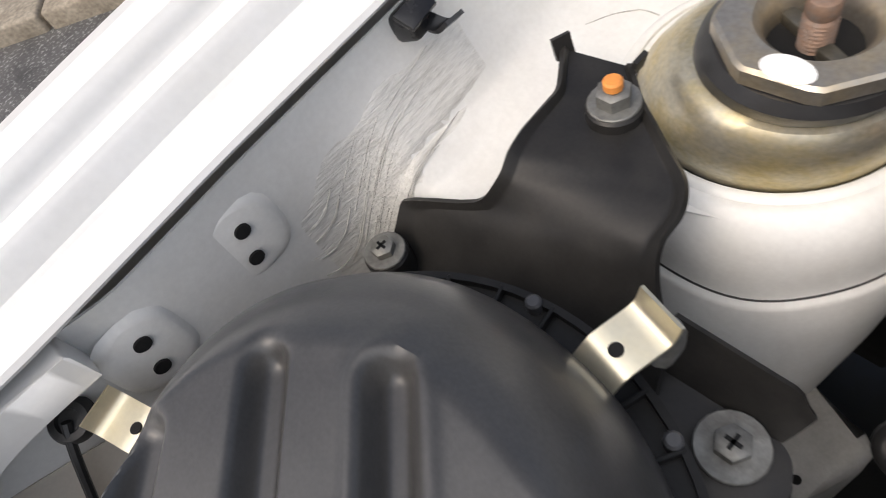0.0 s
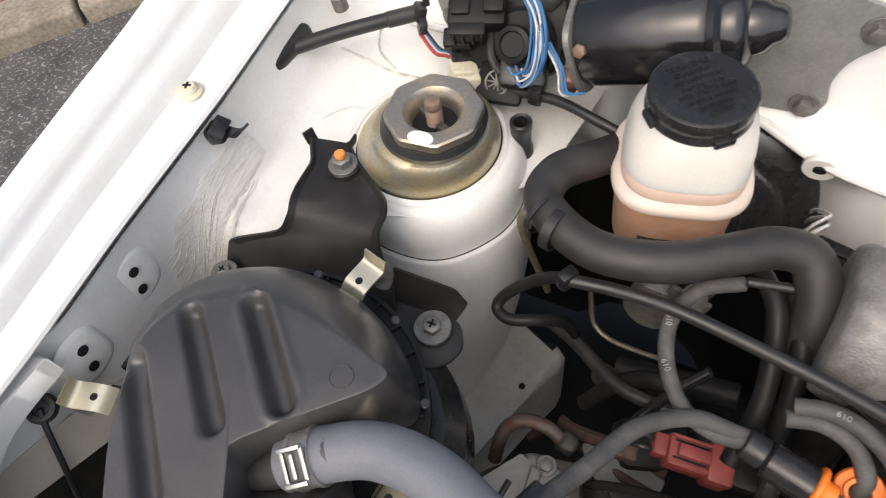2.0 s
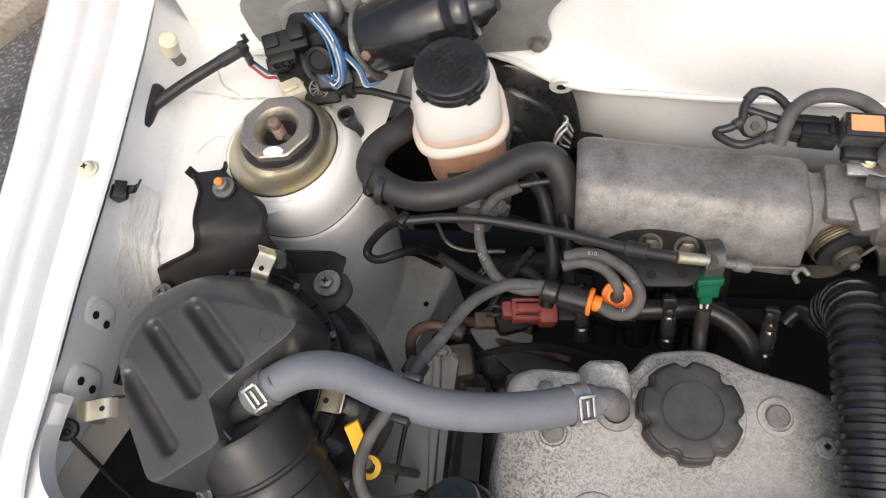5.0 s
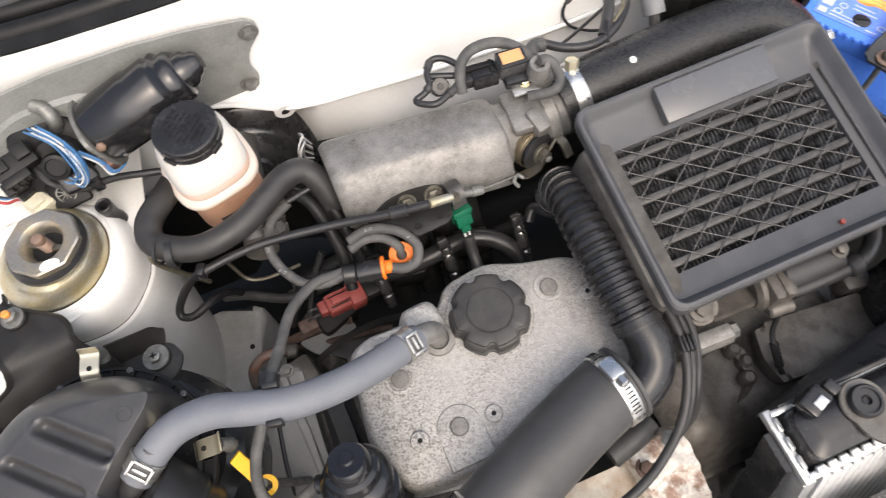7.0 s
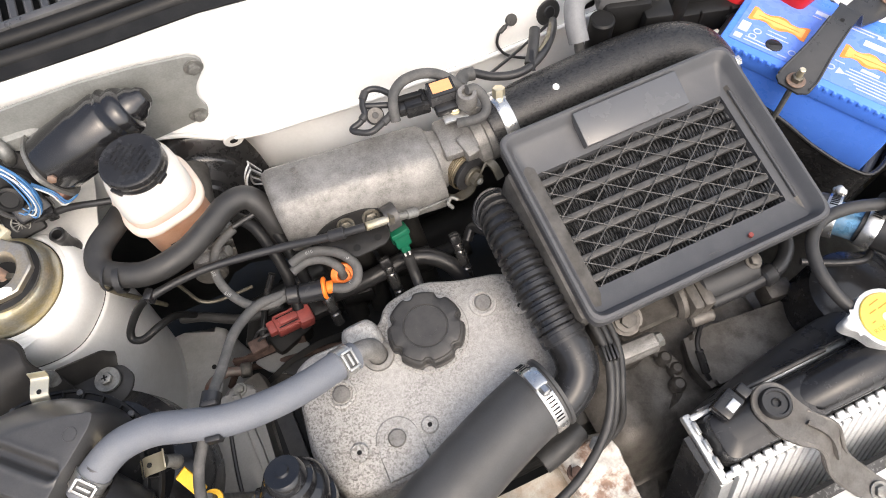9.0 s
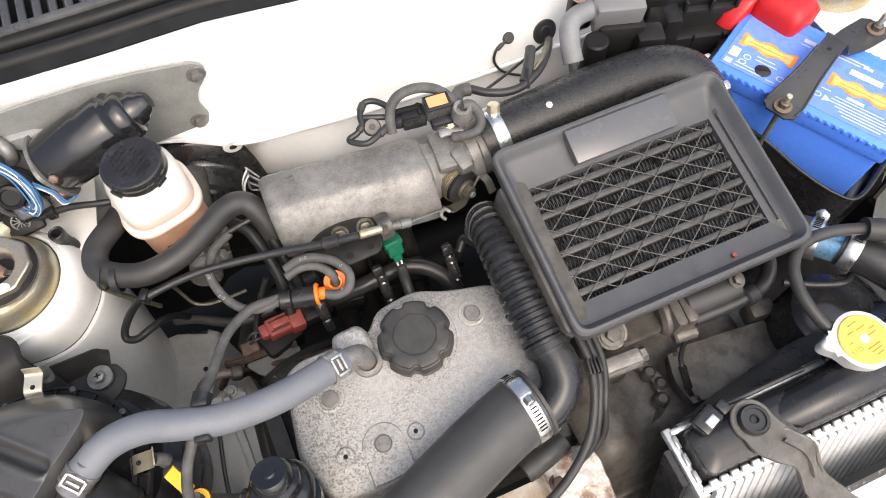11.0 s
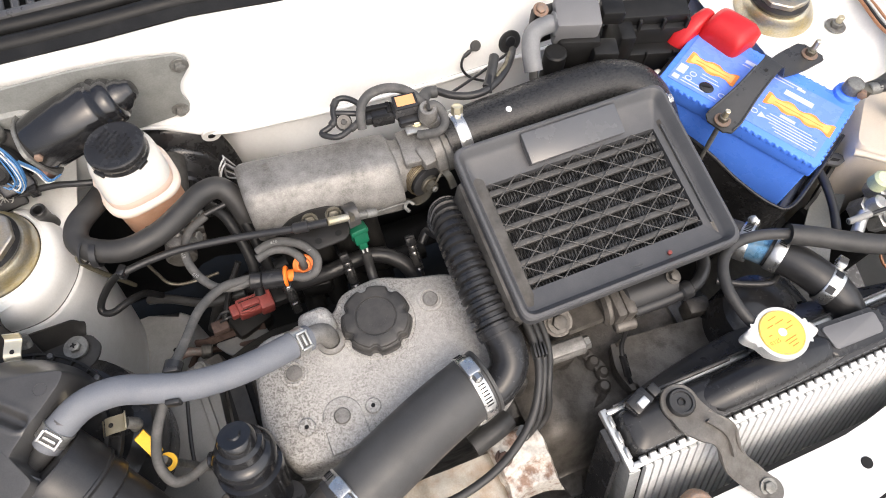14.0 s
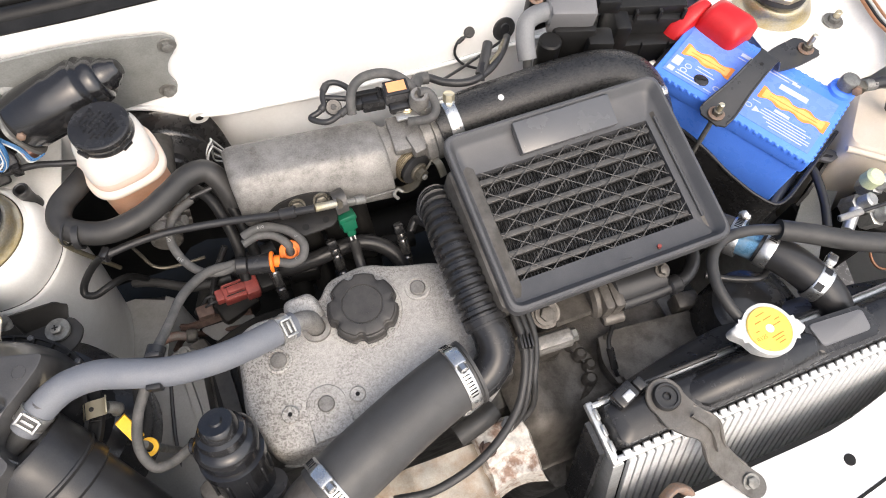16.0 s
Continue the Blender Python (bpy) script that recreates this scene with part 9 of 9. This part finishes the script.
for k in (-1, 1):
    part("arm_lip", sweep([(0.518 + 0.013 * k, -0.238 + 0.006 * k, RZ + 0.0205), (0.5365 + 0.012 * k, -0.258 + 0.0055 * k, RZ + 0.0155), (0.546 + 0.0115 * k, -0.282 + 0.0053 * k, RZ - 0.0155), (0.560 + 0.011 * k, -0.305 + 0.005 * k, RZ - 0.0250)], 0.0021, 8, 5), M["arm_steel"], rb)
part("arm_rib", ribbon([(0.524, -0.240, RZ + 0.024), (0.534, -0.253, RZ + 0.0215), (0.540, -0.264, RZ + 0.010), (0.545, -0.276, RZ - 0.009)], 0.004, 0.005, (0.90, 0.42, 0)), M["arm_steel"], rb)
part("bush", lathe([(0.0135, 0), (0.0135, 0.004), (0.0120, 0.006), (0.0100, 0.006), (0.0095, 0.004), (0.0045, 0.004), (0.0035, 0.005), (0.0030, 0.002), (0, 0.002)], Matrix.Translation((0.510, -0.216, RZ + 0.0215)), 30), M["rubber_clean"], rb)
bolt("foot_bolt", rb, (0.5675, -0.3150, RZ - 0.0255), M["bolt_grey"], up=(0, -0.3, 0.95), r=0.006, washer=0.009, h=0.004)

fb2 = thing("front_bracket", (0.50, -0.30, 0.70), "rusty brown bent steel bracket ahead of the radiator", "bracket")
part("loop", sweep([(0.470, -0.318, 0.716), (0.482, -0.300, 0.734), (0.498, -0.293, 0.738), (0.510, -0.300, 0.730), (0.516, -0.316, 0.706), (0.516, -0.330, 0.66)], 0.0085, 16, 6, wide=0.55), M["bolt_rust"], fb2)
part("foot", box((0.505, -0.332, 0.66), (0.05, 0.02, 0.02), bev=0.004), M["rust"], fb2)

# radiator cap
cx, cy = 0.627, -0.196
RNECK = lathe([(0.018, 0.775), (0.021, 0.785), (0.0215, 0.803), (0.0235, 0.806), (0, 0.806)], Matrix.Translation((cx, cy, 0)), 32)
part("filler_neck", RNECK, M["plastic_gloss"], rad)
capo = []
for k in range(80):
    a = 2 * math.pi * k / 80
    ear = math.exp(-((((a + 0.27) % math.pi) - math.pi * (((a + 0.27) % math.pi) > math.pi / 2)) / 0.25) ** 2)
    capo.append((0.0262 + 0.0115 * ear) * Vector((math.cos(a), math.sin(a))))
rcp = part("cap", prism([tuple(p) for p in capo], 0.803, 0.8165, Matrix.Translation((cx, cy, 0)), 0.003, 3), M["cap_alloy"], rad, "pale alloy radiator cap with yellow label", 50)
part("cap_label", rod((cx, cy, 0.8165), (cx, cy, 0.8178), 0.0225, 40, 0.0006), M["cap_yellow"], rcp, "round yellow warning label")
part("rivet", rod((cx, cy, 0.8178), (cx, cy, 0.8185), 0.0042, 18, 0.0004), M["white_mark"], rcp)
part("label_ring", lathe([(0.0212, 0.81785), (0.0216, 0.81785), (0.0216, 0.8181), (0.0212, 0.8181), (0.0212, 0.81785)], Matrix.Translation((cx, cy, 0)), 40), M["orange_label"], rcp)
part("label_number", lettering("R125", 0.0058, pose(cx - 0.0120, cy - 0.0062, 0.8178, 0, 0, 4), 0.0002), M["label_print"], rcp, "dark orange printed number")
for x, y, w in ((0.004, -0.008, 0.014), (0.004, -0.0115, 0.011), (0.005, -0.015, 0.008), (0.009, 0.002, 0.009), (0.003, 0.010, 0.010), (-0.008, 0.009, 0.007), (0.012, 0.0065, 0.006), (-0.002, 0.0155, 0.010), (-0.013, 0.001, 0.004)):
    part("warning_bar", box((cx + x, cy + y, 0.8179), (w, 0.0011, 0.0004), (0, 0, 8), bev=0), M["label_print"], rcp)

inlet = part("inlet_housing", prism([(0.670, -0.200), (0.742, -0.205), (0.748, -0.214), (0.744, -0.238), (0.672, -0.236)], RZ - 0.004, 0.7990, bev=0.004, seg=3, round_=0.006), M["plastic_gloss"], rad, "black moulded inlet housing")
part("inlet_cover", prism([(0.676, -0.205), (0.737, -0.2095), (0.734, -0.231), (0.678, -0.2295)], 0.7990, 0.8012, bev=0.0008, seg=2, round_=0.004), M["panel_grey"], inlet, "flat mid-grey plastic cover")

# radiator hoses and bypass
th = thing("radiator_hose", (0.70, -0.14, 0.74), "black upper radiator hose with clamps and a blue joiner", "hose")
TP = [(0.672, -0.086, 0.778), (0.688, -0.108, 0.786), (0.705, -0.135, 0.790), (0.720, -0.162, 0.788), (0.730, -0.182, 0.780), (0.736, -0.198, 0.768)]
part("joiner", rod(TP[0], TP[2], 0.0165, 26, 0.002), M["blue_film"], th, "blue anodised joiner")
part("hose", sweep(TP[1:] , 0.0190, 26, 7), M["rubber_clean"], th)
part("hose_far", sweep([(0.645, -0.053, 0.762), (0.660, -0.070, 0.772), (0.673, -0.088, 0.780)], 0.0200, 26, 6), M["alloy_dark"], th)
clamp("worm_clamp", (0.674, -0.0895, 0.780), (0.015, -0.022, 0.008), 0.0200, 0.012, th, (0.75, 0.45, 0.45))
clamp("worm_clamp", (0.693, -0.116, 0.7875), (0.018, -0.028, 0.004), 0.0193, 0.013, th, (0.75, 0.45, 0.45))
sc = clamp("spring_clamp", (0.7225, -0.1670, 0.7865), (0.018, -0.028, -0.002), 0.0193, 0.014, th, (0.8, 0.3, 0.6), worm=False)
for k in range(3):
    e = Vector((math.sin(k - 0.8) * 0.8, math.sin(k - 0.8) * 0.5, math.cos(k - 0.8))).normalized()
    part("clamp_window", box(axis(Vector((0.7225, -0.1670, 0.7865)), Vector((0.7225, -0.1670, 0.7865)) + e) @ pose(0, 0, 0.0210), (0.008, 0.008, 0.0010), bev=0.0003, seg=1), M["rubber_clean"], sc)
part("clamp_tang", box((0.743, -0.153, 0.797), (0.014, 0.010, 0.010), (0, 20, 30), bev=0.001), M["steel"], sc)
oh = thing("overflow_hose", (0.66, -0.13, 0.81), "black overflow hose curving from the radiator cap", "hose")
part("hose", sweep([(0.612, -0.178, 0.808), (0.604, -0.160, 0.815), (0.602, -0.136, 0.820), (0.612, -0.112, 0.822), (0.634, -0.099, 0.822), (0.665, -0.100, 0.821), (0.700, -0.111, 0.819)], 0.0058, 14, 7), M["rubber"], oh)
part("sleeve", sweep([(0.694, -0.109, 0.8195), (0.720, -0.122, 0.818), (0.760, -0.143, 0.814), (0.800, -0.160, 0.81), (0.86, -0.18, 0.80)], 0.0108, 18, 6), M["rubber"], oh)
part("thin_hose", sweep([(0.625, -0.115, 0.770), (0.65, -0.130, 0.772), (0.675, -0.140, 0.775), (0.69, -0.135, 0.77)], 0.0035, 10, 5), M["rubber_clean"], oh)
tcv = thing("thermostat_cover", (0.68, -0.16, 0.70), "round black fan motor cover behind the radiator", "cover")
part("dome", lathe([(0, 0.755), (0.03, 0.753), (0.042, 0.745), (0.046, 0.73), (0.046, 0.66), (0, 0.66)], Matrix.Translation((0.668, -0.158, 0)), 36), M["plastic_gloss"], tcv)

# ---- right-hand corner: washer tank, air conditioning unions, rails ----
wt = thing("washer_tank", (0.92, 0.0, 0.62), "beige translucent washer tank with a moulded top", "washer tank")
part("tank_body", loft([([tuple(p) for p in rounded([(0.862, -0.040), (0.930, -0.085), (1.02, -0.03), (1.02, 0.045), (0.93, 0.045)], 0.02)], 0.60), ([tuple(p) for p in rounded([(0.866, -0.036), (0.930, -0.078), (1.014, -0.028), (1.014, 0.042), (0.934, 0.042)], 0.02)], 0.765), ([tuple(p) for p in rounded([(0.874, -0.030), (0.930, -0.068), (1.004, -0.024), (1.004, 0.034), (0.938, 0.034)], 0.02)], 0.775)]), M["beige"], wt)
part("tank_lip", sweep([(0.868, -0.034, 0.772), (0.93, -0.072, 0.772), (1.0, -0.025, 0.774)], 0.004, 10, 5), M["beige"], wt)
au = thing("air_conditioning_unions", (0.90, -0.09, 0.70), "bright alloy pipe unions of the air conditioning", "pipes")
for x, y, z in ((0.862, -0.088, 0.742), (0.890, -0.075, 0.750), (0.878, -0.108, 0.735)):
    u = part("union", hexa((x, y, z - 0.02), (x + 0.004, y - 0.006, z), 0.0125), M["zinc_plated"], au)
    part("collar", rod((x + 0.004, y - 0.006, z), (x + 0.008, y - 0.010, z + 0.016), 0.0085, 18, 0.002), M["core_alloy"], u)
part("pale_cap", lathe([(0, 0), (0.011, 0), (0.011, 0.014), (0.008, 0.017), (0, 0.018)], axis((0.879, -0.076, 0.756), (0.880, -0.078, 0.779)), 24), M["lime"], au, "pale lime service port cap")
part("pipe", sweep([(0.84, -0.115, 0.73), (0.860, -0.098, 0.738), (0.885, -0.105, 0.735), (0.93, -0.12, 0.72)], 0.007, 14, 6), M["core_alloy"], au)
part("pipe", sweep([(0.80, -0.110, 0.775), (0.835, -0.112, 0.778), (0.88, -0.112, 0.776), (0.94, -0.10, 0.77)], 0.0022, 10, 6), M["rubber_clean"], au)
part("sleeve", rod((0.80, -0.110, 0.775), (0.828, -0.1118, 0.7778), 0.0040, 12), M["print_grey"], au)
part("copper_ring", lathe([(0.015, -0.001), (0.0175, -0.001), (0.0175, 0.001), (0.015, 0.001), (0.015, -0.001)], axis((0.838, -0.160, 0.752), (0.842, -0.168, 0.775)), 28), M["copper"], au)
part("receiver", rod((0.90, -0.10, 0.55), (0.90, -0.10, 0.725), 0.03, 24, 0.006), M["iron_shaded"], au)
part("hose", sweep([(0.845, -0.005, 0.735), (0.838, -0.04, 0.742), (0.828, -0.075, 0.74), (0.815, -0.105, 0.735)], 0.0052, 12, 6), M["rubber_clean"], au)
rs = thing("side_rail_cover", (0.86, -0.07, 0.60), "grey painted side panel edge beside the battery tray", "panel")
part("panel_strip", ribbon([(0.935, -0.005, 0.700), (0.88, -0.045, 0.690), (0.835, -0.085, 0.685), (0.80, -0.125, 0.68)], 0.035, 0.003, (0.6, -0.75, 0.1)), M["grey_plate"], rs)
part("support", box((0.86, -0.07, 0.60), (0.05, 0.05, 0.16), bev=0.01), M["iron_shaded"], rs)
sb = thing("tower_bolt", (0.948, 0.135, 0.785), "threaded strut tower bolt with a rubber washer", "bolt")
bolt("nut", sb, (0.955, 0.130, 0.7865), M["bolt_grey"], r=0.0075, washer=0.013, h=0.006, stud=0.009, mat_stud=M["zinc"])
cwl = thing("side_loom", (1.0, 0.10, 0.78), "copper and black wires along the far inner panel", "wiring")
for k in range(6):
    part("wire", sweep([(0.985 + 0.004 * k, 0.02, 0.80), (0.990 + 0.004 * k, 0.06, 0.806), (0.986 + 0.005 * k, 0.10, 0.806), (0.992 + 0.004 * k, 0.15, 0.806), (0.998, 0.21, 0.80)], 0.002, 8, 6), M[("copper", "rubber_clean", "wire_white")[k % 3]], cwl)
